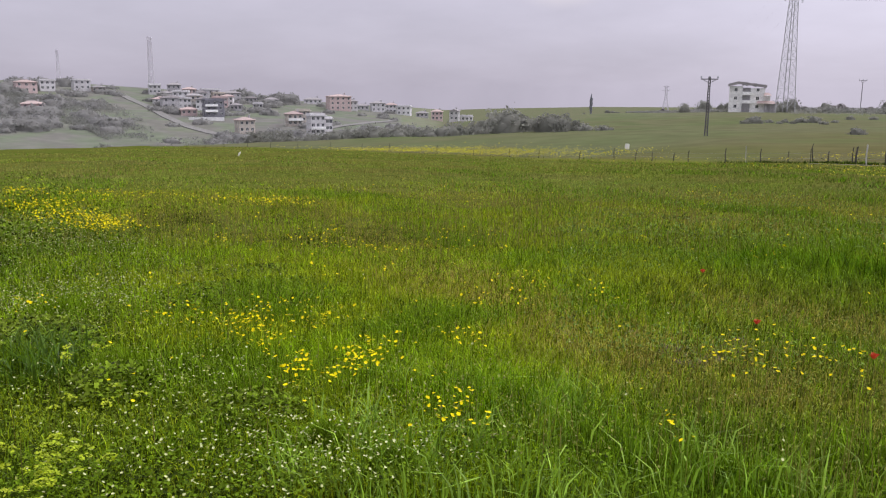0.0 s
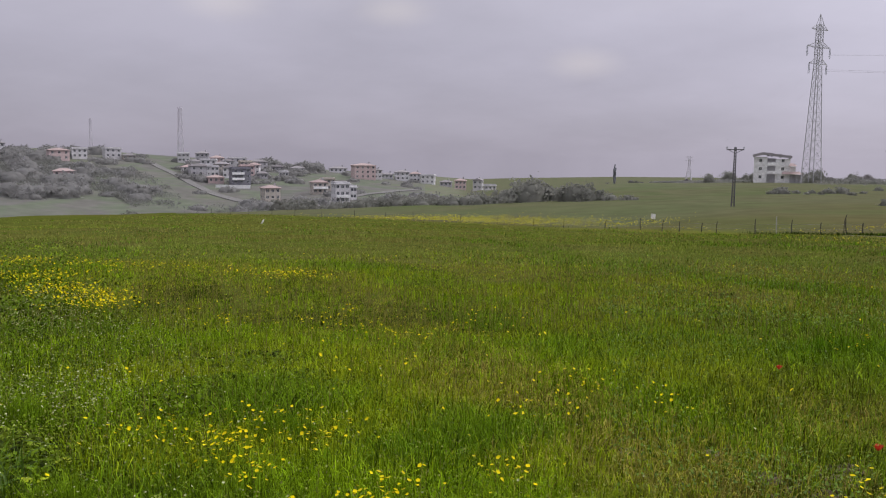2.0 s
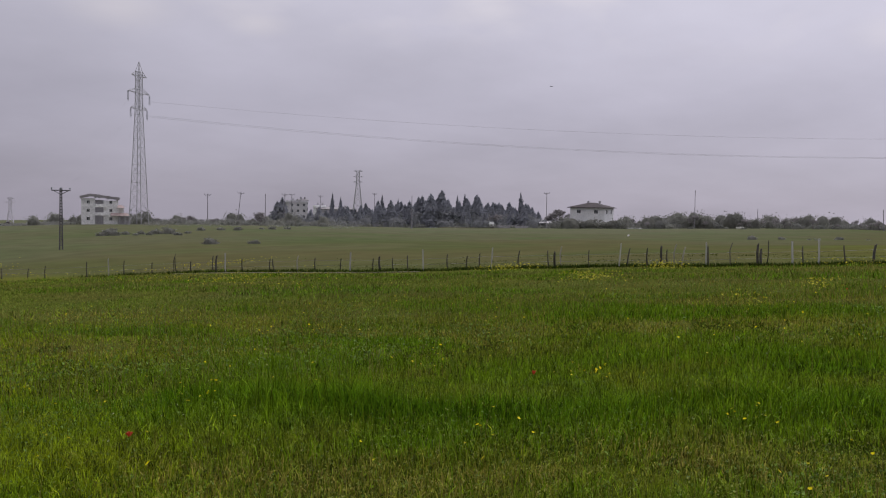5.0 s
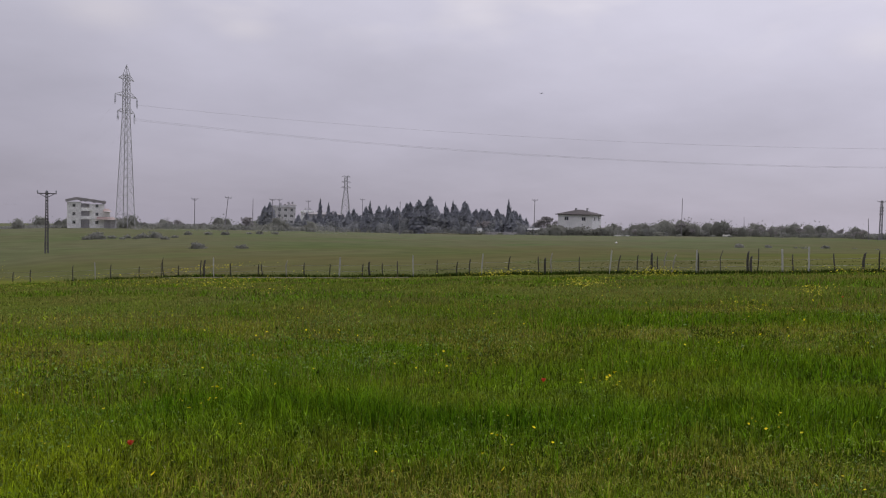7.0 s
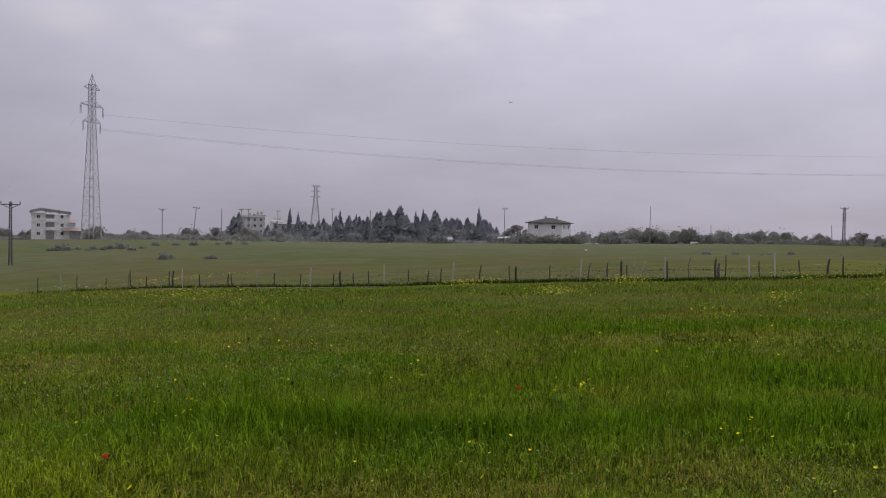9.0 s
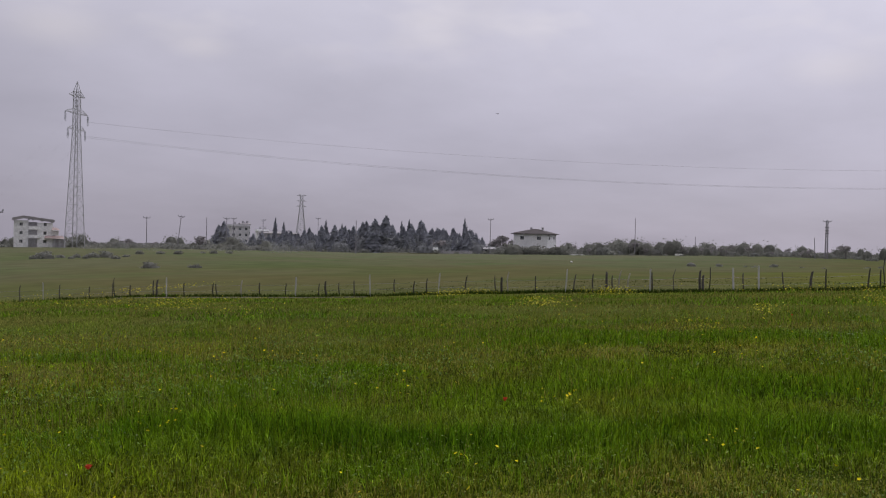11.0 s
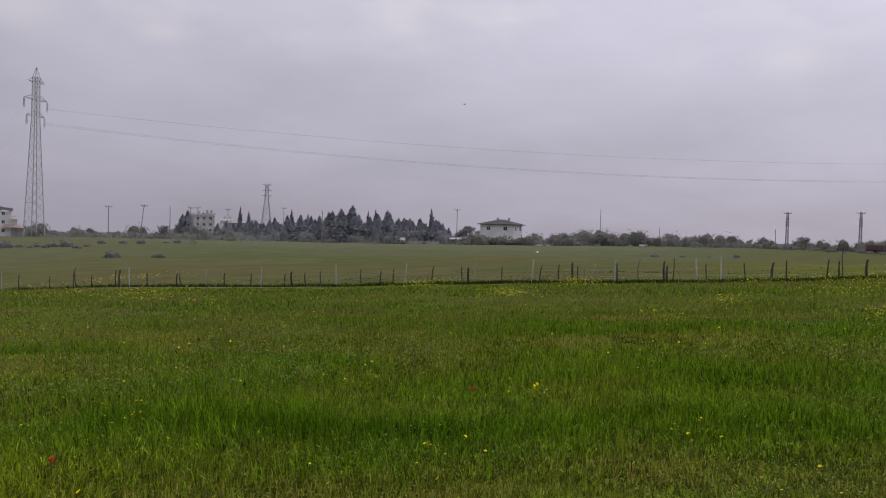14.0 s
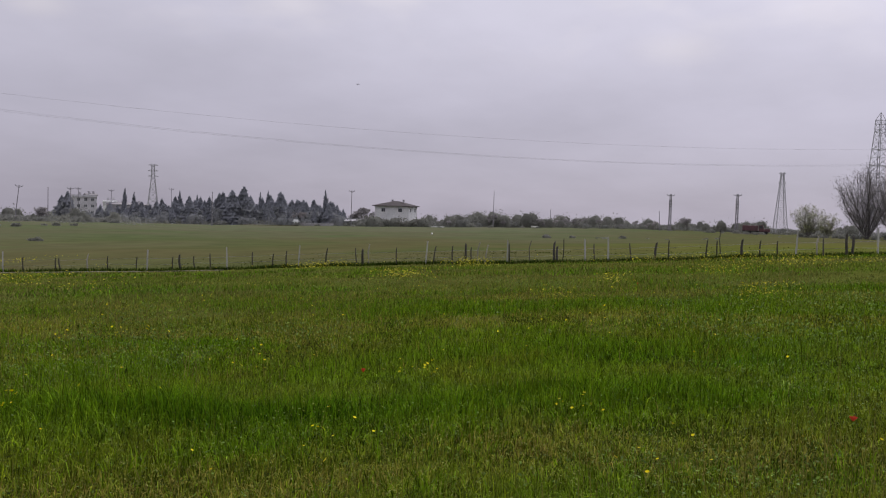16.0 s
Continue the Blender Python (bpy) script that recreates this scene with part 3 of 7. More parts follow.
def house(place, turn, w, d, storeys, wall, roof="hip", roof_mat=None, cols=3, side_cols=2, rise=2.0, label="", sh=2.9, balconies=(), chimneys=1,
          over=0.5, name="house", win=(1.2, 1.3), category="house", wz=0.95):
    h = storeys * sh
    e = thing(name, label, category, place, turn)
    bm = bmesh.new()
    faces = (((-w / 2, -d / 2), (1, 0, 0), w, cols), ((w / 2, -d / 2), (0, 1, 0), d, side_cols), ((w / 2, d / 2), (-1, 0, 0), w, cols), ((-w / 2, d / 2), (0, -1, 0), d, side_cols))
    spots = []
    for k, (o, u, width, n) in enumerate(faces):
        ops = []
        for s in range(storeys):
            for c in range(n):
                x = width * (c + 0.5) / n - win[0] / 2
                ops.append((x, 3.0 + s * sh + wz, win[0], win[1]))
                spots.append((k, o, u, x, s * sh + wz))
        facade(bm, (o[0], o[1], -3.0), u, width, h + 3.0, ops)
    part("wall", bm, wall, e)
    fr, pn = window_meshes(*win)
    for k, o, u, x, z in spots:
        m = pose(o[0] + u[0] * x, o[1] + u[1] * x, z, 0, 0, 90 * k)
        f = share("window", fr, e, m)
        share("pane", pn, f)
    bm = roof_solid(w, d, rise, over, roof)
    r = part("roof", bm, roof_mat or wall, e)
    r.location.z = h + 0.003
    if roof == "flat":
        bm = bmesh.new()
        for q in ((-w / 2, w / 2, -d / 2, -d / 2 + 0.2), (-w / 2, w / 2, d / 2 - 0.2, d / 2), (-w / 2, -w / 2 + 0.2, -d / 2 + 0.2, d / 2 - 0.2), (w / 2 - 0.2, w / 2, -d / 2 + 0.2, d / 2 - 0.2)):
            box(bm, *q, h + 0.23, h + 0.9)
        part("parapet", bm, wall, e)
    for c in range(chimneys):
        bm = bmesh.new()
        x, y = w * (0.25 - 0.4 * c), d * 0.12 * (1 if c % 2 else -1)
        z = h + (rise * 0.45 if roof != "flat" else 0.2)
        box(bm, x - 0.35, x + 0.35, y - 0.3, y + 0.3, z, h + rise * 0.8 + 0.9)
        box(bm, x - 0.45, x + 0.45, y - 0.4, y + 0.4, h + rise * 0.8 + 0.903, h + rise * 0.8 + 1.05)
        part("chimney", bm, M_WALL_GREY, e)
    for s, x0, x1 in balconies:
        bm = bmesh.new()
        y = -d / 2
        box(bm, x0, x1, y - 1.3, y - 0.003, s * sh - 0.12, s * sh + 0.05)
        box(bm, x0, x1, y - 1.3, y - 1.22, s * sh + 0.053, s * sh + 0.95)
        for x in (x0, x1 - 0.08):
            box(bm, x, x + 0.08, y - 1.217, y - 0.003, s * sh + 0.053, s * sh + 0.95)
        part("balcony", bm, M_WALL_WHITE, e)
    return e


# apartment house beyond the pasture: plain block, dark stair recess, bright wing, shared slanting roof
A = at(-19.5, 262)
apt = thing("apartment_house", "white three-storey apartment house with a slanting brown roof", "apartment house", (A.x, A.y, A.z + 0.3), -19.5)
APT_WIN = (0.85, 0.95)
apt_fr, apt_pn = window_meshes(*APT_WIN)


def apt_block(name, x0, x1, y0, y1, h, cols, material, label, side_cols=2):
    bm = bmesh.new()
    spots = []
    for k, (o, u, width, n) in enumerate((((x0, y0), (1, 0, 0), x1 - x0, cols), ((x1, y0), (0, 1, 0), y1 - y0, side_cols), ((x1, y1), (-1, 0, 0), x1 - x0, cols), ((x0, y1), (0, -1, 0), y1 - y0, side_cols))):
        ops = []
        for s in range(3):
            for c in range(n):
                x = width * (c + 0.5) / n - APT_WIN[0] / 2
                ops.append((x, 3.0 + s * 2.35 + 0.9, *APT_WIN))
                spots.append((k, o, u, x, s * 2.35 + 0.9))
        facade(bm, (o[0], o[1], -3.0), u, width, h + 3.0, ops)
    block = part(name, bm, material, apt, label)
    for k, o, u, x, z in spots:
        place = pose(o[0] + u[0] * x, o[1] + u[1] * x, z, 0, 0, 90 * k)
        share("window", apt_fr, block, place)
        share("pane", apt_pn, block, place)
    return block


apt_block("main_block", -4.9, -1.3, -3.2, 4.0, 7.1, 1, M_WALL_WHITE, "white main block")
apt_block("wing", 0.9, 4.8, -3.6, 4.0, 6.5, 1, M_WALL_WHITE, "bright white wing")
bm = bmesh.new()
box(bm, -1.297, 0.897, -2.4, 4.0, -3.0, 6.7)
part("stair_bay", bm, M_WALL_GREY, apt, "grey recessed stairwell")
for z in (2.3, 4.65):
    bm = bmesh.new()
    box(bm, -1.25, 1.6, -4.5, -3.61, z, z + 0.14)
    box(bm, -1.25, 1.6, -4.5, -4.42, z + 0.143, z + 0.9)
    part("balcony", bm, M_WALL_WHITE, apt)
bm = bmesh.new()
ridge_pts = ((-5.3, 7.05), (-2.6, 7.75), (5.2, 6.75))
lo = [[bm.verts.new((x, y, z)) for x, z in ridge_pts] for y in (-4.2, 4.5)]
hi = [[bm.verts.new((x, y, z + 0.7)) for x, z in ridge_pts] for y in (-4.2, 4.5)]
for k in range(2):
    bm.faces.new((lo[0][k], lo[0][k + 1], lo[1][k + 1], lo[1][k]))
    bm.faces.new((hi[0][k], hi[0][k + 1], hi[1][k + 1], hi[1][k]))
    for q in (0, 1):
        bm.faces.new((lo[q][k], lo[q][k + 1], hi[q][k + 1], hi[q][k]))
for k in (0, 2):
    bm.faces.new((lo[0][k], lo[1][k], hi[1][k], hi[0][k]))
part("roof", bm, M_ROOF_HAZY, apt)
for x, z in ((-1.2, 7.5), (-0.2, 7.4), (2.1, 7.1), (4.6, 6.8)):
    bm = bmesh.new()
    box(bm, x - 0.28, x + 0.28, -0.3, 0.3, z - 0.2, z + 0.75)
    box(bm, x - 0.36, x + 0.36, -0.38, 0.38, z + 0.753, z + 0.87)
    part("chimney", bm, M_WALL_GREY, apt)
for x0, x1, z, nm in ((4.4, 6.7, 4.6, "canopy"), (2.6, 8.1, 2.3, "porch_roof")):
    bm = bmesh.new()
    v = [bm.verts.new(p) for p in ((x0, -5.6, z), (x1, -5.6, z), (x1, -3.7, z), (x0, -3.7, z), (x0 + 0.3, -3.9, z + 0.75), (x1 - 0.9, -3.9, z + 0.75))]
    for f in ((0, 1, 2, 3), (0, 1, 5, 4), (1, 2, 5), (2, 3, 4, 5), (3, 0, 4)):
        bm.faces.new([v[q] for q in f])
    part(nm, bm, M_ROOF_RED, apt, "faded red tiled canopy")
for x in (5.2, 6.6, 7.9):
    bm = bmesh.new()
    box(bm, x - 0.12, x + 0.12, -5.4, -5.16, -1.0, 2.297)
    part("porch_post", bm, M_WALL_GREY, apt)
bm = bmesh.new()
box(bm, 4.803, 7.9, -3.6, 1.0, -1.0, 2.2)
part("porch_room", bm, M_WALL_GREY, apt)
bm = bmesh.new()
box(bm, 4.803, 6.3, -3.6, 1.0, 2.203, 4.5)
part("upper_room", bm, M_WALL_WHITE, apt)

# villa with the wide dark roof
V = at(-51.65, 350)
villa = house((V.x, V.y, V.z + 3.3), -70, 14.4, 12.0, 1, M_WALL_WHITE, "hip", M_ROOF_BROWN, 2, 2, 2.2, "white villa under a wide brown hipped roof", 5.2, chimneys=2, over=1.0, name="villa", win=(1.7, 1.5), category="house", wz=2.9)
bm = bmesh.new()
box(bm, -8.5, 24.5, -11.0, -10.7, -2.0, 0.5)
garden_wall = thing("garden_wall", "long white rendered garden wall in front of the villa", "wall", (V.x, V.y, V.z), -50)
part("wall_panel", bm, M_WALL_GREY, garden_wall)
bm = bmesh.new()
box(bm, 13.0, 21.5, -11.7, -11.05, -1.8, 1.0)
part("gate_wall", bm, M_WALL_WHITE, garden_wall)

# houses half hidden behind the grove: azimuth, distance, width, depth, storeys, walls, roof, tiles, foot height, label
for az, d, w, dp, st, wallm, roof, rm, z, lab in (
        (-31.75, 395, 8.4, 8, 3, M_WALL_HAZY, "flat", None, -5.0, "pale three-storey house with stepped flat roofs beside firs"),
        (-32.15, 398, 4.0, 6, 3, M_WALL_WHITE, "gable", M_ROOF_HAZY, -4.2, "narrow pale house wall rising behind firs"),
        (-34.4, 400, 17, 9, 2, M_WALL_GREY, "hip", M_ROOF_HAZY, -5.3, "long grey two-storey house with a pale roof among firs"),
        (-33.3, 408, 5, 6, 2, M_WALL_WHITE, "flat", None, -4.2, "white block house half hidden by firs"),
        (-48.6, 341, 5.6, 4, 1, M_WALL_GREY, "gable", M_WALL_GREY, -5.7, "low grey shed with a pale roof beside the grove"),
        (-44.92, 337, 1.7, 1.7, 1, M_WALL_WHITE, "flat", None, -6.3, "small white hut at the foot of the grove"),
        (-14.35, 330, 8, 5.5, 1, M_WALL_DARK, "gable", M_ROOF_BROWN, -8.1, "dark barn with a steep brown gable roof")):
    p = at(az, d)
    small = w < 3
    house((p.x, p.y, z if az != -14.35 else p.z - 1.9), az + (12 if az != -14.35 else 88), w, dp, st, wallm, roof, rm, 1 if small else 3, 1 if small else 2, 1.1 if roof != "gable" else 1.9 if w > 7 else 0.9, lab,
          1.9 if d < 345 else 2.7, chimneys=2 if st > 1 else 0, over=0.4, win=(0.9, 0.8) if d < 345 else (1.2, 1.3))
bm = bmesh.new()
box(bm, -10, 8, -0.15, 0.15, -1.0, 1.0)
low_wall = at(-46.5, 338)
lw = thing("boundary_wall", "low grey boundary wall at the foot of the grove", "wall", low_wall, -46.5)
part("wall_panel", bm, M_WALL_GREY, lw)

# village on the hillside: azimuth, distance, width, depth, storeys, walls, roof, roof tiles, extra turn, label
VILLAGE = (
    (33.95, 442, 8.6, 9, 4, M_WALL_BLUE, "hip", M_WALL_GREY, 25, "pale blue four-storey apartment block on the hillside"),
    (32.0, 405, 9, 7, 1, M_WALL_BEIGE, "gable", M_ROOF_RED, 10, "low beige cottage with a faded red roof"),
    (30.8, 412, 7, 6, 1, M_WALL_HAZY, "flat", None, 0, "small white flat-roofed house among trees"),
    (28.25, 458, 6, 6, 1, M_WALL_HAZY, "gable", M_ROOF_HAZY, 90, "small white gabled cottage on the slope"),
    (26.3, 492, 12, 9, 2, M_WALL_PINK, "hip", M_ROOF_RED, 10, "pink two-storey house with a red roof"),
    (25.1, 505, 9, 8, 2, M_WALL_HAZY, "flat", None, 5, "white two-storey house with a flat roof on the slope"),
    (26.0, 423, 11, 7, 1, M_WALL_PINK, "hip", M_ROOF_RED, 0, "pink cottage half hidden by trees"),
    (23.2, 518, 10.5, 9, 2, M_WALL_HAZY, "flat", None, 12, "white two-storey house beside the hillside road"),
    (18.2, 502, 11, 9, 1, M_WALL_HAZY, "hip", M_ROOF_HAZY, 8, "white bungalow with a grey roof on the hilltop"),
    (17.3, 490, 10, 9, 2, M_WALL_HAZY, "flat", None, -6, "white two-storey house in the hillside row"),
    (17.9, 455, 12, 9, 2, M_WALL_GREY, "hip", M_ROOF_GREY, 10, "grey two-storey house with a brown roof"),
    (16.5, 470, 9, 9, 2, M_WALL_BEIGE, "hip", M_ROOF_HAZY, -10, "beige two-storey house in the hillside row"),
    (15.5, 512, 12, 10, 2, M_WALL_HAZY, "flat", None, 6, "white two-storey house with a bright front"),
    (14.2, 500, 12, 9, 2, M_WALL_GREY, "hip", M_ROOF_HAZY, 12, "grey house with a low roof beside the bright one"),
    (15.35, 423, 10.5, 9, 3, M_WALL_DARK, "flat", None, 14, "dark modern three-storey house with white edges"),
    (16.9, 430, 9, 8, 1, M_WALL_PINK, "hip", M_ROOF_RED, 5, "low pink house with a red roof"),
    (13.4, 360, 8, 7, 2, M_WALL_BEIGE, "hip", M_ROOF_RED, 20, "beige two-storey house with a faded red tiled roof"),
    (10.2, 383, 8, 7, 2, M_WALL_BEIGE, "hip", M_ROOF_RED, 15, "beige house with a red roof at the valley edge"),
    (8.75, 338, 7, 7, 3, M_WALL_HAZY, "flat", None, 18, "white terraced house with balconies at the valley edge"),
    (18.6, 470, 8, 7, 1, M_WALL_HAZY, "hip", M_ROOF_RED, 10, "small white house with a red roof in the hillside row"),
    (16.0, 452, 8, 7, 2, M_WALL_HAZY, "hip", M_ROOF_GREY, 0, "white house with a brown roof above the dark one"),
    (14.9, 468, 9, 7, 2, M_WALL_PINK, "flat", None, 8, "pink two-storey house in the hillside row"),
    (13.9, 455, 7, 6, 1, M_WALL_GREY, "hip", M_ROOF_HAZY, 0, "low grey house near the lane"),
    (12.5, 470, 6, 6, 1, M_WALL_HAZY, "flat", None, 0, "small white house below the trees"),
    (22.2, 512, 8, 7, 1, M_WALL_BEIGE, "hip", M_ROOF_HAZY, 8, "beige bungalow beside the hillside lane"),
    (29.6, 520, 9, 8, 2, M_WALL_HAZY, "hip", M_ROOF_HAZY, 0, "white house near the hilltop"),
    (11.6, 505, 10, 8, 1, M_WALL_HAZY, "hip", M_ROOF_HAZY, 0, "white bungalow between large trees"),
    (8.9, 548, 13, 8, 1, M_WALL_HAZY, "hip", M_ROOF_HAZY, 4, "long white bungalow on the ridge"),
    (7.2, 500, 15, 12, 3, M_WALL_PINK, "hip", M_ROOF_RED, 14, "pink three-storey apartment block on the slope"),
    (5.6, 535, 9, 8, 1, M_WALL_HAZY, "hip", M_ROOF_HAZY, 0, "white house with a grey roof on the ridge"),
    (4.6, 530, 10, 8, 2, M_WALL_HAZY, "hip", M_ROOF_HAZY, 10, "white two-storey house on the ridge"),
    (2.8, 528, 10, 8, 2, M_WALL_HAZY, "flat", None, -8, "white flat-roofed house near the ridge end"),
    (1.6, 530, 9, 8, 1, M_WALL_GREY, "hip", M_ROOF_HAZY, 0, "grey house near the ridge end"),
    (18.9, 520, 8, 7, 2, M_WALL_HAZY, "flat", None, 4, "white house with a flat roof on the hilltop"),
    (17.7, 530, 9, 7, 2, M_WALL_GREY, "hip", M_ROOF_HAZY, -5, "grey house near the hilltop road"),
    (16.8, 505, 8, 7, 2, M_WALL_PINK, "hip", M_ROOF_RED, 8, "pink house in the upper row"),
    (16.1, 490, 8, 7, 2, M_WALL_HAZY, "hip", M_ROOF_GREY, 0, "white house with a dark roof in the upper row"),
    (15.0, 492, 8, 7, 2, M_WALL_BEIGE, "flat", None, 12, "beige house in the upper row"),
    (14.4, 475, 7, 7, 2, M_WALL_HAZY, "hip", M_ROOF_RED, -8, "white house with a red roof below the trees"),
    (17.1, 455, 7, 7, 2, M_WALL_HAZY, "flat", None, 5, "white cube house in the lower row"),
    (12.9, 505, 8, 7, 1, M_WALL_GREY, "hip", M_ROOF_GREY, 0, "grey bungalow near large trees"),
    (9.6, 400, 7, 7, 2, M_WALL_BEIGE, "flat", None, 10, "unfinished beige house behind the terrace"),
    (8.1, 355, 5, 6, 2, M_WALL_HAZY, "flat", None, 18, "white terraced house end"),
    (6.4, 512, 9, 8, 2, M_WALL_HAZY, "hip", M_ROOF_HAZY, 6, "white house beside the pink block"),
    (3.7, 532, 8, 7, 2, M_WALL_HAZY, "hip", M_ROOF_RED, 0, "white house with a red roof on the ridge"),
    (0.6, 505, 8, 7, 2, M_WALL_PINK, "hip", M_ROOF_RED, 0, "pink house at the end of the ridge"),
    (-0.6, 480, 7, 6, 2, M_WALL_HAZY, "gable", M_ROOF_HAZY, 80, "white gabled house behind the ridge"),
    (-1.4, 485, 8, 6, 1, M_WALL_HAZY, "flat", None, 6, "low white house behind the ridge"),
)
for az, d, w, dp, st, wallm, roof, rm, extra, lab in VILLAGE:
    p = at(az, d)
    up = 0.3 if -2 < az < 0 else 0
    bal = ((1, -w * 0.45, w * 0.1), (2, -w * 0.45, w * 0.1)) if az == 15.35 else ((1, -w * 0.4, w * 0.4),) if az in (8.75, 10.2) else ()
    house((p.x, p.y, p.z + up), az + extra, w * 0.84, dp * 0.84, st, wallm, roof, rm, 4 if w > 12 else 3, 2, 1.4, lab, 2.6, balconies=bal, chimneys=1 if roof != "flat" else 0)


def strip(name, label, material, way, width, lift=0.06, category="road", step=4.0, thick=0.25):
    """A road laid on the ground along azimuth and distance points."""
    pts = [at(a, d) for a, d in way]
    fine = []
    for a, b in zip(pts, pts[1:]):
        n = max(1, int((b - a).length / step))
        fine += [a.lerp(b, k / n) for k in range(n)]
    fine.append(pts[-1])
    verts, faces = [], []
    for k, p in enumerate(fine):
        t = (fine[min(k + 1, len(fine) - 1)] - fine[max(k - 1, 0)]).normalized()
        s = Vector((-t.y, t.x, 0)).normalized() * width / 2
        for q in (p + s, p - s):
            z = float(ground_z(q.x, q.y)) + lift
            verts += [(q.x, q.y, z), (q.x, q.y, z - thick)]
    for k in range(len(fine) - 1):
        a, b = 4 * k, 4 * k + 4
        faces += [(a, a + 2, b + 2, b), (a + 1, a, b, b + 1), (a + 2, a + 3, b + 3, b + 2)]
    return tagged(link_mesh(name, verts, faces, material), label, category, kind="structure")


strip("road", "pale concrete lane down the hillside", M_ROAD, ((25, 505), (22.8, 508), (20.8, 500), (19.4, 455), (18.2, 415), (16.9, 385), (15.4, 362), (14.2, 348)), 4.2, 0.35)
strip("road", "pale lane at the foot of the village", M_ROAD, ((9.5, 345), (7.5, 372), (5.5, 400), (3.5, 430)), 4.5, 0.35)

# white retaining wall below the dark house
bm = bmesh.new()
box(bm, -8, 8, -0.3, 0.3, -2.5, 1.3)
box(bm, -8.1, 8.1, -0.4, 0.4, 1.303, 1.45)
W = at(15.8, 408)
rw = thing("retaining_wall", "pale concrete retaining wall below the hillside house", "wall", W, 5)
part("wall_panel", bm, M_WALL_WHITE, rw)


# ---- pylons, poles and lines ----
def pylon(place, turn, h, base, top, arms, label, panels=11, waist=0.5, leg_r=0.16, peak=True, insulators=True, steel=None):
    """Lattice tower: four legs, bracing, cross-arms (height share, half length), insulator strings."""
    steel = steel or M_STEEL
    e = thing("pylon", label, "pylon", place, turn)

    def half(z):
        return base + (top - base) * z / (h * waist) if z < h * waist else top * (1 - 0.12 * (z - h * waist) / (h * (1 - waist) + 0.01))

    body_h = h * (0.935 if peak else 1.0)
    zs = [body_h * (1 - (1 - k / panels) ** 1.25) for k in range(panels + 1)]
    corners = [(-1, -1), (1, -1), (1, 1), (-1, 1)]
    for cx, cy in corners:
        bm = bmesh.new()
        for za, zb in ((-1.0, h * waist), (h * waist, body_h)):
            strut(bm, (cx * half(max(za, 0)), cy * half(max(za, 0)), za), (cx * half(zb), cy * half(zb), zb), leg_r, leg_r * 0.85)
        if peak:
            strut(bm, (cx * half(body_h), cy * half(body_h), body_h), (0, 0, h), leg_r * 0.8, leg_r * 0.5)
        part("leg", bm, steel, e)
    bm = bmesh.new()
    for za, zb in zip(zs, zs[1:]):
        for k in range(4):
            a, b = corners[k], corners[(k + 1) % 4]
            ha, hb = half(za), half(zb)
            strut(bm, (a[0] * ha, a[1] * ha, za), (b[0] * hb, b[1] * hb, zb), leg_r * 0.34)
            strut(bm, (b[0] * ha, b[1] * ha, za), (a[0] * hb, a[1] * hb, zb), leg_r * 0.34)
            strut(bm, (a[0] * hb, a[1] * hb, zb), (b[0] * hb, b[1] * hb, zb), leg_r * 0.4)
    part("bracing", bm, steel, e)
    for share_h, reach in arms:
        z = h * share_h
        for s in (-1, 1):
            bm = bmesh.new()
            for y in (-1, 1):
                strut(bm, (s * half(z), y * half(z), z), (s * reach, 0, z + 0.15), leg_r * 0.7)
                strut(bm, (s * half(z), y * half(z), z + h * 0.03), (s * reach, 0, z + 0.15), leg_r * 0.6)
            part("crossarm", bm, steel, e)
        if insulators and share_h < 0.85:
            for s in (-1, 1):
                bm = bmesh.new()
                drop = h * 0.056
                for x in (-0.28, 0.28):
                    strut(bm, (s * reach + x * 0.6, 0, z + 0.1), (s * reach + x, 0, z - drop), 0.035, 0.035, 5)
                    for k in range(7):
                        c = z - drop * (k + 0.8) / 8
                        strut(bm, (s * reach + x * (0.6 + 0.05 * k), 0, c + 0.06), (s * reach + x * (0.6 + 0.05 * k), 0, c - 0.06), 0.12, 0.1, 6)
                strut(bm, (s * reach - 0.28, 0, z - drop), (s * reach + 0.28, 0, z - drop - 0.12), 0.05, 0.05, 5)
                part("insulator", bm, M_INSULATOR, e)
    return e


P1 = at(-21.8, 248)
P1.z = -3.3
TURN_1, TURN_5 = 36, -30
pylon(P1, TURN_1, 43.6, 1.86, 0.72, ((0.905, 3.7), (0.80, 5.2), (0.70, 4.0)), "tall grey lattice power pylon standing in the pasture", 19, waist=0.70, leg_r=0.115)
P5 = at(-82.0, 327)
P5.z = -3.4
pylon(P5, TURN_5, 43.0, 3.6, 1.2, ((0.835, 2.6), (0.70, 3.2), (0.565, 3.4)), "tall grey lattice power pylon behind bare trees", 15, waist=0.86, leg_r=0.14, insulators=False)
P2 = at(-35.85, 503)
P2.z = -3.0
pylon(P2, -30, 25.9, 3.0, 0.85, ((0.985, 2.6), (0.86, 2.8), (0.74, 2.8)), "grey lattice pylon with three arms behind the firs", 9, 0.75, 0.19, peak=False, insulators=False)
P4 = at(-76.65, 330)
P4.z = -2.0
pylon(P4, -60, 20.6, 2.1, 0.5, ((0.985, 1.2), (0.82, 1.4), (0.66, 1.3)), "grey lattice pylon at the far edge of the meadow", 9, 0.95, 0.13, peak=False, insulators=False)
P0 = at(-14.45, 780)
P0.z = -16.0
pylon(P0, -20, 20.5, 2.6, 0.9, ((0.95, 2.8), (0.8, 3.4)), "far lattice pylon on the horizon", 6, 0.55, 0.26, peak=False, insulators=False, steel=M_HAZY_STEEL)
PM = at(19.05, 557)
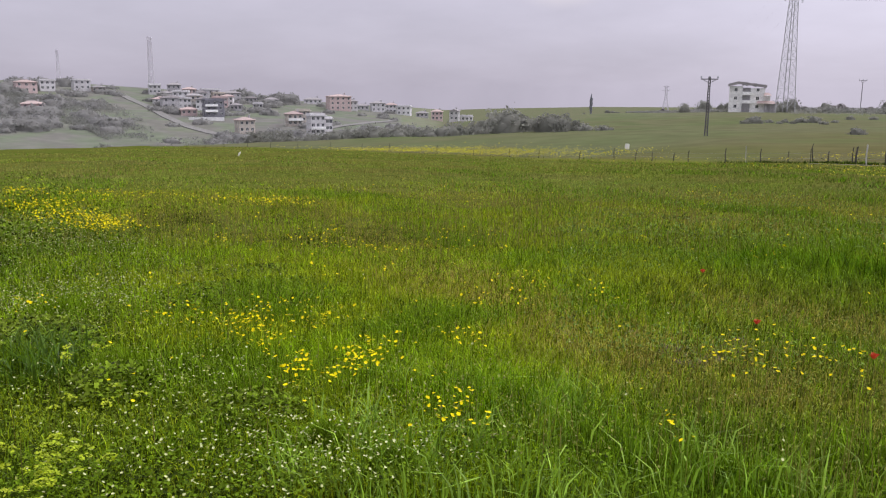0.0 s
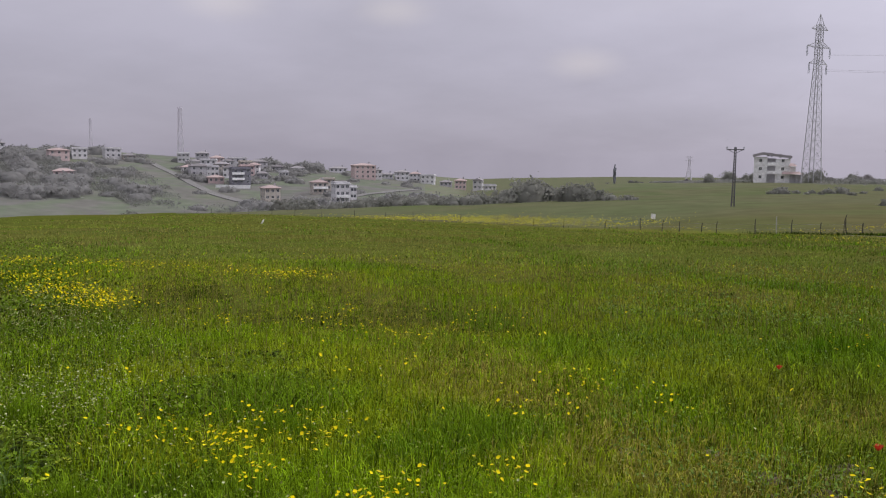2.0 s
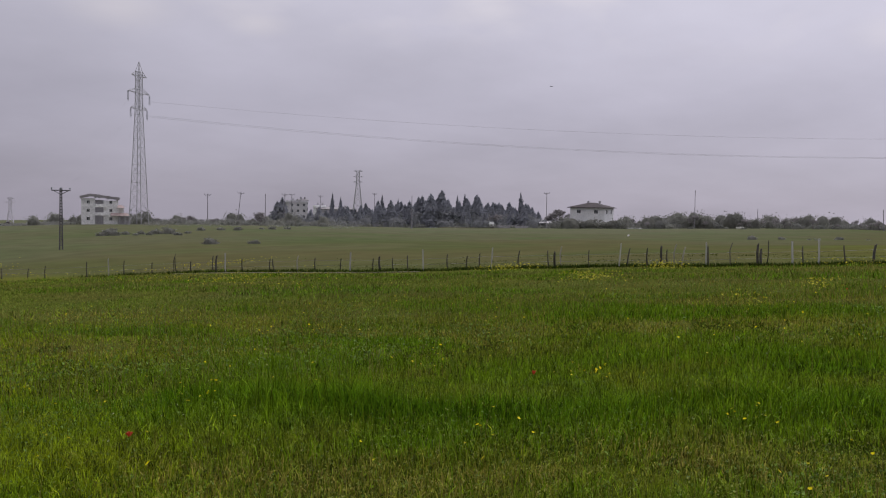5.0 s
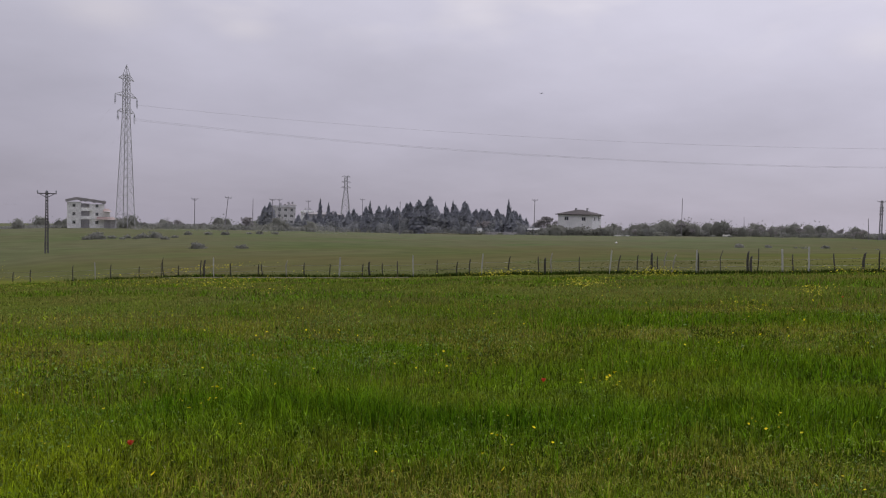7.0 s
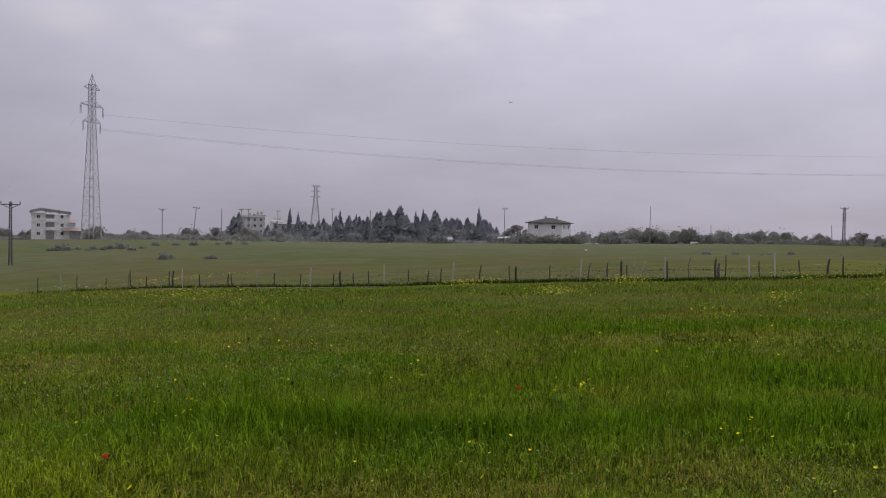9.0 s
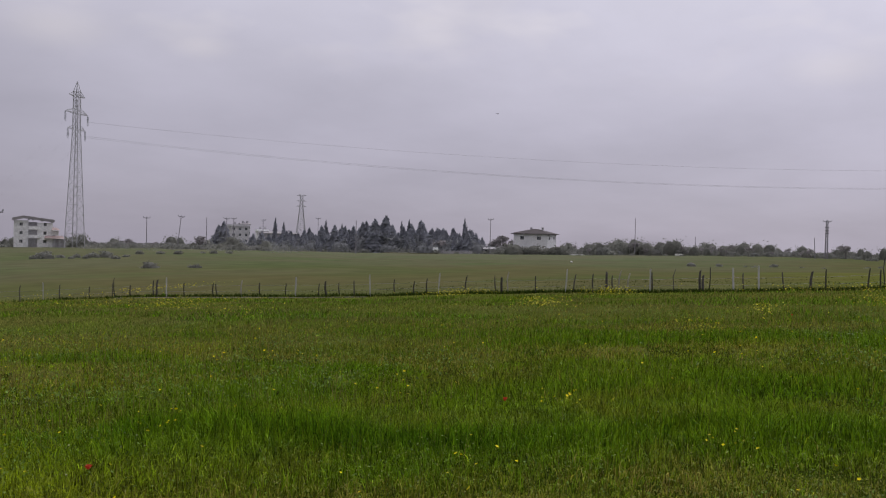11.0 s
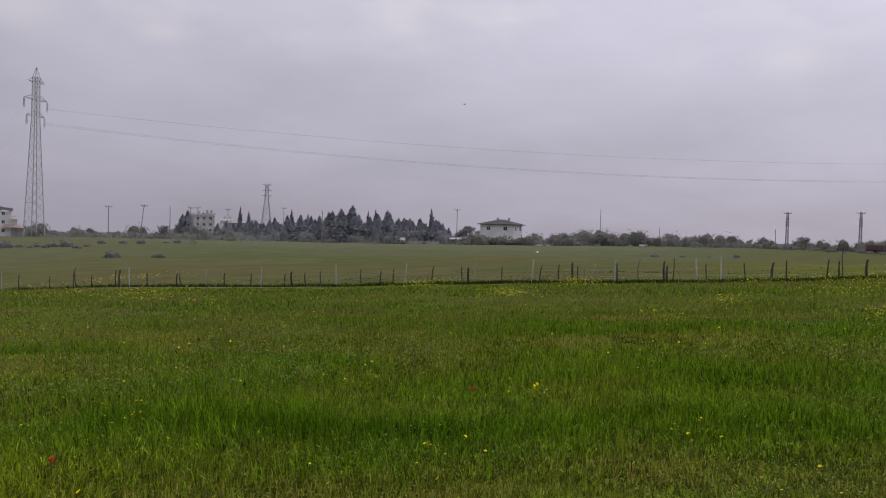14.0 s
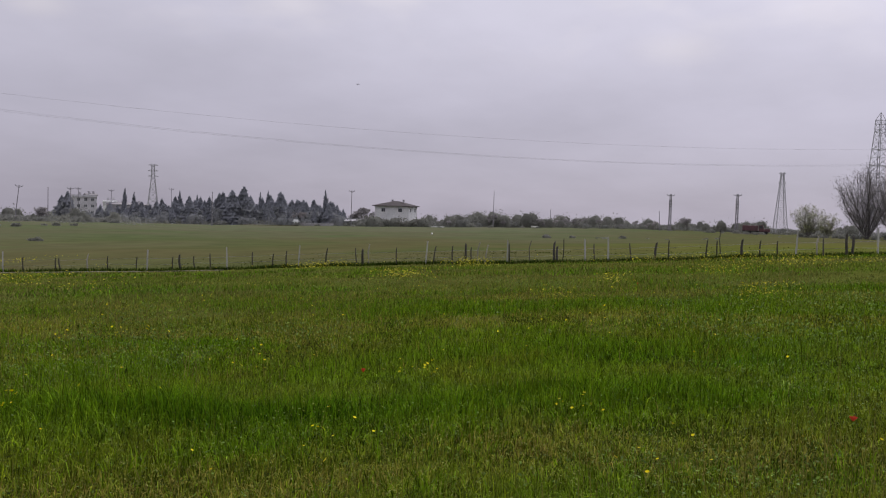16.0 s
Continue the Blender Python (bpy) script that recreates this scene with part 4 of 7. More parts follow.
pylon(PM, 10, 31.5, 1.7, 1.0, ((0.97, 1.6),), "far lattice radio mast on the village hill", 9, 0.9, 0.26, peak=False, insulators=False, steel=M_HAZY_STEEL)
PN = at(24.4, 640)
pylon(PN, 10, 22.0, 1.2, 0.5, ((0.9, 1.2),), "faint lattice mast on the hill", 6, 0.9, 0.16, peak=False, insulators=False, steel=M_HAZY_STEEL)


def line(a, b, sag, label, r=0.018, n=28, name="power_line"):
    bm = bmesh.new()
    a, b = Vector(a), Vector(b)
    pts = [a.lerp(b, k / n) - Vector((0, 0, 4 * sag * (k / n) * (1 - k / n))) for k in range(n + 1)]
    rings = []
    side = Vector((-(b - a).y, (b - a).x, 0)).normalized()
    for p in pts:
        rings.append([bm.verts.new(p + v) for v in (side * r, Vector((0, 0, r * 1.2)), side * -r, Vector((0, 0, -r * 1.2)))])
    for q, s in zip(rings, rings[1:]):
        for k in range(4):
            bm.faces.new((q[k], q[(k + 1) % 4], s[(k + 1) % 4], s[k]))
    e = thing(name, label, "power line", (0, 0, 0))
    part("cable", bm, M_CABLE, e)


def arm_end(p, turn, reach, z):
    return (p.x + reach * math.cos(radians(turn)), p.y + reach * math.sin(radians(turn)), p.z + z)


for s, share_1, share_5, sag in ((1, 0.80, 0.70, 4.8), (1, 0.70, 0.573, 5.4), (-1, 0.70, 0.573, 5.4)):
    line(arm_end(P1, TURN_1, s * (5.2 if share_1 > 0.75 else 4.0), 43.6 * share_1 - 1.6), arm_end(P5, TURN_5, s * 3.3, 43.0 * share_5 + 0.3), sag, "thin grey high-voltage cable between two pylons")
for s, share_1 in ((-1, 0.80), (-1, 0.70), (1, 0.70)):
    line(arm_end(P1, TURN_1, s * (5.2 if share_1 > 0.75 else 4.0), 43.6 * share_1 - 2.4), arm_end(P0, -20, s * 3, 18.5), 9.0, "thin grey high-voltage cable sloping to the far pylon", 0.007)


def utility_pole(place, turn, h, material, label, r=0.2, arm=1.2, name="utility_pole", lean=0.0, insul=3, rungs=True, braces=True):
    e = thing(name, label, "utility pole", place, turn)
    e.matrix_basis = e.matrix_basis @ pose(0, 0, 0, 0, lean, 0)
    bm = bmesh.new()
    if rungs:
        # two flat rails joined by short webs
        for s in (-1, 1):
            strut(bm, (s * r, 0, -0.6), (s * r * 0.55, 0, h), r * 0.62, r * 0.42)
        n = int(h / 0.42)
        for k in range(n):
            z = 0.2 + k * (h - 0.4) / n
            q = r * (1 - 0.45 * z / h)
            box(bm, -q, q, -r * 0.3, r * 0.3, z, z + 0.17)
    else:
        strut(bm, (0, 0, -0.6), (0, 0, h), r, r * 0.6, 8)
    part("pole", bm, material, e)
    if arm:
        bm = bmesh.new()
        box(bm, -arm, arm, -0.07, 0.07, h - 0.42, h - 0.28)
        part("crossarm", bm, material, e)
        if braces:
            bm = bmesh.new()
            for s in (-1, 1):
                strut(bm, (s * arm * 0.75, 0, h - 0.42), (s * 0.1, 0, h - 0.85), 0.05)
            part("brace", bm, material, e)
        for k in range(insul):
            x = arm * (2 * k / (insul - 1) - 1) * 0.96 if insul > 1 else 0
            bm = bmesh.new()
            strut(bm, (x, 0, h - 0.277), (x, 0, h - 0.05), 0.05, 0.05, 6)
            strut(bm, (x, 0, h - 0.15), (x, 0, h + 0.06), 0.12, 0.07, 8)
            part("insulator", bm, M_INSULATOR, e)
    return e


PP = at(-17.27, 128)
utility_pole((PP.x, PP.y, -4.85), -17, 8.2, M_POLE_STEEL, "dark steel utility pole with a braced crossarm in the pasture", 0.19, 1.2)


def far_pole(az, d, top_el, label, kind="cross", lean=0.0, bottom=0.0, r=0.16):
    p = at(az, d)
    h = 1.38 + d * math.tan(radians(top_el)) - p.z
    if kind == "cross":
        utility_pole(p, az + 10, h, M_FAR_POLE, label, r, 1.1, lean=lean, rungs=False)
    elif kind == "plain":
        utility_pole(p, az, h, M_FAR_POLE, label, r, 0, lean=lean, rungs=False)
    elif kind == "cluster":
        e = utility_pole(p, az, h, M_FAR_POLE, label, 0.42, 1.3, rungs=True, insul=3)
        for z in (0.8, 0.72, 0.64):
            bm = bmesh.new()
            box(bm, -0.6, 0.6, -0.25, 0.25, h * z, h * z + 0.45)
            part("bracket_box", bm, M_FAR_POLE, e)
    else:
        e = utility_pole(p, az + 90, h, M_FAR_POLE, label, r, 0, rungs=False, name="street_lamp")
        bm = bmesh.new()
        strut(bm, (0, 0, h - 0.1), (1.0, 0, h + 0.15), 0.06)
        box(bm, 0.7, 1.5, -0.16, 0.16, h + 0.153, h + 0.3)
        part("lamp_head", bm, M_FAR_POLE, e)


for az, d, el, kind, lean, lab in (
        (-26.03, 300, 0.71, "cross", 0, "grey utility pole with a crossarm beside hedges"), (-27.92, 300, 0.87, "cross", 6, "leaning grey utility pole"),
        (-29.73, 310, 0.78, "plain", 0, "thin grey pole beside bare trees"), (-31.0, 320, 0.81, "cross", 0, "grey utility pole in front of firs"),
        (-31.45, 345, 0.82, "cross", 0, "grey utility pole near the beige house"), (-33.36, 380, 0.76, "cross", 0, "grey utility pole among firs"),
        (-36.98, 400, 0.97, "cross", 0, "grey utility pole behind firs"), (-39.5, 262, 0.85, "plain", 0, "slim pale pole in front of the firs"),
        (-48.62, 320, 1.22, "cross", 0, "pale utility pole beside the grove"), (-58.25, 331, 1.42, "lamp", 0, "tall pale street lamp at the meadow edge"),
        (-62.1, 390, 0.33, "plain", 0, "short grey pole above the hedge"), (-69.26, 300, 0.42, "plain", -3, "bare leaning grey pole"),
        (-69.89, 316, 1.52, "cluster", 0, "grey steel pole crowded with brackets"), (-74.03, 300, 1.61, "cluster", 0, "grey steel pole crowded with brackets")):
    far_pole(az, d, el, lab, kind, lean)


# ---- pasture fence ----
def fence_d(az):
    return float(np.interp(az, [-95, -80, -66, -54, -40, -30, -20, -10, 0, 10, 18], [56, 54, 52, 54, 59.6, 64.8, 76.2, 94.3, 118, 150, 190]))


fence = thing("fence", "old pasture fence of dark stakes, concrete posts and wire", "fence", at(-45, 56))
inv = fence.matrix_basis.inverted()
rnd = random.Random(5)
POST_MESHES = {}


def post_mesh(key, r, h, material, sides, crook=0.0):
    bm = bmesh.new()
    n = 4
    rings = []
    for k in range(n + 1):
        z = -0.4 + (h + 0.4) * k / n
        q = r * (1 - 0.18 * k / n)
        ox, oy = crook * math.sin(k * 1.7), crook * math.cos(k * 2.3)
        rings.append([bm.verts.new((ox + q * math.cos(2 * math.pi * (s + 0.5) / sides), oy + q * math.sin(2 * math.pi * (s + 0.5) / sides), z + (0.03 * s if k == n and sides > 4 else 0))) for s in range(sides)])
    for a, b in zip(rings, rings[1:]):
        for s in range(sides):
            bm.faces.new((a[s], a[(s + 1) % sides], b[(s + 1) % sides], b[s]))
    bm.faces.new(rings[-1])
    me = bpy.data.meshes.new("post")
    bm.to_mesh(me)
    bm.free()
    me.materials.append(material)
    POST_MESHES[key] = me


post_mesh("dark", 0.05, 1.0, M_POST, 6, 0.02)
post_mesh("thick", 0.085, 1.05, M_POST, 7, 0.02)
post_mesh("stick", 0.05, 1.3, M_PALE_POST, 5, 0.04)
post_mesh("white", 0.062, 1.5, M_CONCRETE, 4)
post_mesh("thin", 0.035, 1.6, M_POST, 5, 0.05)
DARK = [3.7, 0.5, -2, -4.45, -6.45, -9.2, -11.5, -12.9, -14.0, -15.45, -16.4, -18.8, -21.0, -22.7, -24.2, -25.1, -26.5, -28.4, -30.2, -30.5,
        -33.2, -34.9, -37.1, -38.5, -39.5, -42.2, -43.5, -44.4, -47.0, -49.1, -51.8, -54.3, -55.6, -56.9, -59.5, -65.2, -67.6, -70.0, -72.3, -73.0, -76.65,
        -75.6, -79.3, -84, -86, -88, 5.6, 7.7, 9.9, 11.7, 13.2, 14.7, 15.9, 17.1]
WHITE = [-20.1, -27.3, -35.55, -40.57, -45.2, -53.8, -59.36, -64.58, -66.1, -77.73, -82.3]
THICK = [-26.7, -37.6, -49.5, -56.5, -62.5, -62.7, -69.1, -74.5, -80.6, -80.9]
STICK = [-32.0, -49.9, -57.3, -57.8, -78.9]
THIN = [-24.0, -60.8, -63.1, -73.2, -85]
posts = []
for key, azs in (("dark", DARK), ("white", WHITE), ("thick", THICK), ("stick", STICK), ("thin", THIN)):
    for az in azs:
        p = at(az, fence_d(az) + rnd.uniform(-0.35, 0.35))
        shift = (0.1, 0.55) if az < -14.9 else (-0.25, -1.1)
        p.x, p.y = p.x + shift[0], p.y + shift[1]
        p.z = float(ground_z(p.x, p.y))
        lean = rnd.gauss(0, {"dark": 3.5, "white": 1.2, "thick": 4, "stick": 9, "thin": 6}[key])
        sz = rnd.uniform(0.85, 1.18) if key != "white" else rnd.uniform(0.97, 1.05)
        m = inv @ pose(p.x, p.y, p.z, rnd.gauss(0, 3), lean, rnd.uniform(0, 90)) @ Matrix.Diagonal((1, 1, sz, 1))
        o = share("post", POST_MESHES[key], fence, m)
        if key == "white":
            tagged(o, "pale square concrete post")
        posts.append((az, p))
posts.sort(key=lambda q: q[0])
for hgt in (0.45, 0.85):
    bm = bmesh.new()
    for (a0, p), (a1, q) in zip(posts, posts[1:]):
        if a0 > -88 and a1 < 4 and (q - p).length < 14:
            strut(bm, p + Vector((0, 0, hgt)), q + Vector((0, 0, hgt + rnd.uniform(-0.06, 0.06))), 0.009, 0.009, 3)
    bm.transform(inv)
    part("wire", bm, M_WIRE, fence)

strip("path", "narrow bare clay path along the pasture fence", M_TRACK, [(a, fence_d(a) - 0.9) for a in range(-40, -22, 4)], 0.6, 0.04, "path")
strip("bare_patch", "pale bare earth strip in the far meadow", M_TRACK, [(-41.6, 322), (-43, 318), (-45, 316)], 7, 0.3, "ground")

# white notice sheet on a stake, and a scrap of white sacking in the grass
B = at(-12.3, 103)
board = thing("notice_board", "blank white sheet nailed to a stake behind the fence", "sign", B, -12)
bm = bmesh.new()
strut(bm, (0, 0.05, -0.5), (0, 0.05, 0.9), 0.04, 0.035, 6)
part("stake", bm, M_POST, board)
bm = bmesh.new()
box(bm, -0.26, 0.26, -0.02, 0.003, 0.3, 0.92)
bmesh.ops.rotate(bm, verts=bm.verts, cent=(0, 0, 0.6), matrix=Matrix.Rotation(radians(6), 3, "Y"))
part("sheet", bm, M_SHEET, board)
S = at(14.2, 84)
sack = thing("plastic_sack", "crumpled white plastic sack caught upright in grass", "sack", S, 14)
bm = bmesh.new()
bmesh.ops.create_icosphere(bm, subdivisions=2, radius=0.3)
for v in bm.verts:
    v.co = Vector((v.co.x * 0.3 + (v.co.z + 0.3) * 0.45, v.co.y * 0.3, (v.co.z + 0.3) * 0.8)) + noise.noise_vector(v.co * 9) * 0.04
part("sheet", bm, M_SHEET, sack)

RK = at(-54.05, 178)
stone = thing("white_stone", "pale limestone boulder lying in the pasture", "stone", RK, 20)
bm = bmesh.new()
bmesh.ops.create_icosphere(bm, subdivisions=2, radius=0.3)
for v in bm.verts:
    v.co = Vector((v.co.x * 1.1, v.co.y * 0.8, max(v.co.z, -0.15) * 0.8 + 0.12)) + noise.noise_vector(v.co * 3) * 0.07
part("rock", bm, M_SHEET, stone)
TK = at(-61.05, 318)
tank = thing("water_trough", "long white cattle trough at the far pasture edge", "trough", TK, -61)
bm = bmesh.new()
box(bm, -1.3, 1.3, -0.4, 0.4, 0.25, 0.85)
bmesh.ops.bevel(bm, geom=bm.edges[:], offset=0.06, segments=1, affect="EDGES")
part("basin", bm, M_SHEET, tank)
for x in (-0.9, 0.9):
    bm = bmesh.new()
    box(bm, x - 0.12, x + 0.12, -0.35, 0.35, -0.2, 0.247)
    part("foot", bm, M_CONCRETE, tank)

# leaning for-sale board
SP = Vector((-15.1, 25.4, 0))
SP.z = float(ground_z(SP.x, SP.y))
sign = thing("sale_sign", "red for-sale board with white letters leaning in weeds", "sign", SP, 31)
bm = bmesh.new()
box(bm, -0.5, 0.5, -0.015, 0.015, -0.155, 0.155)
bmesh.ops.bevel(bm, geom=bm.edges[:], offset=0.006, segments=1, affect="EDGES")
plate = part("board", bm, M_SIGN, sign)
plate.matrix_basis = pose(0, 0, 0.42, -8, 24, 0) @ Matrix.Scale(0.9, 4)
for x in (-0.32, 0.32):
    bm = bmesh.new()
    strut(bm, (x, 0.06, -0.3), (x, 0.045, 0.42 - x * 0.45), 0.025, 0.025, 6)
    part("stake", bm, M_POST, sign)
txt = bpy.data.curves.new("lettering", "FONT")
txt.body, txt.size, txt.align_x, txt.align_y, txt.extrude, txt.offset = "SATILIK", 0.275, "CENTER", "CENTER", 0.003, 0.008
probe = new("lettering", txt)
bpy.context.view_layer.update()
letters = bpy.data.meshes.new_from_object(probe)
bpy.data.objects.remove(probe)
letters.materials.clear()
letters.materials.append(M_LETTER)
lo = new("lettering", letters)
lo.parent = plate
lo.matrix_basis = pose(0, -0.021, -0.005, 90, 0, 0) @ Matrix.Diagonal((0.82, 1.0, 1, 1))
tagged(lo, "white capital letters")

# red lorry at the far edge
T = at(-75.25, 285)
truck = thing("lorry", "old red tipper lorry parked at the meadow edge", "lorry", T, -78)
bm = bmesh.new()
box(bm, -4.2, 0.4, -1.2, 1.2, 1.1, 2.7)
bmesh.ops.bevel(bm, geom=bm.edges[:], offset=0.08, segments=1, affect="EDGES")
part("tipper_body", bm, M_TRUCK_RED, truck)
bm = bmesh.new()
box(bm, 0.7, 2.4, -1.15, 1.15, 0.9, 2.9)
for v in bm.verts:
    if v.co.z > 2 and v.co.x > 2:
        v.co.x -= 0.5
bmesh.ops.bevel(bm, geom=bm.edges[:], offset=0.1, segments=2, affect="EDGES")
part("cab", bm, M_TRUCK_RED, truck)
bm = bmesh.new()
box(bm, 2.35, 4.0, -1.0, 1.0, 0.8, 1.7)
bmesh.ops.bevel(bm, geom=bm.edges[:], offset=0.12, segments=2, affect="EDGES")
part("bonnet", bm, M_TRUCK_RED, truck)
bm = bmesh.new()
box(bm, 0.9, 1.8, -1.19, 1.19, 1.9, 2.6)
part("side_window", bm, M_PANE, truck)
bm = bmesh.new()
box(bm, -4.2, 3.6, -0.5, 0.5, 0.75, 1.05)
part("chassis", bm, M_TYRE, truck)
for x in (-3.2, -2.0, 2.9):
    for y in (-1.05, 1.05):
        bm = bmesh.new()
        bmesh.ops.create_cone(bm, cap_ends=True, segments=16, radius1=0.5, radius2=0.5, depth=0.35)
        w = part("wheel", bm, M_TYRE, truck)
        w.matrix_basis = pose(x, y, 0.5, 90, 0, 0)

# small quadcopter hovering over the meadow
Q = at(-48.68, 85)
drone = thing("drone", "small dark quadcopter drone hovering in the sky", "drone", (Q.x, Q.y, 1.4 + 85 * math.tan(radians(8.22))), 20)
bm = bmesh.new()
box(bm, -0.1, 0.1, -0.06, 0.06, -0.04, 0.04)
bmesh.ops.bevel(bm, geom=bm.edges[:], offset=0.02, segments=1, affect="EDGES")
part("body", bm, M_DARK, drone)
for sx in (-1, 1):
    for sy in (-1, 1):
        bm = bmesh.new()
        strut(bm, (sx * 0.08, sy * 0.05, 0), (sx * 0.2, sy * 0.14, 0.03), 0.015)
        strut(bm, (sx * 0.2, sy * 0.14, 0.0), (sx * 0.2, sy * 0.14, 0.07), 0.03, 0.03, 6)
        a = part("arm", bm, M_DARK, drone)
        bm = bmesh.new()
        box(bm, -0.1, 0.1, -0.012, 0.012, 0.0, 0.008)
        r = part("rotor", bm, M_DARK, a)
        r.matrix_basis = pose(sx * 0.2, sy * 0.14, 0.073, 0, 0, 35 * sx * sy)
drone.matrix_basis = drone.matrix_basis @ Matrix.Scale(0.65, 4)


# ---- trees and bushes ----
def leaf_cloud(rng, centres, radii, per, size, flat=0.6):
    """Small tilted leaf cards clustered round centres; returns vertices and triangles."""
    V_, F_ = [], []
    for c, r in zip(centres, radii):
        for _ in range(per):
            d = Vector((rng.gauss(0, 1), rng.gauss(0, 1), rng.gauss(0, flat)))
            p = Vector(c) + d * r * 0.55
            a = Vector((rng.gauss(0, 1), rng.gauss(0, 1), rng.gauss(0, 1))).normalized()
            b = a.cross(Vector((rng.gauss(0, 1), rng.gauss(0, 1), rng.gauss(0, 1)))).normalized()
            s = size * rng.uniform(0.6, 1.4)
            k = len(V_)
            V_ += [p - a * s, p + b * s * 0.6, p + a * s, p - b * s * 0.6]
            F_.append((k, k + 1, k + 2, k + 3))
    return V_, F_


def conifer(rng, h, r, label, slim=False):
    e = thing("conifer", label, "tree", (0, 0, 0))
    bm = bmesh.new()
    strut(bm, (0, 0, -0.5), (0, 0, h * 0.97), 0.2, 0.03, 6)
    part("trunk", bm, M_TRUNK, e)
    V_, F_ = [], []
    n = int(h * (2.6 if not slim else 3.2))
    for k in range(n):
        f = k / n
        z = h * (0.06 + 0.94 * f)
        reach = r * ((1 - f) ** 0.8 + 0.04) * rng.uniform(0.75, 1.15) if not slim else r * min(1, 3 * (1 - f)) * min(1, 0.5 + 2 * f) * rng.uniform(0.8, 1.1)
        for _ in range(6):
            a = rng.uniform(0, 2 * math.pi)
            q = reach * rng.uniform(0.45, 1.35)
            droop = -0.25 * q if not slim else 0.8
            tip = Vector((math.cos(a) * q, math.sin(a) * q, z + droop + rng.uniform(-0.2, 0.2)))
            root = Vector((0, 0, z))
            side = Vector((-math.sin(a), math.cos(a), 0)) * (0.28 * q + 0.12)
            mid = root.lerp(tip, 0.6)
            for s1, s2 in ((0.12, 0.25), (0.3, -0.1)):
                i = len(V_)
                V_ += [root.lerp(tip, 0.15), mid + side * rng.uniform(0.6, 1.2) + Vector((0, 0, s1)), tip + Vector((0, 0, s1)), mid - side * rng.uniform(0.6, 1.2) + Vector((0, 0, -s2))]
                F_.append((i, i + 1, i + 2, i + 3))
    # dense inner foliage in ragged tiers
    tiers = 9 if not slim else 6
    for k in range(tiers):
        f0, f1 = k / tiers, min(1.0, (k + 1.5) / tiers)
        wide = (lambda f: r * 0.86 * ((1 - f) ** 0.85 + 0.02)) if not slim else (lambda f: r * 0.85 * min(1, 2.6 * (1 - f) + 0.03) * min(1, 0.55 + 2 * f))
        i = len(V_)
        for f, swell in ((f0, 1.08), (f1, 0.62)):
            for q in range(12):
                a, jag = 2 * math.pi * q / 12 + 0.4 * k, (1.16 if q % 2 else 0.84) * rng.uniform(0.85, 1.15)
                V_.append(Vector((math.cos(a) * wide(f) * swell * jag, math.sin(a) * wide(f) * swell * jag, h * (0.03 + 0.95 * f) + rng.uniform(-0.15, 0.15))))
        F_ += [(i + q, i + (q + 1) % 12, i + 12 + (q + 1) % 12, i + 12 + q) for q in range(12)]
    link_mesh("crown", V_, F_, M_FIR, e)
    return e


def bare_tree(rng, h, label, leaf=None, leaf_size=0.16, per=3, name="tree", thick=1.0, spread=0.55):
    """Forked trunk, limbs and fine twigs, with or without budding leaves."""
    e = thing(name, label, "tree", (0, 0, 0))
    trunk, twig = bmesh.new(), bmesh.new()
    ends = []

    def grow(p, d, length, r, level):
        q = p + d * length
        strut(trunk if level < 3 else twig, p, q, r, r * 0.68, 5 if level < 2 else 3)
        if level >= 5:
            ends.append(q)
            return
        for _ in range(3 if level in (1, 2, 3) else 2):
            nd = (d + Vector((rng.gauss(0, spread), rng.gauss(0, spread), rng.gauss(0.1, 0.25)))).normalized()
            grow(p.lerp(q, rng.uniform(0.75, 1.0)), nd, length * rng.uniform(0.68, 0.98), r * 0.6, level + 1)

    grow(Vector((0, 0, -0.3)), Vector((rng.gauss(0, 0.06), rng.gauss(0, 0.06), 1)).normalized(), h * 0.21, h * 0.018 * thick, 0)
    part("trunk", trunk, M_TRUNK, e)
    part("branchwork", twig, M_TWIG, e)
    if leaf:
        V_, F_ = leaf_cloud(rng, ends, [h * 0.05] * len(ends), per, leaf_size)
        link_mesh("crown", V_, F_, leaf, e)
    return e


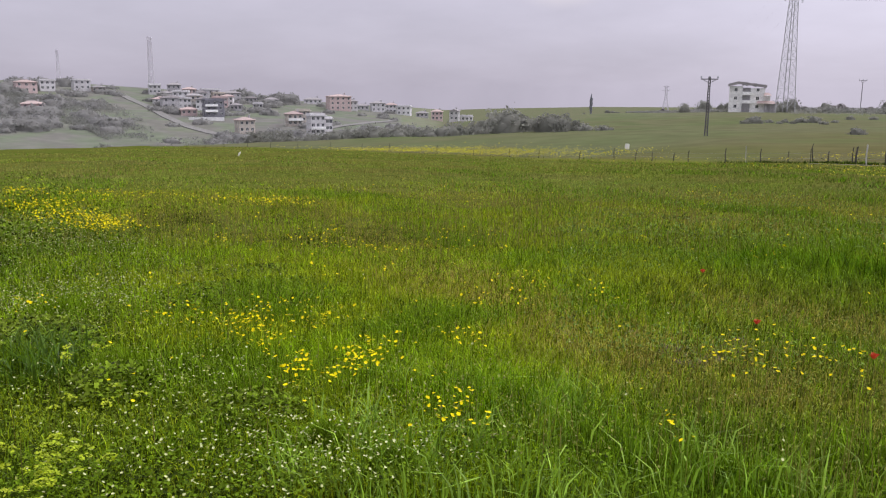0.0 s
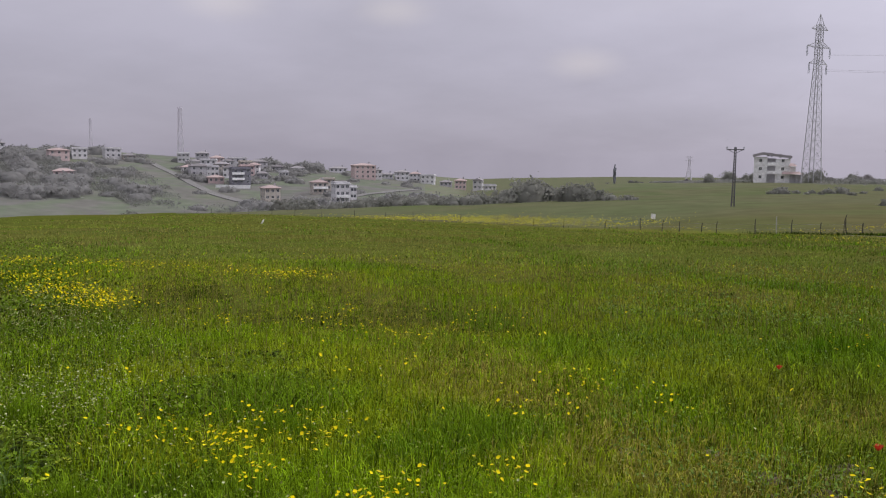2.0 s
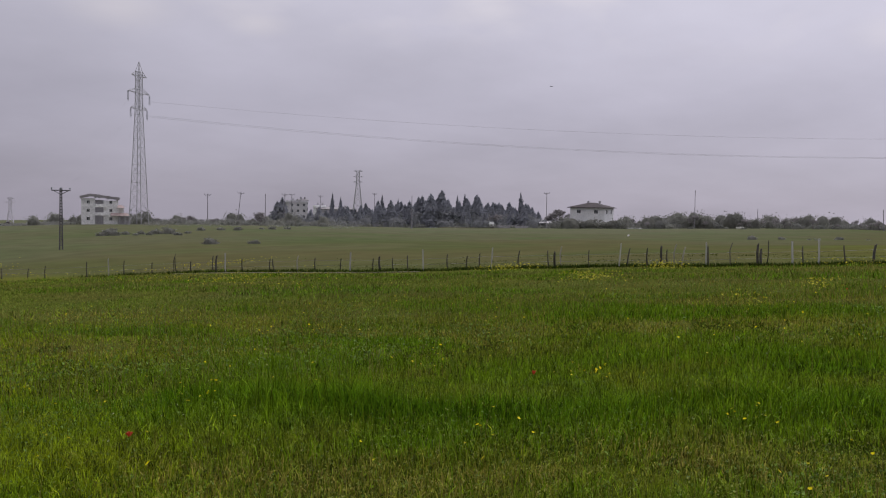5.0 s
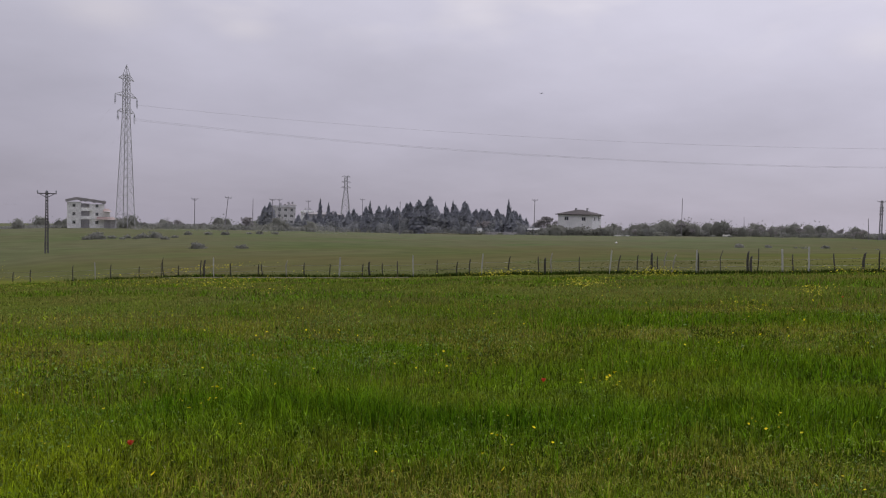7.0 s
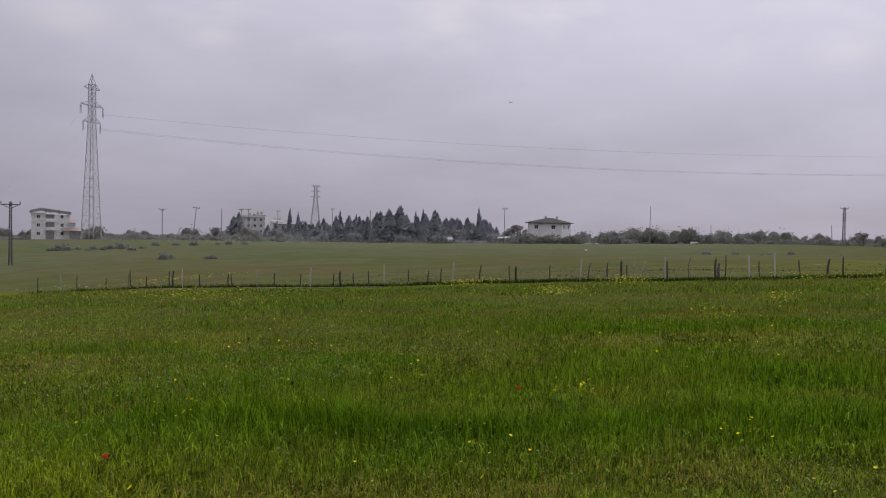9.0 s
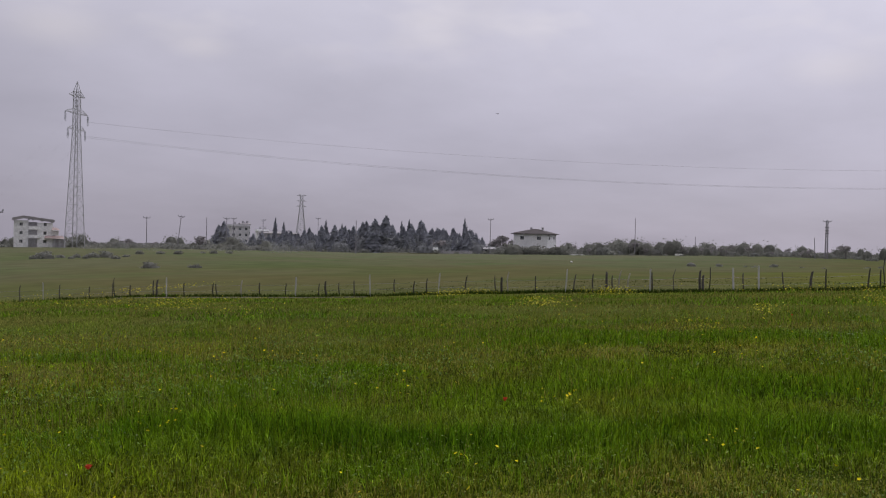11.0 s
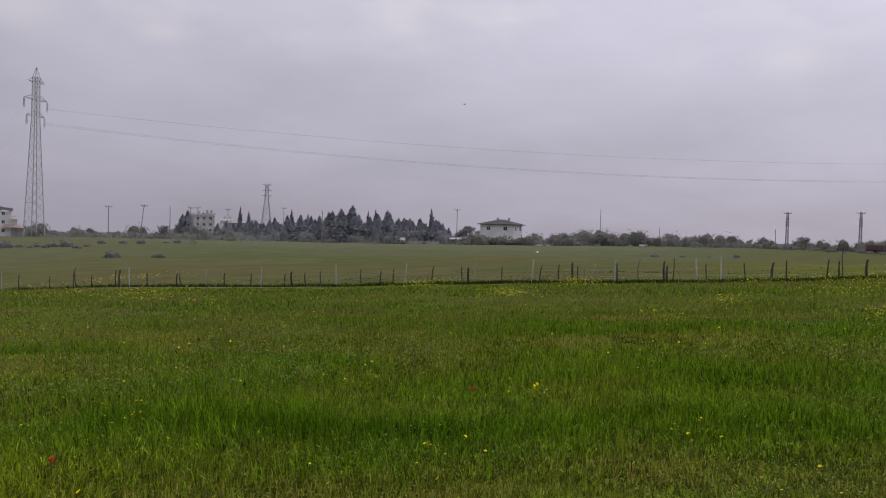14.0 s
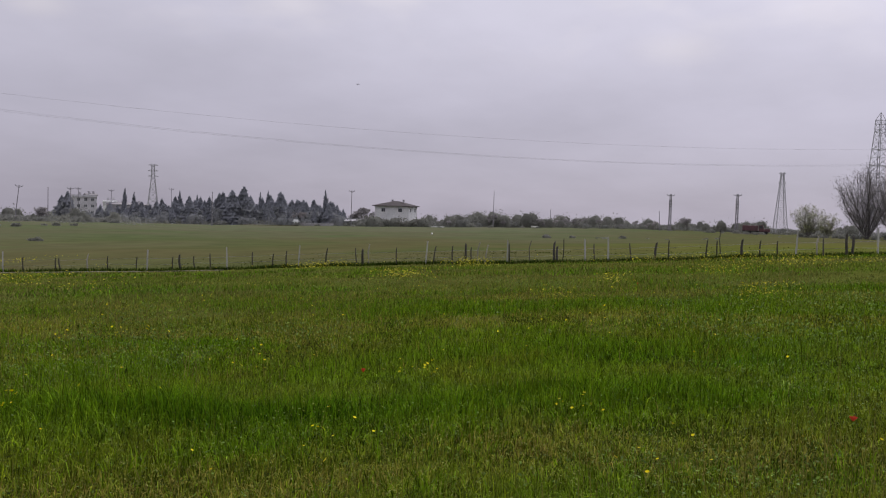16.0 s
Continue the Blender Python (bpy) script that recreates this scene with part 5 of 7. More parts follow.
def bush(rng, w, h, material, label, leaf=0.14, per=46, clumps=26, name="bush"):
    e = thing(name, label, "bush", (0, 0, 0))
    bm = bmesh.new()
    cs, rs = [], []
    for _ in range(clumps):
        a, q = rng.uniform(0, 2 * math.pi), math.sqrt(rng.random())
        z = h * rng.uniform(0.15, 0.95) * (1 - 0.55 * q * q)
        c = Vector((math.cos(a) * q * w / 2, math.sin(a) * q * w / 2, z))
        cs.append(c)
        rs.append(h * rng.uniform(0.14, 0.3))
        strut(bm, (c.x * 0.2, c.y * 0.2, -0.3), c, 0.05, 0.02, 3)
    part("branchwork", bm, M_TWIG, e)
    V_, F_ = leaf_cloud(rng, cs, rs, max(6, per // 3), leaf * 1.2, 0.8)
    # dense lumpy heart of the bush
    lobes = [(rng.uniform(-0.22, 0.22) * w, rng.uniform(-0.22, 0.22) * w, rng.uniform(0.62, 0.9)) for _ in range(5)]
    for lx, ly, size in lobes:
        i = len(V_)
        for k in range(6):
            f = k / 5 * math.pi / 2
            for q in range(10):
                a, jag = 2 * math.pi * q / 10 + 0.3 * k, rng.uniform(0.78, 1.18)
                V_.append(Vector((lx + math.cos(a) * math.cos(f) ** 0.7 * w * 0.36 * size * jag, ly + math.sin(a) * math.cos(f) ** 0.7 * w * 0.36 * size * jag,
                                  -0.3 + (h * 0.88 * size + 0.3) * math.sin(f) * rng.uniform(0.9, 1.08))))
        F_ += [(i + 10 * k + q, i + 10 * k + (q + 1) % 10, i + 10 * k + 10 + (q + 1) % 10, i + 10 * k + 10 + q) for k in range(5) for q in range(10)]
    link_mesh("foliage", V_, F_, material, e, smooth=True)
    return e


def scatter(protos, spots, rng, group=""):
    """Set copies of the prototypes at (azimuth, distance, size, sink); the first use of each prototype is itself."""
    used = set()
    for k, (az, d, size, sink) in enumerate(spots):
        src = protos[k % len(protos)]
        p = at(az, d)
        m = pose(p.x, p.y, p.z - sink, rng.gauss(0, 1), rng.gauss(0, 1), rng.uniform(0, 360)) @ Matrix.Scale(size, 4)
        if src.name not in used:
            used.add(src.name)
            src.matrix_basis = m
        else:
            copy_thing(src, m)
        if group:
            tagged(src, group=group)


tr = random.Random(11)
firs = [conifer(tr, 12.0, wide, "dark green fir in a dense grove, greyed by haze", False) for wide in (4.2, 3.3, 3.8, 4.6)]
cypresses = [conifer(tr, 10.0, 0.8, "slim dark cypress among the firs", True) for _ in range(2)]
# skyline of the grove: azimuth and elevation of the tops
SKY_AZ = [29.8, 30.3, 30.9, 31.6, 32.9, 33.8, 35.0, 36.3, 37.8, 38.6, 39.4, 40.1, 40.9, 41.7, 42.3, 42.8, 43.9, 44.7, 45.7, 46.5, 47.2, 48.0, 48.4]
SKY_EL = [-0.70, 0.15, 0.55, -0.05, 0.02, 0.02, 0.05, 0.30, 0.60, 0.54, 0.80, 0.76, 1.10, 1.22, 0.80, 0.55, 0.92, 0.55, 0.55, 0.45, 0.65, 0.20, -0.10]


def grove_size(az, d, h):
    """Scale of a tree h metres high that reaches the grove's skyline."""
    return (1.4 + d * math.tan(radians(float(np.interp(-az, SKY_AZ, SKY_EL)))) - at(az, d).z) / h


spots = []
for k in range(290):
    az, d = tr.uniform(-48.2, -36.0), tr.uniform(342, 400)
    spots.append((az, d, grove_size(az, d, 12.3) * (tr.uniform(0.68, 0.88) if k % 3 else tr.uniform(0.86, 1.0)), 0.2))
for k in range(46):
    az, d = tr.uniform(-36.2, -32.4), tr.uniform(342, 372)
    spots.append((az, d, grove_size(az, d, 12.3) * tr.uniform(0.75, 1.02), 0.2))
spots += [(az, 350 + k, grove_size(az, 350 + k, 12.3), 0.2) for k, az in enumerate((-30.2, -30.45, -30.65, -30.85, -31.0, -31.1, -30.05, -30.5, -40.9, -41.6, -41.75, -43.9, -47.2, -47.5))]
scatter(firs, spots, tr, "firs of the grove")
scatter(cypresses, [(-39.9, 372, 1.15, 0), (-42.6, 362, 1.3, 0), (-38.6, 372, 1.05, 0), (-34.1, 365, 1.05, 0), (-34.7, 366, 1.05, 0), (-37.5, 372, 1.05, 0), (-43.1, 365, 1.2, 0), (-46.9, 362, 1.1, 0)], tr, "cypresses of the grove")
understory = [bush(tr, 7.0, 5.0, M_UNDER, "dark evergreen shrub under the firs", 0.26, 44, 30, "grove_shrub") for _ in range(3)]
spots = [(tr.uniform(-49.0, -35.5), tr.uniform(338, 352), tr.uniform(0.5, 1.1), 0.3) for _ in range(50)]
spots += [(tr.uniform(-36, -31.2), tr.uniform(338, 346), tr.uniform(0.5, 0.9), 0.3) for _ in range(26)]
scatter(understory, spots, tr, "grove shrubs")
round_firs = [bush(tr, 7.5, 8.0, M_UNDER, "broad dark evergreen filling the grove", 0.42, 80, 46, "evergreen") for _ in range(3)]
spots = []
for k in range(95):
    az, d = tr.uniform(-48.0, -36.2), tr.uniform(344, 366)
    spots.append((az, d, grove_size(az, d, 8.6) * tr.uniform(0.55, 0.78), 0.4))
for k in range(22):
    az, d = tr.uniform(-36.4, -31.7), tr.uniform(341, 352)
    spots.append((az, d, grove_size(az, d, 8.6) * tr.uniform(0.6, 0.85), 0.4))
spots += [(az, 352, grove_size(az, 352, 8.8) * q, 0.4) for az, q in ((-30.15, 0.8), (-30.4, 0.9), (-30.7, 0.9), (-30.95, 0.85), (-31.2, 0.8))]
scatter(round_firs, spots, tr, "evergreens of the grove")
lone = conifer(tr, 6.0, 0.55, "lone dark cypress on the ridge", True)
scatter([lone], [(-9.7, 290, 1.02, 0.2)], tr)
dark_pair = [conifer(tr, 10.0, 1.6, "dark conifer beside the blue apartment block", True)]
scatter(dark_pair, [(32.75, 424, 0.9, 0), (32.45, 428, 0.85, 0)], tr, "conifers by the block")

bare = [bare_tree(tr, 7.0, "bare grey tree in the far hedge", M_TWIG, 0.22, 7, thick=1.8) for _ in range(3)]
spots = [(-29.4, 330, 0.75, 0), (-24.8, 290, 0.6, 0), (-25.1, 292, 0.55, 0), (-22.6, 285, 0.5, 0), (-48.9, 346, 2.0, 0), (-49.15, 347, 2.1, 0), (-49.45, 348, 2.0, 0), (-49.8, 350, 1.4, 0), (-48.5, 344, 1.3, 0), (-45.3, 341, 1.45, 0), (-44.9, 341, 1.35, 0)]
spots += [(tr.uniform(-72, -54), tr.uniform(320, 390), tr.uniform(0.8, 1.35), 0) for _ in range(26)]
spots += [(tr.uniform(-31, -21.5), tr.uniform(270, 310), tr.uniform(0.4, 0.65), 0) for _ in range(8)]
# taller trees stand out of the hedge: azimuth and elevation of its tops
HEDGE_AZ = [53.6, 54.9, 56.1, 56.7, 57.5, 58.5, 59.6, 60.5, 61.4, 62.2, 62.9, 64.2, 64.8, 66.0, 66.7, 68.0, 69.4, 72.3, 73.7]
HEDGE_EL = [-0.56, -0.35, -0.03, 0.18, 0.34, 0.12, -0.12, -0.36, -0.24, 0.04, -0.13, -0.43, -0.28, -0.43, -0.35, -0.30, -0.45, -0.28, -0.35]


def hedge_size(az, d, h):
    """Scale of a tree h metres high that reaches the hedge's skyline."""
    return (1.4 + d * math.tan(radians(float(np.interp(-az, HEDGE_AZ, HEDGE_EL)))) - at(az, d).z) / h


for _ in range(46):
    az, d = tr.uniform(-69, -53.8), tr.uniform(336, 372)
    spots.append((az, d, hedge_size(az, d, 6.6) * tr.uniform(0.85, 1.08), 0))
for az, el in ((-25.0, -0.28), (-25.3, -0.36), (-24.5, -0.50), (-27.4, -0.46), (-29.2, 0.02), (-29.4, 0.14), (-29.6, -0.05), (-22.4, -0.72), (-26.6, -0.6)):
    spots.append((az, 302, (1.4 + 302 * math.tan(radians(el)) - at(az, 302).z) / 6.6, 0))
scatter(bare, spots, tr, "bare hedge trees")

budding = [bush(tr, 6.0, 6.0, M_SHRUB, "budding grey-green tree in the far hedge", 0.24, 34, 34, "hedge_tree") for _ in range(4)]
spots = []
for k in range(90):
    az = tr.uniform(-83, -53.5)
    top = np.interp(-az, [53, 56, 58, 60, 63, 68, 72, 75, 83], [0.72, 0.95, 1.2, 0.95, 0.85, 0.62, 0.62, 0.7, 0.55])
    spots.append((az, tr.uniform(335, 395), float(top) * tr.uniform(0.7, 1.35), 0.3))
spots += [(tr.uniform(-34, -15), tr.uniform(275, 320), tr.uniform(0.45, 0.85), 0.3) for _ in range(40)]
for _ in range(50):
    az, d = tr.uniform(-70, -53.8), tr.uniform(338, 375)
    spots.append((az, d, hedge_size(az, d, 6.2) * tr.uniform(0.7, 1.02), 0.3))
scatter(budding, spots, tr, "budding hedge trees")

thickets = [bush(tr, 7.5, 4.2, M_SCRUB, "grey leafless thicket in the far hedge", 0.24, 70, 40, "thicket") for _ in range(4)]
spots = [(tr.uniform(-34, -20.5), tr.uniform(272, 312), tr.uniform(0.4, 0.95), 0.4) for _ in range(75)]
for k in range(120):
    az = tr.uniform(-88, -52.8)
    top = np.interp(-az, [53, 56, 58, 60, 63, 68, 72, 75, 88], [1.1, 1.5, 1.6, 1.4, 1.15, 1.05, 1.0, 0.9, 0.8])
    spots.append((az, tr.uniform(335, 392), float(top) * tr.uniform(0.55, 1.1), 0.4))
spots += [(-48.5, 339, 1.25, 0.3), (-48.9, 340, 1.4, 0.3), (-49.3, 341, 1.5, 0.3), (-49.7, 340, 1.45, 0.3), (-50.2, 341, 1.5, 0.3), (-50.6, 341, 1.3, 0.3), (-50.1, 337, 1.15, 0.3), (-50.6, 338, 1.0, 0.3), (-51.3, 337, 0.7, 0.3), (-52.3, 337, 0.55, 0.3), (-49.6, 338, 1.1, 0.3), (-49.2, 345, 1.1, 0.3), (-38.2, 336, 0.55, 0.3), (-38.55, 336, 0.45, 0.3), (-40.1, 338, 0.95, 0.3), (-39.2, 338, 0.6, 0.3)]
scatter(thickets, spots, tr, "grey thickets")


def spreading_tree(rng, h, width, stems, leaf, per, size, label, fan=1.15):
    """Several stems fanning from the foot, with side branches and twigs all the way up."""
    e = thing("tree", label, "tree", (0, 0, 0))
    wood, fine, ends = bmesh.new(), bmesh.new(), []
    for s in range(stems):
        a, tilt = 2.4 * s + rng.uniform(-0.3, 0.3), 0.05 + fan * (s + rng.random()) / stems
        p, top = Vector((0, 0, -0.3)), h * rng.uniform(0.78, 1.0) * (1 - 0.12 * tilt)
        d = Vector((math.cos(a) * tilt * width / h * 0.75, math.sin(a) * tilt * width / h * 0.75, 1)).normalized()
        n, r = 7, h * 0.011
        for k in range(n):
            d = (d + Vector((rng.gauss(0, 0.08), rng.gauss(0, 0.08), 0.06))).normalized()
            q = p + d * top / n
            strut(wood, p, q, r, r * 0.84, 5)
            if k >= 1:
                for _ in range(6):
                    b = (d + Vector((rng.gauss(0, 0.6), rng.gauss(0, 0.6), 0.12))).normalized()
                    m = p.lerp(q, rng.random())
                    e1 = m + b * h * rng.uniform(0.09, 0.22)
                    strut(fine, m, e1, r * 0.45, r * 0.22, 3)
                    for _ in range(4):
                        t = (b + Vector((rng.gauss(0, 0.5), rng.gauss(0, 0.5), 0.25))).normalized()
                        o = m.lerp(e1, rng.uniform(0.4, 1.0))
                        e2 = o + t * h * rng.uniform(0.04, 0.11)
                        strut(fine, o, e2, r * 0.2, r * 0.1, 3)
                        ends.append(e2)
            p, r = q, r * 0.84
    part("trunk", wood, M_TRUNK, e)
    part("branchwork", fine, M_TWIG, e)
    V_, F_ = leaf_cloud(rng, ends, [h * 0.03] * len(ends), per, size)
    link_mesh("crown", V_, F_, leaf, e)
    return e


big_bare = spreading_tree(tr, 16.0, 19.0, 16, M_TWIG, 3, 0.11, "large bare spreading tree with thin pale twigs", 1.0)
scatter([big_bare], [(-81.5, 208, 0.98, 0.1), (-83.1, 213, 1.05, 0.1), (-85.6, 214, 1.0, 0.1)], tr, "large bare trees")
green_tree = spreading_tree(tr, 8.4, 9.0, 14, M_BUD, 2, 0.11, "rounded tree with fresh green buds")
scatter([green_tree], [(-78.2, 214, 0.95, 0.2), (-79.3, 219, 0.75, 0.2)], tr)

shrubs = [bush(tr, 5.0, 2.6, M_SHRUB, "dull grey-green thorn bush at the meadow edge", 0.2) for _ in range(4)]
spots = []
for k in range(60):
    spots.append((tr.uniform(-86, -28), tr.uniform(315, 350), tr.uniform(0.45, 0.95), 0.3))
hr = random.Random(5)
hedgerow = [bush(hr, 5.6, 2.7, M_SCRUB, "haze-greyed hedgerow bush along the far meadow", 0.22, 40, 26, "hedgerow_bush") for _ in range(3)]
scatter(hedgerow, [(hr.uniform(-86, -53), hr.uniform(345, 385), hr.uniform(0.75, 1.25), 0.3) for _ in range(70)], hr, "hedgerow bushes")
for k in range(24):
    spots.append((tr.uniform(-80, -72), tr.uniform(280, 300), tr.uniform(0.4, 0.75), 0.3))
for az, d, s in ((-26.2, 129, 0.52), (-26.6, 130, 0.45), (-29.1, 128, 0.50), (-28.8, 129, 0.4), (-20.1, 168, 0.7), (-21.0, 172, 0.75), (-21.9, 174, 0.6), (-22.9, 176, 0.8), (-23.6, 178, 0.7), (-24.8, 180, 0.65), (-25.6, 200, 0.7), (-26.9, 205, 0.6), (-50.2, 334, 2.2), (-50.6, 335, 1.9), (-51.0, 335, 2.0), (-51.35, 335, 1.8), (-51.7, 335, 1.85), (-52.0, 335, 1.75), (-52.35, 335, 1.85), (-52.7, 335, 1.75), (-53.05, 335, 1.7), (-49.8, 336, 1.9), (-53.5, 337, 1.2), (-19.6, 165, 0.6), (-20.3, 166, 0.55), (-21.6, 168, 0.6), (-22.4, 170, 0.5), (-24.2, 172, 0.55), (-28, 205, 0.5),
                 (-29.5, 215, 0.6), (-30.2, 216, 0.7), (-31.2, 222, 0.6), (-61.8, 158, 0.4), (-80.2, 204, 0.9), (-82, 203, 0.8), (-78.6, 208, 0.7), (-84, 205, 1.0), (-76.6, 205, 0.35), (-79.2, 206, 0.8), (-81.0, 205, 0.95), (-82.8, 205, 0.95), (-79.8, 210, 0.9), (-77.9, 209, 0.75), (-75.2, 262, 0.55), (-74.6, 262, 0.5), (-75.7, 263, 0.5)):
    spots.append((az, d, s, 0.15))
for k in range(14):
    spots.append((tr.uniform(-73, -62), tr.uniform(158, 168), tr.uniform(0.22, 0.4), 0.2))
scatter(shrubs, spots, tr, "thorn bushes")

hedge = [bush(tr, 6.5, 3.4, M_SHRUB, "dark overgrown hedge bush along the valley edge", 0.22, 50, 30, "hedge_bush") for _ in range(4)]
spots = []
for k in range(60):
    az = tr.uniform(-4.5, 12.5)
    d = float(np.interp(az, [-5, 3, 12.5], [168, 182, 198])) + tr.uniform(-3, 6)
    spots.append((az, d, tr.uniform(0.55, 1.15), 1.0))
for az, d, s in ((-3.9, 168, 1.45), (-4.6, 170, 1.35), (-3.2, 169, 1.2), (-5.3, 168, 1.0), (-7.2, 162, 1.08), (-7.9, 163, 0.98), (-8.8, 161, 0.7), (-9.4, 160, 0.55), (-10.4, 158, 0.4), (-10.9, 158, 0.35)):
    spots.append((az, d, s, 0.4))
for k in range(34):
    az = tr.uniform(12.5, 36)
    spots.append((az, float(np.interp(az, [12, 17, 25, 36], [200, 208, 173, 130])) + tr.uniform(0, 5), tr.uniform(0.25, 0.6), 1.0))
scatter(hedge, spots, tr, "valley hedge bushes")

hill_trees = [bush(tr, 10.5, 3.9, M_HILL_TREE, "haze-paled grey-green tree on the village hillside", 0.34, 30, 34, "hill_tree") for _ in range(4)]
spots = [(13.7, 545, 1.5, 0), (13.2, 548, 1.2, 0), (11.4, 520, 1.45, 0), (11.0, 524, 1.5, 0), (10.7, 520, 1.2, 0), (12.4, 530, 0.9, 0), (9.3, 372, 0.5, 0), (11.4, 350, 0.55, 0), (14.8, 345, 0.6, 0)]
for k in range(165):
    # leafless woods on the shoulder of the hill, thinning out towards the lane and the lower field
    az, d = tr.uniform(20.5, 38), tr.uniform(350, 545)
    if tr.random() < min(1.0, (az - 19) / 5) * min(1.0, 0.25 + (d - 350) / 60 + (az - 24) / 12):
        spots.append((az, d, tr.uniform(0.5, 1.15), 0.6))
for k in range(30):
    az = tr.uniform(3, 19)
    spots.append((az, tr.uniform(300, 545), tr.uniform(0.3, 0.75), 0.5))
# garden trees between the houses
for k in range(60):
    spots.append((tr.uniform(10.5, 19.2), tr.uniform(428, 540), tr.uniform(0.35, 0.8), 0.5))
for k in range(26):
    spots.append((tr.uniform(9, 19), tr.uniform(285, 345), tr.uniform(0.35, 0.7), 0.5))
for k in range(26):
    spots.append((tr.uniform(1, 12), tr.uniform(285, 330), tr.uniform(0.5, 0.9), 0.5))
scatter(hill_trees, spots, tr, "hillside trees")
ridge = [bush(tr, 5.0, 3.0, M_SHRUB, "low dark bush on the pasture ridge", 0.2, 40, 18) for _ in range(2)]
scatter(ridge, [(tr.uniform(-18, -7.5), tr.uniform(288, 310), tr.uniform(0.3, 0.65), 0.3) for _ in range(24)] + [(-11.2, 292, 0.8, 0.2), (-17.8, 270, 0.8, 0.2), (-18.3, 268, 0.9, 0.2)], tr, "ridge bushes")


# ---- far scrub and hedges that merge into one mass ----
sg = np.random.default_rng(19)


def far_scrub(name, n, a0, a1, d_keys, h_keys, size, material, label, patchy, lo=0.35, rise=1.5, fade=0.0, wide=0.0):
    """Leaf cards in thickets between two distances; heights follow azimuth keys."""
    a = sg.uniform(a0, a1, n)
    dn = np.interp(a, *d_keys[:2])
    df = np.interp(a, *d_keys[2:])
    d = dn + (df - dn) * sg.random(n)
    x, y = STAND[0] - d * np.sin(np.radians(a)), STAND[1] + d * np.cos(np.radians(a))
    broad = 0.5 + 0.5 * np.sin(x * 0.035 + 1.6 * np.sin(y * 0.021 + 0.8)) * np.sin(y * 0.043 + 1.2 * np.sin(x * 0.027))
    clump = 0.5 + 0.25 * np.sin(x * 0.31 + 1.7 * np.sin(y * 0.19)) + 0.25 * np.sin(y * 0.27 + x * 0.11 + 2.1 * np.sin(x * 0.13))
    ok = (clump * (1 - wide + 2 * wide * broad) > patchy * sg.random(n) + lo * patchy) & (sg.random(n) < np.clip((a - a0) / max(fade, 0.01), 0, 1))
    a, x, y, clump = a[ok], x[ok], y[ok], clump[ok]
    n = len(a)
    top = np.interp(a, *h_keys) * (0.35 + 0.75 * clump)
    z = ground_z(x, y) + top * sg.random(n) ** rise
    c = np.stack([x, y, z], -1)
    u = sg.normal(0, 1, (n, 3))
    u /= np.linalg.norm(u, axis=1)[:, None]
    w = np.cross(u, sg.normal(0, 1, (n, 3)))
    w /= np.linalg.norm(w, axis=1)[:, None]
    s = (size * sg.uniform(0.5, 1.5, n))[:, None]
    v = np.stack([c - u * s, c + w * s * 0.55, c + u * s, c - w * s * 0.55], 1).reshape(-1, 3)
    i = (np.arange(n) * 4)[:, None]
    big_mesh(name, v, np.concatenate([i + [0, 1, 2], i + [0, 2, 3]], 1).reshape(-1, 3), material, label, "scrub")


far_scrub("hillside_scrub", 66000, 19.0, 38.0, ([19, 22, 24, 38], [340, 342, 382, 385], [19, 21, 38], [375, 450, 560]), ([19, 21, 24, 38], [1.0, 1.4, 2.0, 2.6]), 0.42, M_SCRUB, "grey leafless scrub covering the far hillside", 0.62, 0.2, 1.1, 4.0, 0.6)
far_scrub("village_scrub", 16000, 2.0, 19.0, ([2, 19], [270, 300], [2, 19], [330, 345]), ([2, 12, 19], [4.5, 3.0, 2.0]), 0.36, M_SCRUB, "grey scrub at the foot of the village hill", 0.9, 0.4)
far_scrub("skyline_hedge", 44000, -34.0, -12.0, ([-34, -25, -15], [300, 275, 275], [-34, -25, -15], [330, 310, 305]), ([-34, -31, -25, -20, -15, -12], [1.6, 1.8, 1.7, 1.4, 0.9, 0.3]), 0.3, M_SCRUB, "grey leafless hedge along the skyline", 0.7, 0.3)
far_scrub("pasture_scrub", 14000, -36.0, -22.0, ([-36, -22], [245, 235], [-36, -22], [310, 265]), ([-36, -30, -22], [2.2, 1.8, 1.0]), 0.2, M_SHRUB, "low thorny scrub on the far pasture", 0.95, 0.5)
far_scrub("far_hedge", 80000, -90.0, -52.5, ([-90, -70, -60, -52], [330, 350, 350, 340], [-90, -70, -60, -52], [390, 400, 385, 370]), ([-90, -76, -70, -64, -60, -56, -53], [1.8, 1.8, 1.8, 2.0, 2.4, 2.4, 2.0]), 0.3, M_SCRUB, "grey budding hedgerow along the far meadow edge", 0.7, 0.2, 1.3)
far_scrub("grove_edge_scrub", 12000, -50.0, -30.5, ([-50, -30], [325, 318], [-50, -30], [342, 345]), ([-50, -40, -30], [2.0, 1.6, 2.6]), 0.24, M_SCRUB, "haze-paled scrub along the foot of the fir grove", 0.95, 0.5)


# ---- the meadow: grass, weeds and flowers ----
rg = np.random.default_rng(7)
FENCE_AZ = [-95, -80, -66, -54, -40, -30, -20, -10, 0, 10, 18]
FENCE_D = [fence_d(a) for a in FENCE_AZ]


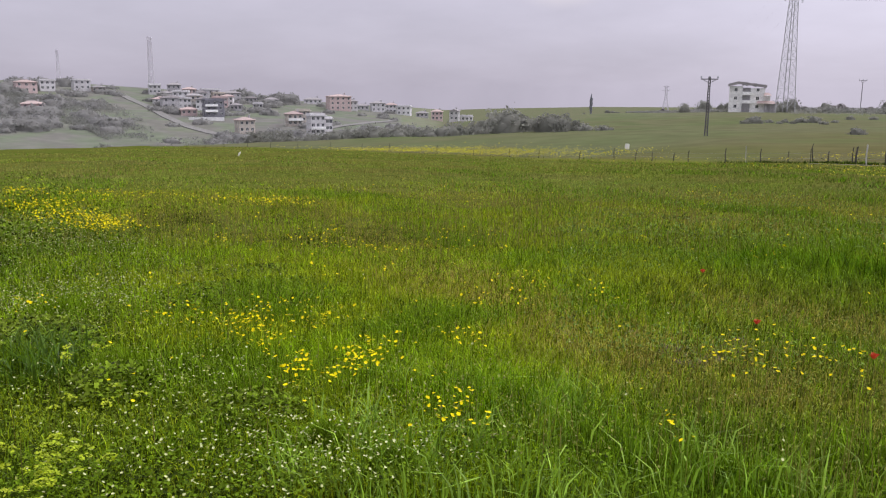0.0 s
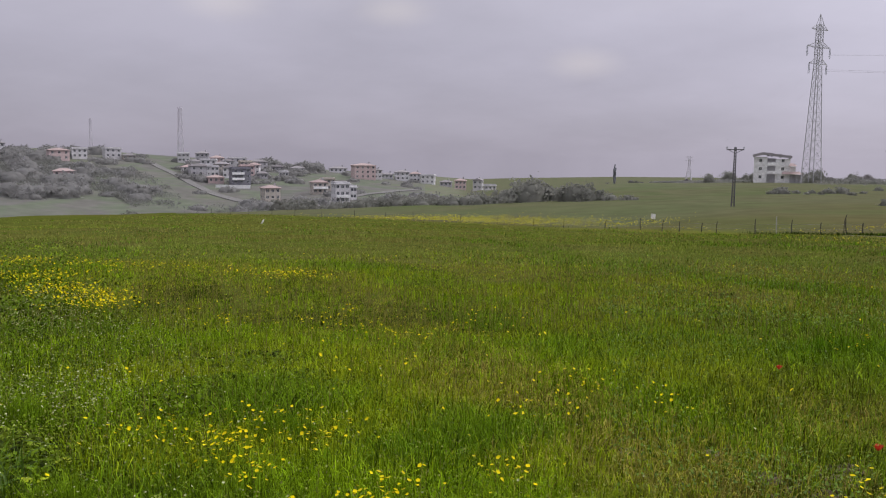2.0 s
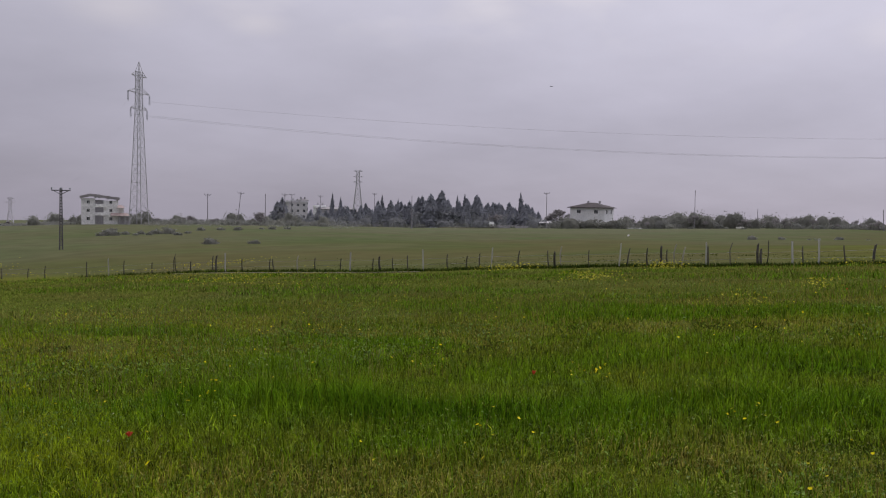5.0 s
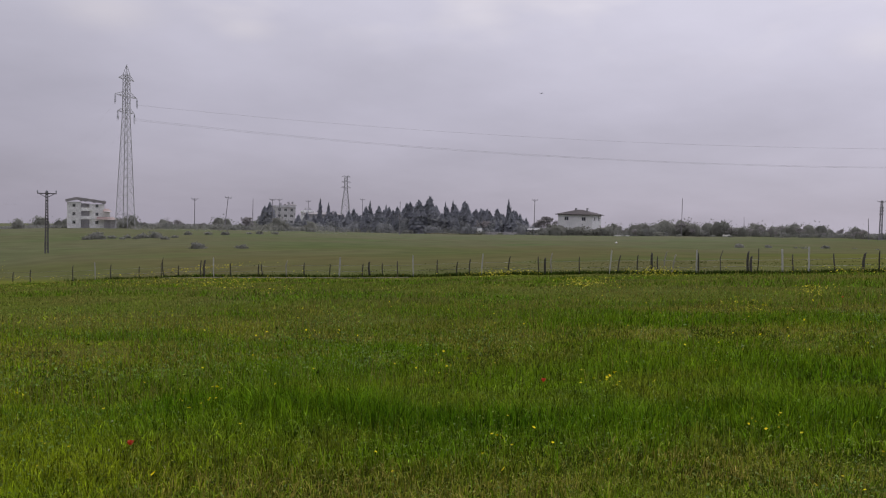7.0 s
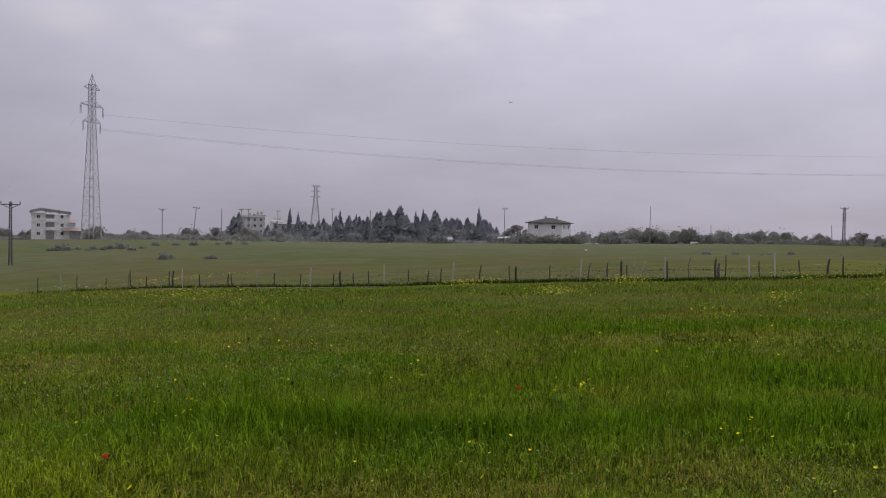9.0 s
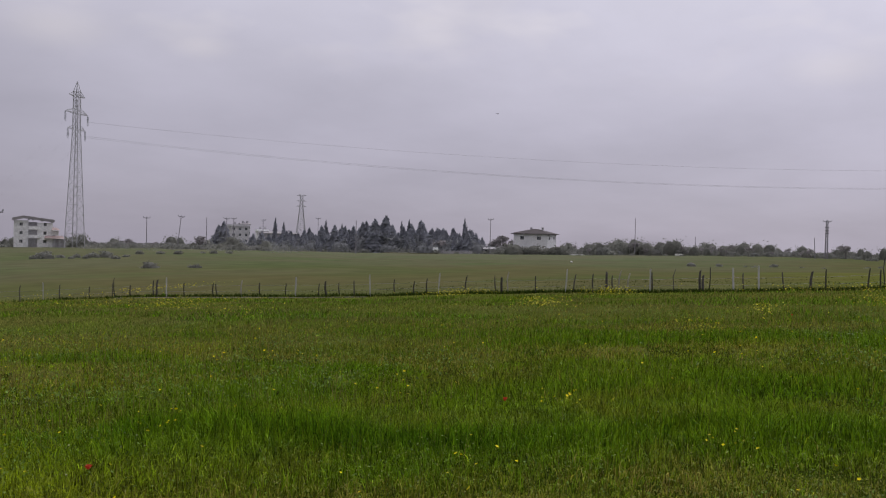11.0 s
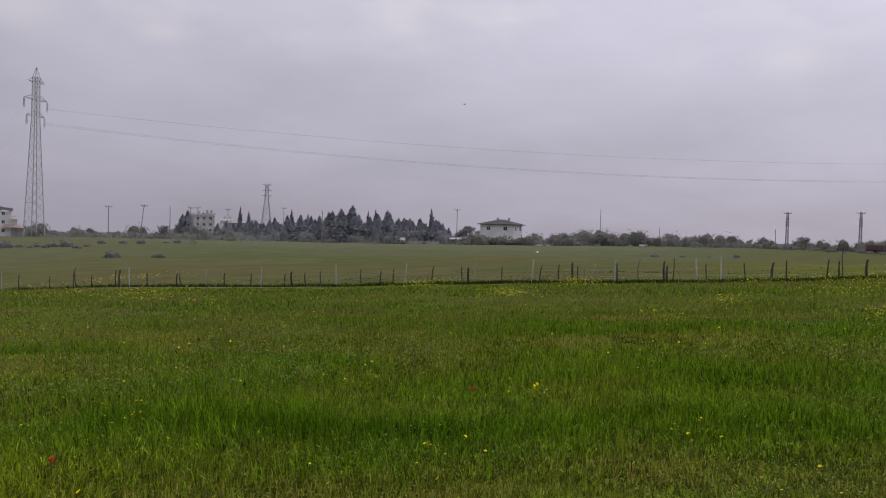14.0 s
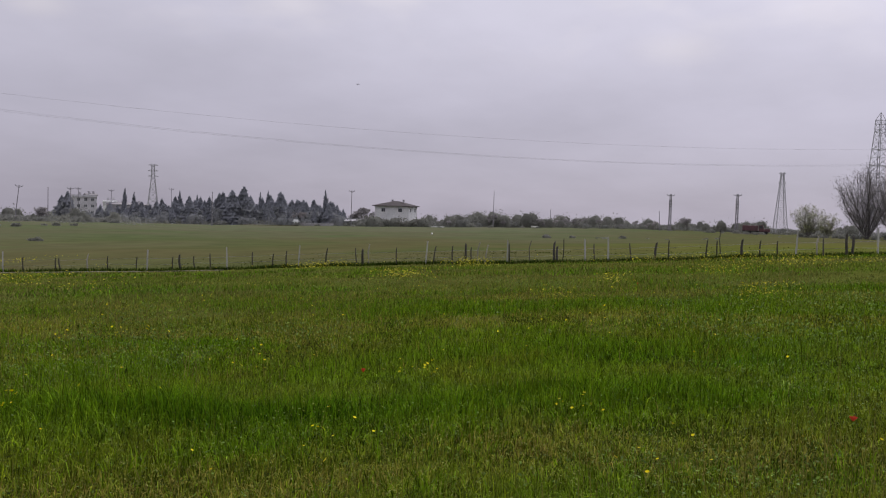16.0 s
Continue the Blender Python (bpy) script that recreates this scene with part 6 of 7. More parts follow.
def sector(n, r0, r1, power=1.0, a0=-92.0, a1=42.0):
    """Random places in the meadow, thinning out with distance."""
    u = rg.random(n)
    k = 2 - power
    r = (r0 ** k + u * (r1 ** k - r0 ** k)) ** (1 / k) if abs(k) > 1e-6 else r0 * (r1 / r0) ** u
    a = np.radians(rg.uniform(a0, a1, n))
    return STAND[0] - r * np.sin(a), STAND[1] - 1.0 + r * np.cos(a)


def waves(x, y, s, seed):
    """Smooth patchiness between 0 and 1."""
    q = np.random.default_rng(seed)
    v = np.zeros_like(x)
    for k in range(6):
        a, f, p = q.uniform(0, 6.28), s * (0.6 + 0.5 * k), q.uniform(0, 6.28)
        v += np.sin((x * np.cos(a) + y * np.sin(a)) * f + p + 1.2 * np.sin((y * np.cos(a) - x * np.sin(a)) * f * 0.7)) / (1 + 0.4 * k)
    return np.clip(v / 5.0 + 0.5, 0, 1)


def weedy(x, y):
    """Share of clover and broad-leaved weeds."""
    return soft_step(-0.8, 1.4, -0.3 - 0.52 * (y - 4) - x + 1.2 * (waves(x, y, 0.7, 3) - 0.5))


def ribbon(x, y, way, width):
    """One along a line through points, fading over its width."""
    best = np.zeros_like(x)
    for (xa, ya), (xb, yb) in zip(way, way[1:]):
        k = np.clip(((x - xa) * (xb - xa) + (y - ya) * (yb - ya)) / ((xb - xa) ** 2 + (yb - ya) ** 2), 0, 1)
        d2 = (x - xa - k * (xb - xa)) ** 2 + (y - ya - k * (yb - ya)) ** 2
        best = np.maximum(best, np.exp(-d2 / width ** 2))
    return best


def rank(x, y):
    """Where the grass stands tall, dense and deep green: a bank across the slope, strips and single clumps."""
    wx, wy = x + 0.5 * (waves(x, y, 1.3, 91) - 0.5), y + 0.5 * (waves(x, y, 1.3, 92) - 0.5)
    v = ribbon(wx, wy, ((3.9, 10.4), (4.8, 8.95), (5.35, 7.8), (5.95, 6.95)), 0.42)
    v = np.maximum(v, 0.7 * ribbon(wx, wy, ((5.95, 6.95), (6.8, 6.4), (7.8, 5.4), (8.4, 4.3)), 0.48))
    v = np.maximum(v, 0.5 * ribbon(wx, wy, ((1.9, 12.1), (3.0, 11.1), (3.9, 10.4)), 0.55))
    v = np.maximum(v, ribbon(wx, wy, ((10.2, 5.3), (10.6, 4.9)), 0.55))
    v = np.maximum(v, 0.8 * ribbon(wx, wy, ((13.6, 13.8), (15.5, 12.2), (16.6, 10.6)), 0.9))
    v = np.maximum(v, 0.3 * ribbon(wx, wy, ((10.0, 8.6), (10.9, 7.2), (11.3, 5.8)), 0.8))
    v = np.maximum(v, 0.5 * ribbon(wx, wy, ((0.2, 4.6), (0.6, 4.1), (1.3, 3.4)), 0.35))
    # further off the bank breaks into strips across the slope
    strips = waves(x * 0.9 + y * 0.3, (y - x * 0.35) * 0.35, 0.75, 93)
    sunny = soft_step(-30, 5, np.degrees(np.arctan2(-x, y - 2)))
    return np.maximum(v, 0.62 * (1 - 0.6 * sunny) * soft_step(0.56, 0.72, strips) * soft_step(11, 17, np.hypot(x, y - 2)))


def dry(x, y):
    """Where the sward is thin and brown with ripe stalks: along the trodden way and in patches."""
    wx, wy = x + 0.7 * (waves(x, y, 1.0, 94) - 0.5), y + 0.7 * (waves(x, y, 1.0, 95) - 0.5)
    v = ribbon(wx, wy, ((-1.5, 15.0), (-0.6, 11.0), (0.0, 9.0), (0.7, 7.3), (1.3, 6.0), (2.3, 5.1), (3.6, 4.0)), 0.75)
    v = np.maximum(v, 0.7 * ribbon(wx, wy, ((2.6, 7.4), (3.8, 6.8), (4.9, 6.1), (5.9, 5.0), (6.4, 3.8)), 0.6))
    v = np.maximum(v, 0.6 * ribbon(wx, wy, ((4.6, 17.5), (7.6, 14.6), (9.6, 12.6)), 2.0))
    v = np.maximum(v, 0.35 * ribbon(wx, wy, ((12.4, 11.0), (13.6, 8.6), (14.2, 6.0)), 0.9))
    return np.maximum(v, 0.55 * soft_step(0.5, 0.68, waves(x * 0.9 + y * 0.3, (y - x * 0.35) * 0.4, 0.6, 96)) * soft_step(10, 16, np.hypot(x, y - 2))) * (1 - 0.9 * rank(x, y))


def blades(x, y, h, w, lean, two=True, lift=0.0):
    """Vertices and triangles of curved blades; two: in two segments."""
    n = len(x)
    z = ground_z(x, y) - 0.02 + lift
    a, b = rg.uniform(0, 2 * np.pi, n), rg.uniform(0, 2 * np.pi, n)
    bx, by = np.cos(b) * w / 2, np.sin(b) * w / 2
    lx, ly = np.cos(a) * lean * h, np.sin(a) * lean * h
    base = [np.stack([x - bx, y - by, z], -1), np.stack([x + bx, y + by, z], -1)]
    tip = np.stack([x + lx, y + ly, z + h * np.sqrt(np.maximum(0.15, 1 - lean ** 2 * 0.8))], -1)
    if not two:
        v = np.stack(base + [tip], 1).reshape(-1, 3)
        return v, np.arange(3 * n).reshape(-1, 3)
    mz = z + h * 0.58
    mid = [np.stack([x + lx * 0.3 - bx * 0.8, y + ly * 0.3 - by * 0.8, mz], -1), np.stack([x + lx * 0.3 + bx * 0.8, y + ly * 0.3 + by * 0.8, mz], -1)]
    v = np.stack(base + mid + [tip], 1).reshape(-1, 3)
    i = (np.arange(n) * 5)[:, None]
    t = np.concatenate([i + [0, 1, 3], i + [0, 3, 2], i + [2, 3, 4]], 1).reshape(-1, 3)
    return v, t


def join(sets):
    vs, ts, k = [], [], 0
    for v, t in sets:
        vs.append(v)
        ts.append(t + k)
        k += len(v)
    return np.concatenate(vs), np.concatenate(ts)


def keep(x, y, p):
    ok = rg.random(len(x)) < p
    return x[ok], y[ok]


# worn spots on the trodden way, with bare soil: place and radius
WORN = ((1.73, 5.62, 0.14), (1.72, 6.02, 0.16), (2.14, 6.06, 0.11), (2.28, 6.25, 0.10), (1.52, 6.55, 0.09), (1.0, 6.56, 0.08), (1.95, 5.75, 0.08))


def worn(x, y):
    return np.max([np.exp(-((x - cx) ** 2 + (y - cy) ** 2) / r ** 2) for cx, cy, r in WORN], 0)


def grass(n, r0, r1, w, hmin, hmax, power, two, seed_lush):
    x, y = keep(*sector(n, r0, r1, power), 1.0)
    wd = weedy(x, y)
    ok = (rg.random(len(x)) > 0.72 * wd) & (rg.random(len(x)) > 0.85 * worn(x, y))
    x, y = x[ok], y[ok]
    d = np.hypot(x - STAND[0], y - STAND[1])
    off = d - np.interp(np.degrees(np.arctan2(STAND[0] - x, y - STAND[1])), FENCE_AZ, FENCE_D)
    ok = (off < -1.3) | (off > -0.55) | (rg.random(len(x)) < 0.25)
    x, y, d = x[ok], y[ok], d[ok]
    tall = waves(x, y, 0.55, seed_lush) * 0.5 + waves(x, y, 2.6, seed_lush + 1) * 0.5
    h = (hmin + (hmax - hmin) * rg.random(len(x))) * (0.15 + 1.7 * tall) * (1 + 0.75 * rank(x, y)) * (1 - 0.25 * dry(x, y))
    return x, y, h, w(d) * rg.uniform(0.7, 1.3, len(x)), tall


sets, lush_sets, grazed_sets, young_sets, far_sets, light_sets, straw_sets, bank_sets = [], [], [], [], [], [], [], []
for n, r0, r1, w, hmin, hmax, power, two in (
        (380000, 2.2, 10.5, lambda d: 0.0034 + 0.0006 * d, 0.05, 0.19, 1.0, True),
        (500000, 9.0, 26.0, lambda d: 0.006 + 0.0009 * d, 0.04, 0.15, 1.2, False),
        (260000, 25.0, 75.0, lambda d: 0.020 + 0.0012 * d, 0.05, 0.16, 1.2, False),
        (90000, 70.0, 210.0, lambda d: 0.05 + 0.0014 * d, 0.06, 0.18, 1.0, False)):
    x, y, h, ww, tall = grass(n, r0, r1, w, hmin, hmax, power, two, 21)
    lean = np.minimum(np.abs(rg.normal(0.6 if r0 < 20 else 0.75, 0.45, len(x))), 1.05)
    bank, ripe = rank(x, y), dry(x, y)
    lean = lean * (1 - 0.45 * bank)
    lush = (waves(x, y, 0.5, 40) * 0.5 + waves(x, y, 1.6, 41) * 0.5) + 0.3 * bank - 0.25 * ripe > 0.58 + 0.16 * rg.random(len(x))
    straw = ~lush & (rg.random(len(x)) < 0.6 * ripe * (1 - 0.6 * soft_step(20, 34, np.hypot(x, y - 2))))
    bank = rg.random(len(x)) < 0.9 * bank
    past = np.hypot(x - STAND[0], y - STAND[1]) - np.interp(np.degrees(np.arctan2(STAND[0] - x, y - STAND[1])), AZ, [LAND[a][0] for a in AZ]) > 1.5
    r_here = np.hypot(x - STAND[0], y - STAND[1])
    far_band = rg.random(len(x)) < soft_step(14, 34, r_here)
    few = past & (rg.random(len(x)) < 0.25) & (r_here < 85)
    grazed_sets.append(blades(x[few], y[few], h[few] * 0.5, ww[few], lean[few], two))
    x, y, h, ww, lean, lush, far_band, straw, bank = (q[~past] for q in (x, y, h, ww, lean, lush, far_band, straw, bank))
    for sel, to in ((straw, straw_sets), (bank & ~straw, bank_sets)):
        to.append(blades(x[sel], y[sel], h[sel], ww[sel], lean[sel], two))
    x, y, h, ww, lean, lush, far_band = (q[~straw & ~bank] for q in (x, y, h, ww, lean, lush, far_band))
    az_far = np.degrees(np.arctan2(STAND[0] - x, y - STAND[1]))
    pale = rg.random(len(x)) < soft_step(-34, 4, az_far + 22 * (waves(x, y, 0.12, 63) - 0.5))
    for sel, tall_by, to in ((far_band & ~lush & ~pale, 1.0, far_sets), (far_band & lush & ~pale, 1.2, far_sets), (far_band & pale, 1.0, light_sets)):
        to.append(blades(x[sel], y[sel], h[sel] * tall_by, ww[sel], lean[sel], two))
    x, y, h, ww, lean, lush = (q[~far_band] for q in (x, y, h, ww, lean, lush))
    az_b = np.degrees(np.arctan2(STAND[0] - x, y - STAND[1]))
    young = ~lush & (rg.random(len(x)) < 0.04 + 0.75 * soft_step(-34, -4, az_b + 25 * (waves(x, y, 0.4, 61) - 0.5)))
    young_sets.append(blades(x[young], y[young], h[young], ww[young], lean[young], two))
    x, y, h, ww, lean, lush = (q[~young] for q in (x, y, h, ww, lean, lush))
    sets.append(blades(x[~lush], y[~lush], h[~lush], ww[~lush], lean[~lush], two))
    lush_sets.append(blades(x[lush], y[lush], h[lush] * 1.25, ww[lush] * 1.15, lean[lush], two))
big_mesh("grass", *join(sets), M_BLADE, "knee-high fresh meadow grass", "grass")
big_mesh("straw_grass", *join(straw_sets), M_STRAW, "thin olive-brown ripening meadow grass", "grass")
big_mesh("bank_grass", *join(bank_sets), M_BANK, "dense upright deep green grass in strips and clumps", "grass")
big_mesh("pasture_grass", *join(grazed_sets), M_GRAZED, "short olive grass of the grazed pasture", "grass")
big_mesh("distant_grass", *join(far_sets), M_FAR_BLADE, "olive meadow grass further down the slope", "grass")
big_mesh("light_grass", *join(light_sets), M_FAR_LIGHT, "pale yellow-green meadow grass down the slope", "grass")
big_mesh("young_grass", *join(young_sets), M_YOUNG, "bright yellow-green young meadow grass", "grass")
big_mesh("lush_grass", *join(lush_sets), M_LUSH, "patches of taller deep green grass", "grass")

# tall dark verge left uncut along the fence
a = -17 - 73 * rg.random(24000) ** 0.8
d = np.interp(a, FENCE_AZ, FENCE_D) + np.abs(rg.normal(0.0, 0.45, len(a))) - 0.1
x, y = STAND[0] - d * np.sin(np.radians(a)), STAND[1] + d * np.cos(np.radians(a))
x, y = keep(x, y, (0.25 + 0.75 * waves(x, y, 0.8, 51)) * soft_step(17, 23, np.degrees(np.arctan2(x - STAND[0], y - STAND[1]))))
big_mesh("verge_grass", *blades(x, y, rg.uniform(0.12, 0.36, len(x)), np.full(len(x), 0.06), np.abs(rg.normal(0.2, 0.2, len(x))), False), M_VERGE, "dark uncut grass under the fence", "grass")

# thin seed stalks, brownish
sets = []
for n, r0, r1, w, two in ((15000, 2.5, 12, 0.0028, True), (40000, 11, 40, 0.008, False), (14000, 38, 110, 0.03, False)):
    x, y = sector(n, r0, r1, 1.1)
    p = soft_step(0.35, 0.75, waves(x, y, 0.28, 77)) * (1 - 0.8 * weedy(x, y)) + 0.06
    x, y = keep(x, y, p)
    d = np.hypot(x - STAND[0], y - STAND[1])
    ok = d < np.interp(np.degrees(np.arctan2(STAND[0] - x, y - STAND[1])), FENCE_AZ, FENCE_D) - 2
    x, y = x[ok], y[ok]
    sets.append(blades(x, y, rg.uniform(0.25, 0.5, len(x)), np.full(len(x), w) * rg.uniform(0.6, 1.4, len(x)), np.abs(rg.normal(0.12, 0.15, len(x))), two))
big_mesh("seed_stalks", *join(sets), M_STALK, "thin reddish-brown grass seed stalks", "grass")


# loose tufts of long broad blades
tx, ty = [], []
TUFTS = [(-0.4, 4.0), (-0.2, 3.6), (0.3, 3.3), (0.1, 4.6), (-0.25, 4.9), (0.0, 3.2), (0.55, 3.8), (-0.55, 3.4), (0.75, 4.5), (0.45, 3.1), (0.9, 3.3), (0.2, 3.9), (-0.3, 3.1), (1.2, 3.7), (1.5, 3.3), (0.6, 4.2)]
ux, uy = sector(110, 3.0, 14, 1.2)
for cx, cy in TUFTS:
    n = int(rg.integers(40, 110))
    tx.append(rg.normal(cx, 0.13, n))
    ty.append(rg.normal(cy, 0.13, n))
tx, ty = np.concatenate(tx), np.concatenate(ty)
big_mesh("grass_tufts", *blades(tx, ty, rg.uniform(0.14, 0.32, len(tx)), rg.uniform(0.006, 0.013, len(tx)), np.abs(rg.normal(0.5, 0.3, len(tx)))), M_TUFT, "loose tufts of long bright green grass blades", "grass")

# a dark clump of strap leaves beside the clover
tx, ty = [], []
for cx, cy in ((-2.84, 5.24), (-2.54, 5.19), (-2.5, 4.9), (-2.65, 5.5), (-2.75, 5.0)):
    tx.append(rg.normal(cx, 0.1, 90))
    ty.append(rg.normal(cy, 0.1, 90))
tx, ty = np.concatenate(tx), np.concatenate(ty)
big_mesh("strap_leaves", *blades(tx, ty, rg.uniform(0.18, 0.36, len(tx)), rg.uniform(0.010, 0.018, len(tx)), np.abs(rg.normal(0.5, 0.3, len(tx)))), M_STRAP, "clump of long dark green strap leaves", "weeds")

tx, ty = [], []
for cx, cy in list(zip(ux.tolist(), uy.tolist())) + [(4.8, 11.8), (5.95, 10.9), (3.6, 8.3), (6.26, 7.96), (5.9, 7.0), (5.65, 8.3), (7.4, 6.96), (8.8, 6.2)]:
    n = int(rg.integers(30, 90))
    tx.append(rg.normal(cx, 0.15, n))
    ty.append(rg.normal(cy, 0.15, n))
tx, ty = np.concatenate(tx), np.concatenate(ty)
big_mesh("dark_tufts", *blades(tx, ty, rg.uniform(0.12, 0.28, len(tx)), rg.uniform(0.005, 0.010, len(tx)), np.abs(rg.normal(0.5, 0.3, len(tx)))), M_LUSH, "loose tufts of deep green grass", "grass")

# turf on the way and behind the standing point
n = 90000
q, a = 10 * np.sqrt(rg.random(n)), rg.uniform(0, 2 * np.pi, n)
x, y = q * np.cos(a), 1.5 + q * np.sin(a)
az_t, r_t = np.degrees(np.arctan2(STAND[0] - x, y - STAND[1] + 1.0)), np.hypot(x - STAND[0], y - STAND[1] + 1.0)
ok = (r_t < 2.2) | (az_t < -92) | (az_t > 42)
x, y = x[ok], y[ok]
big_mesh("trodden_grass", *blades(x, y, rg.uniform(0.04, 0.14, len(x)), rg.uniform(0.006, 0.012, len(x)), np.abs(rg.normal(0.7, 0.4, len(x))), False), M_BLADE, "short trodden meadow grass along the way", "grass")

# pale flowering heads on the grass tips
sets = []


def leaves(x, y, z, size, tilt=1.1):
    """Pointed oval leaves as folded quads."""
    n = len(x)
    a = rg.uniform(0, 2 * np.pi, n)
    t = rg.normal(0.25, tilt * 0.5, n)
    d = np.stack([np.cos(a) * np.cos(t), np.sin(a) * np.cos(t), np.sin(t)], -1) * size[:, None]
    s = np.stack([-np.sin(a), np.cos(a), rg.normal(0, 0.35, n)], -1) * size[:, None] * 0.38
    c = np.stack([x, y, z], -1)
    v = np.stack([c - d * 0.5, c + s, c + d * 0.6, c - s], 1).reshape(-1, 3)
    i = (np.arange(n) * 4)[:, None]
    return v, np.concatenate([i + [0, 1, 2], i + [0, 2, 3]], 1).reshape(-1, 3)


for n, r0, r1, s in ((60000, 2.4, 13, 0.012), (36000, 12, 34, 0.022)):
    x, y = sector(n, r0, r1, 1.1)
    x, y = keep(x, y, 0.15 + 0.85 * soft_step(0.35, 0.7, waves(x, y, 0.5, 88)) * (0.4 + 0.6 * waves(x, y, 2.2, 89)))
    sets.append(leaves(x, y, ground_z(x, y) + rg.uniform(0.08, 0.24, len(x)), s * rg.uniform(0.6, 1.5, len(x)), 1.6))
big_mesh("grass_heads", *join(sets), M_HEADS, "tiny pale flowering heads of meadow grass", "grass")

# low forbs with pale curled leaves among the grass
sets = []
for n, r0, r1, s0, s1 in ((60000, 4.5, 13, 0.012, 0.026), (70000, 12, 32, 0.022, 0.05)):
    x, y = sector(n, r0, r1, 1.1, -92, -8)
    x, y = keep(x, y, 0.06 + 0.6 * soft_step(0.45, 0.68, waves(x, y, 0.6, 101)) * (0.3 + 0.7 * waves(x, y, 3.0, 102)) * (1 - 0.7 * rank(x, y)))
    sets.append(leaves(x, y, ground_z(x, y) + rg.uniform(0.10, 0.25, len(x)), rg.uniform(s0, s1, len(x)), 1.3))
big_mesh("pale_forbs", *join(sets), M_FORB, "low forbs with pale green curled leaves", "weeds")

sets = []
for n, r0, r1, s0, s1, top in ((300000, 2.2, 12, 0.008, 0.024, 0.15), (80000, 11, 42, 0.03, 0.07, 0.22)):
    x, y = sector(n, r0, r1, 1.0, -40, 42)
    x, y = keep(x, y, weedy(x, y) * 0.95 + 0.05)
    hump = 0.35 + 0.9 * waves(x, y, 2.1, 5)
    sets.append(leaves(x, y, ground_z(x, y) + top * hump * rg.random(len(x)) ** 0.7, rg.uniform(s0, s1, len(x))))
# clumps of taller weeds
for cx, cy, r, hh in ((-2.8, 5.6, 0.45, 0.3), (-3.0, 5.1, 0.4, 0.28), (-1.0, 4.3, 0.3, 0.2), (-1.9, 4.6, 0.3, 0.25), (-2.9, 5.8, 0.45, 0.3), (-2.2, 9.2, 0.9, 0.16), (-2.0, 7.7, 0.8, 0.17), (-1.5, 8.1, 0.9, 0.16), (-7.1, 13.3, 1.2, 0.22), (-11.0, 17.6, 1.6, 0.28),
                      (-17.6, 24.6, 1.8, 0.75), (-18.9, 26.5, 2.4, 1.0), (-13.6, 20.0, 1.8, 0.4), (-9.0, 14.0, 1.3, 0.32), (-5.9, 9.5, 0.9, 0.24), (-15.0, 19.0, 2.2, 0.6), (-12.0, 16.0, 2, 0.5)):
    n = int(2200 * min(r, 1.6) ** 1.2) + 500
    a, q = rg.uniform(0, 6.28, n), np.sqrt(rg.random(n))
    x, y = cx + np.cos(a) * q * r, cy + np.sin(a) * q * r
    size = np.full(n, 0.02 + 0.0022 * np.hypot(cx, cy)) * rg.uniform(0.7, 1.5, n)
    sets.append(leaves(x, y, ground_z(x, y) + hh * (1 - 0.6 * q ** 2) * rg.random(n) ** 0.6 * (0.6 + 0.6 * waves(x, y, 3.0, 9)), size))
big_mesh("broad_leaved_weeds", *join(sets), M_WEED, "clover and broad-leaved weeds carpeting the slope", "weeds")

# lime-green spurge heads
sets = []
for cx, cy, r, n in ((-1.60, 3.09, 0.13, 170), (-1.57, 3.33, 0.12, 150), (-1.60, 3.22, 0.10, 120), (-1.60, 2.95, 0.12, 150), (-1.46, 3.20, 0.08, 80), (-1.66, 3.98, 0.16, 90), (-1.78, 3.86, 0.10, 60), (-1.82, 3.29, 0.08, 60), (-2.09, 5.1, 0.15, 60),
                     (-2.3, 4.8, 0.08, 30), (-7.22, 12.56, 0.5, 160), (-8.62, 12.03, 0.6, 160), (-11.9, 24.0, 0.5, 60)):
    # each patch is a few domed heads of small bracts
    heads, near = max(3, n // 18), np.hypot(cx, cy)
    hx, hy, hz = rg.normal(cx, r * 0.6, heads), rg.normal(cy, r * 0.6, heads), rg.uniform(0.15, 0.24, heads)
    wide = 0.022 + 0.0028 * near
    for k in range(heads):
        a, q = rg.uniform(0, 6.28, 18), np.sqrt(rg.random(18))
        x, y = hx[k] + np.cos(a) * q * wide, hy[k] + np.sin(a) * q * wide
        z = ground_z(x, y) + hz[k] + 0.006 * near + 0.5 * wide * (1 - q * q)
        sets.append(leaves(x, y, z, np.full(18, 0.011 + 0.0012 * near) * rg.uniform(0.7, 1.3, 18), 0.5))
big_mesh("spurge", *join(sets), M_LIME, "lime-green spurge heads among clover", "flowers")


def cups(x, y, z, r, depth=0.45, sides=6):
    """Small open flower cups facing mostly upward."""
    n = len(x)
    c = np.stack([x, y, z], -1)
    tx, ty = rg.normal(0, 0.35, n), rg.normal(0, 0.35, n)
    ring = []
    for k in range(sides):
        a = 2 * np.pi * k / sides + rg.uniform(0, 0.5, n)
        q = r * rg.uniform(0.8, 1.15, n)
        ex, ey = np.cos(a) * q, np.sin(a) * q
        ring.append(c + np.stack([ex, ey, r * depth + tx * ex + ty * ey], -1))
    v = np.stack([c] + ring, 1).reshape(-1, 3)
    i = (np.arange(n) * (sides + 1))[:, None]
    t = np.concatenate([i + [0, 1 + k, 1 + (k + 1) % sides] for k in range(sides)], 1).reshape(-1, 3)
    return v, t


